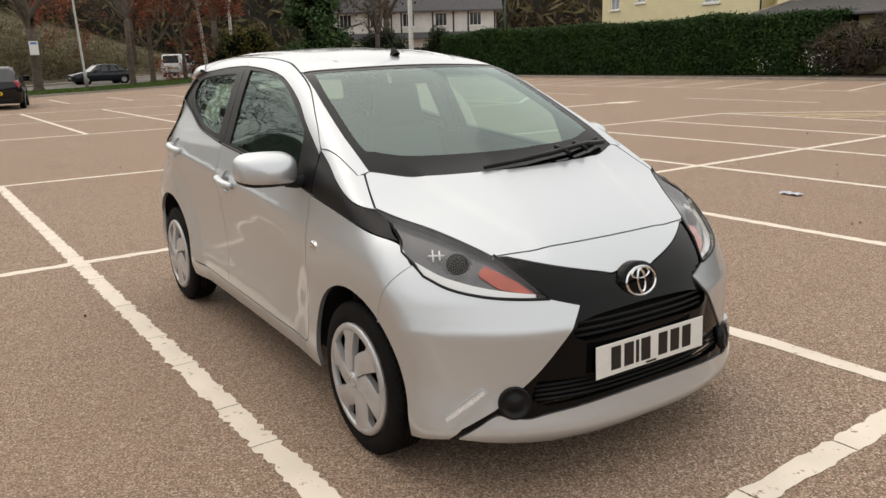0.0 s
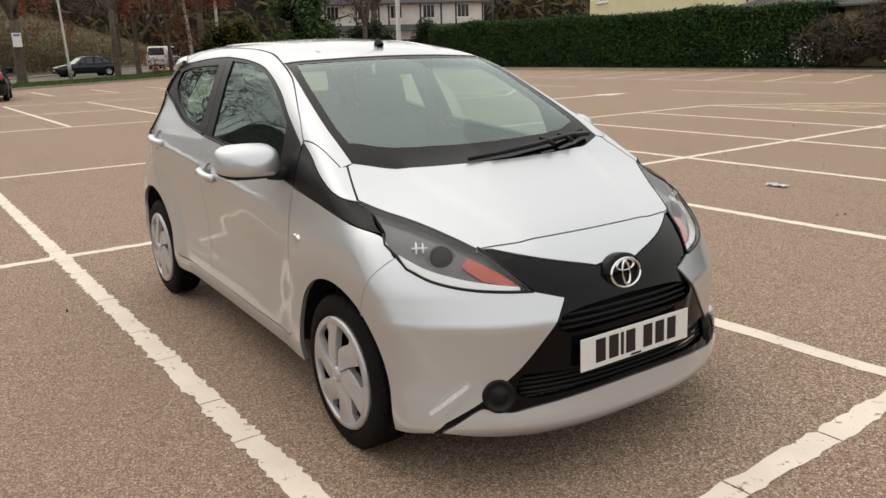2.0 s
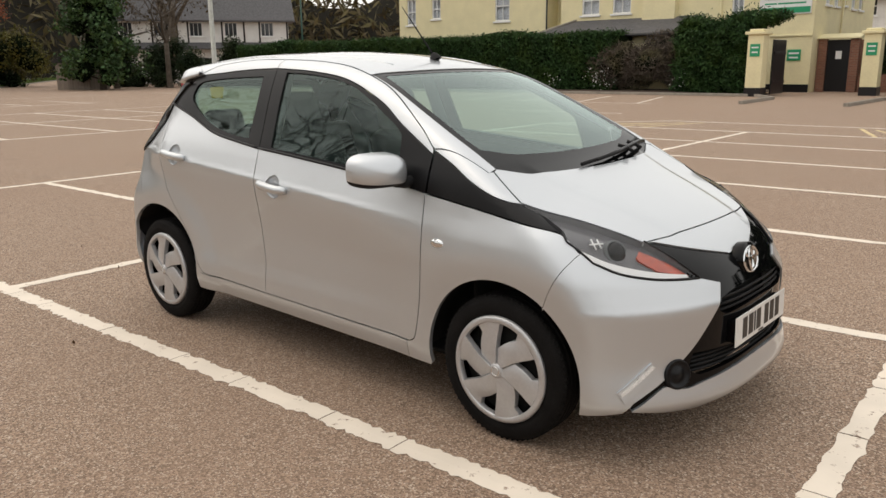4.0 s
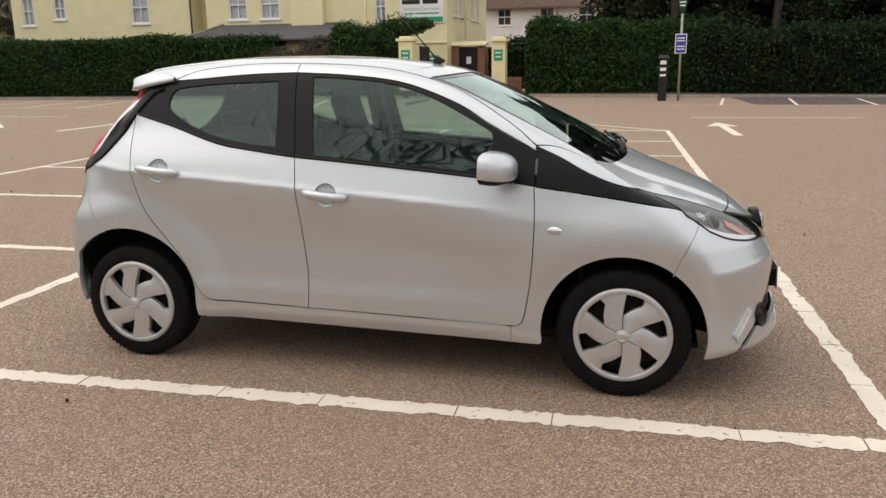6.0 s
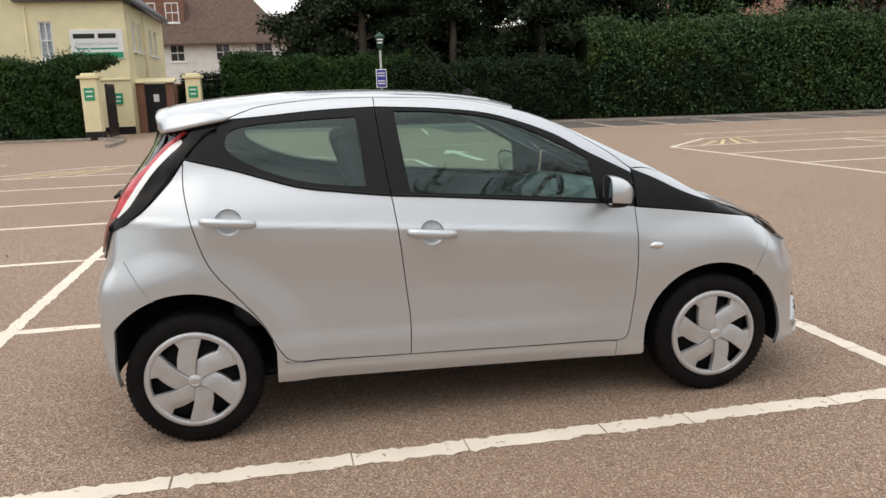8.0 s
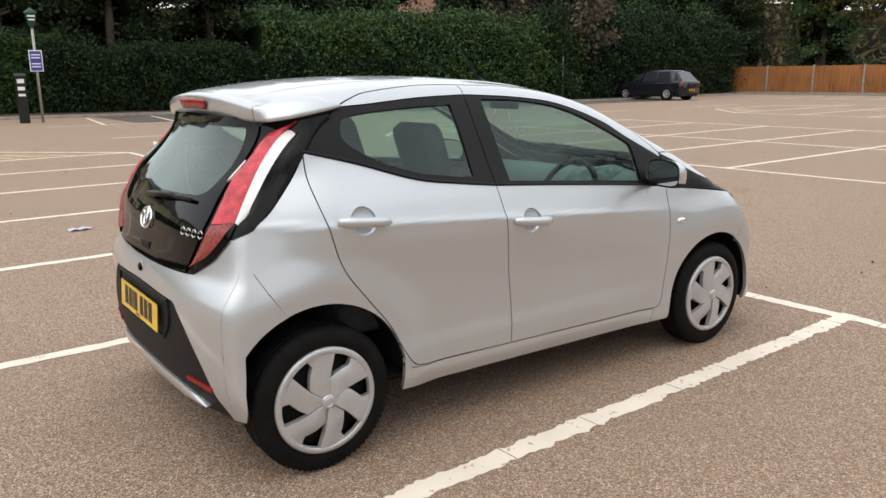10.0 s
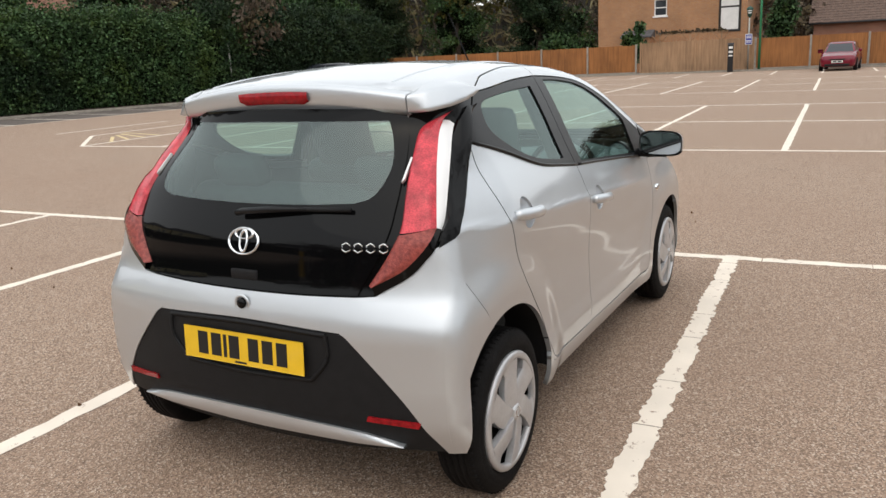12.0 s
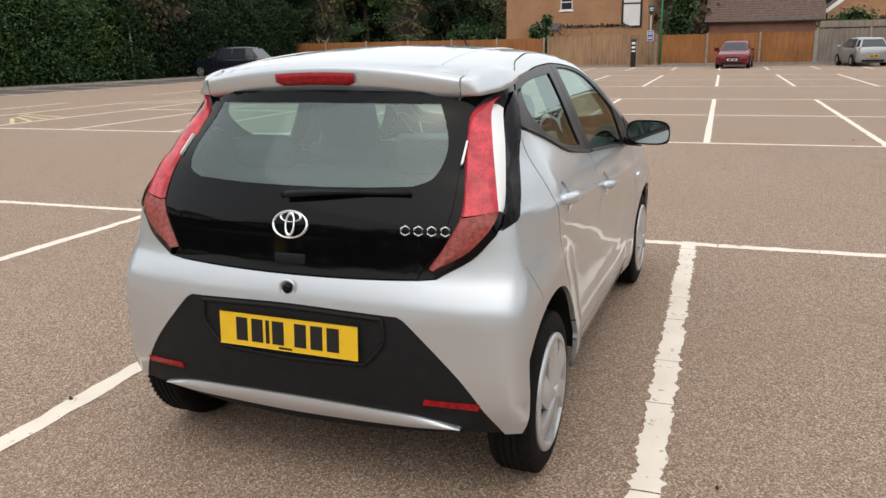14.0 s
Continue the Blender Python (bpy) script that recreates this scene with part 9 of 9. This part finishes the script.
    box(g, L / 2 - 0.04, L / 2 + 0.006, -w * 0.42, w * 0.42, nose * 0.72, nose * 0.80, 0.01)
    part("grille", g, DARK, v, smooth=False)
    return v


def at(x, y, deg, z=0.0):
    return Matrix.Translation((x, y, z)) @ Matrix.Rotation(radians(deg), 4, "Z")


BLACKCAR = paint("black_car_paint", (0.006, 0.0065, 0.008), 0.0, 0.15, coat=0.45, spec=0.25)
NAVYCAR = paint("dark_blue_car_paint", (0.008, 0.011, 0.018), 0.0, 0.15, coat=0.45, spec=0.25)
GREYCAR = paint("dark_grey_car_paint", (0.012, 0.014, 0.02), 0.0, 0.15, coat=0.45, spec=0.25)
REDCAR = paint("maroon_car_paint", (0.15, 0.006, 0.018), 0.0, 0.2, coat=0.45, spec=0.25)
SILVERCAR = paint("silver_grey_car_paint", (0.34, 0.35, 0.36), 0.6, 0.35)
WHITEVAN = paint("white_van_paint", (0.76, 0.76, 0.75), 0.0, 0.3)
hatch = (0.22, 0.38, 0.88, 0.985)
parked_vehicle("black_hatchback", "black hatchback parked tail towards the bays", at(-29.2, 0.38, 172), BLACKCAR, 4.0, 1.74, 0.95, 1.45, hatch, 0.72, 0.98)
parked_vehicle("dark_saloon", "dark blue saloon standing on the road", at(-60.2, 9.5, -82, 0.05), NAVYCAR, 4.5, 1.78, 0.92, 1.43, (0.27, 0.42, 0.74, 0.88), 0.74, 0.95, r=0.32)
parked_vehicle("white_van", "white van with dark rear windows on the road", at(-71.5, 18.3, 149, 0.25), WHITEVAN, 4.9, 1.92, 1.15, 1.95, (0.14, 0.28, 0.97, 0.99), 0.95, 1.2, r=0.33, van=True)
parked_vehicle("grey_suv", "dark grey estate-backed four-by-four nose to the hedge", at(34.2, 26.2, 93), GREYCAR, 4.6, 1.9, 1.02, 1.64, (0.25, 0.40, 0.86, 0.985), 0.88, 1.05, r=0.36)
parked_vehicle("red_hatchback", "maroon hatchback facing the bays by the fence", at(44.4, -0.4, 177), REDCAR, 4.1, 1.76, 0.95, 1.47, hatch, 0.76, 1.0)
parked_vehicle("silver_hatchback", "silver-grey hatchback parked tail out by the fence", at(46.0, -6.9, 12), SILVERCAR, 3.8, 1.72, 0.98, 1.52, (0.17, 0.36, 0.9, 0.985), 0.80, 1.02)

# litter on the tarmac
bm = bmesh.new()
rng = np.random.default_rng(601)
g = [[bm.verts.new((-0.98 + 0.05 * i + rng.uniform(-0.01, 0.01), 5.0 + 0.035 * j, 0.006 + 0.02 * abs(math.sin(i * 1.7 + j)))) for j in range(4)] for i in range(5)]
for i in range(4):
    for j in range(3):
        bm.faces.new((g[i][j], g[i + 1][j], g[i + 1][j + 1], g[i][j + 1]))
tagged(part("litter", bm, mat("crumpled_wrapper", (0.55, 0.55, 0.65), 0.4, vary=0.3, scale=30), None), "small crumpled pale wrapper on the tarmac", "litter")
rng = np.random.default_rng(602)
lp = np.stack([rng.uniform(-12, 12, 240), rng.uniform(-8, 16, 240), np.full(240, 0.008)], 1)
keep = ~((np.abs(lp[:, 0]) < 1.9) & (np.abs(lp[:, 1]) < 0.95))
leaves("fallen_leaves", lp[keep], 0.013, leaf_mat("dead_leaf", (0.10, 0.055, 0.03), 0.5), None, "tiny dead leaves and grit scattered on the tarmac", seed=603, up=4.0)
bpy.data.objects["fallen_leaves"]["category"] = "leaves"
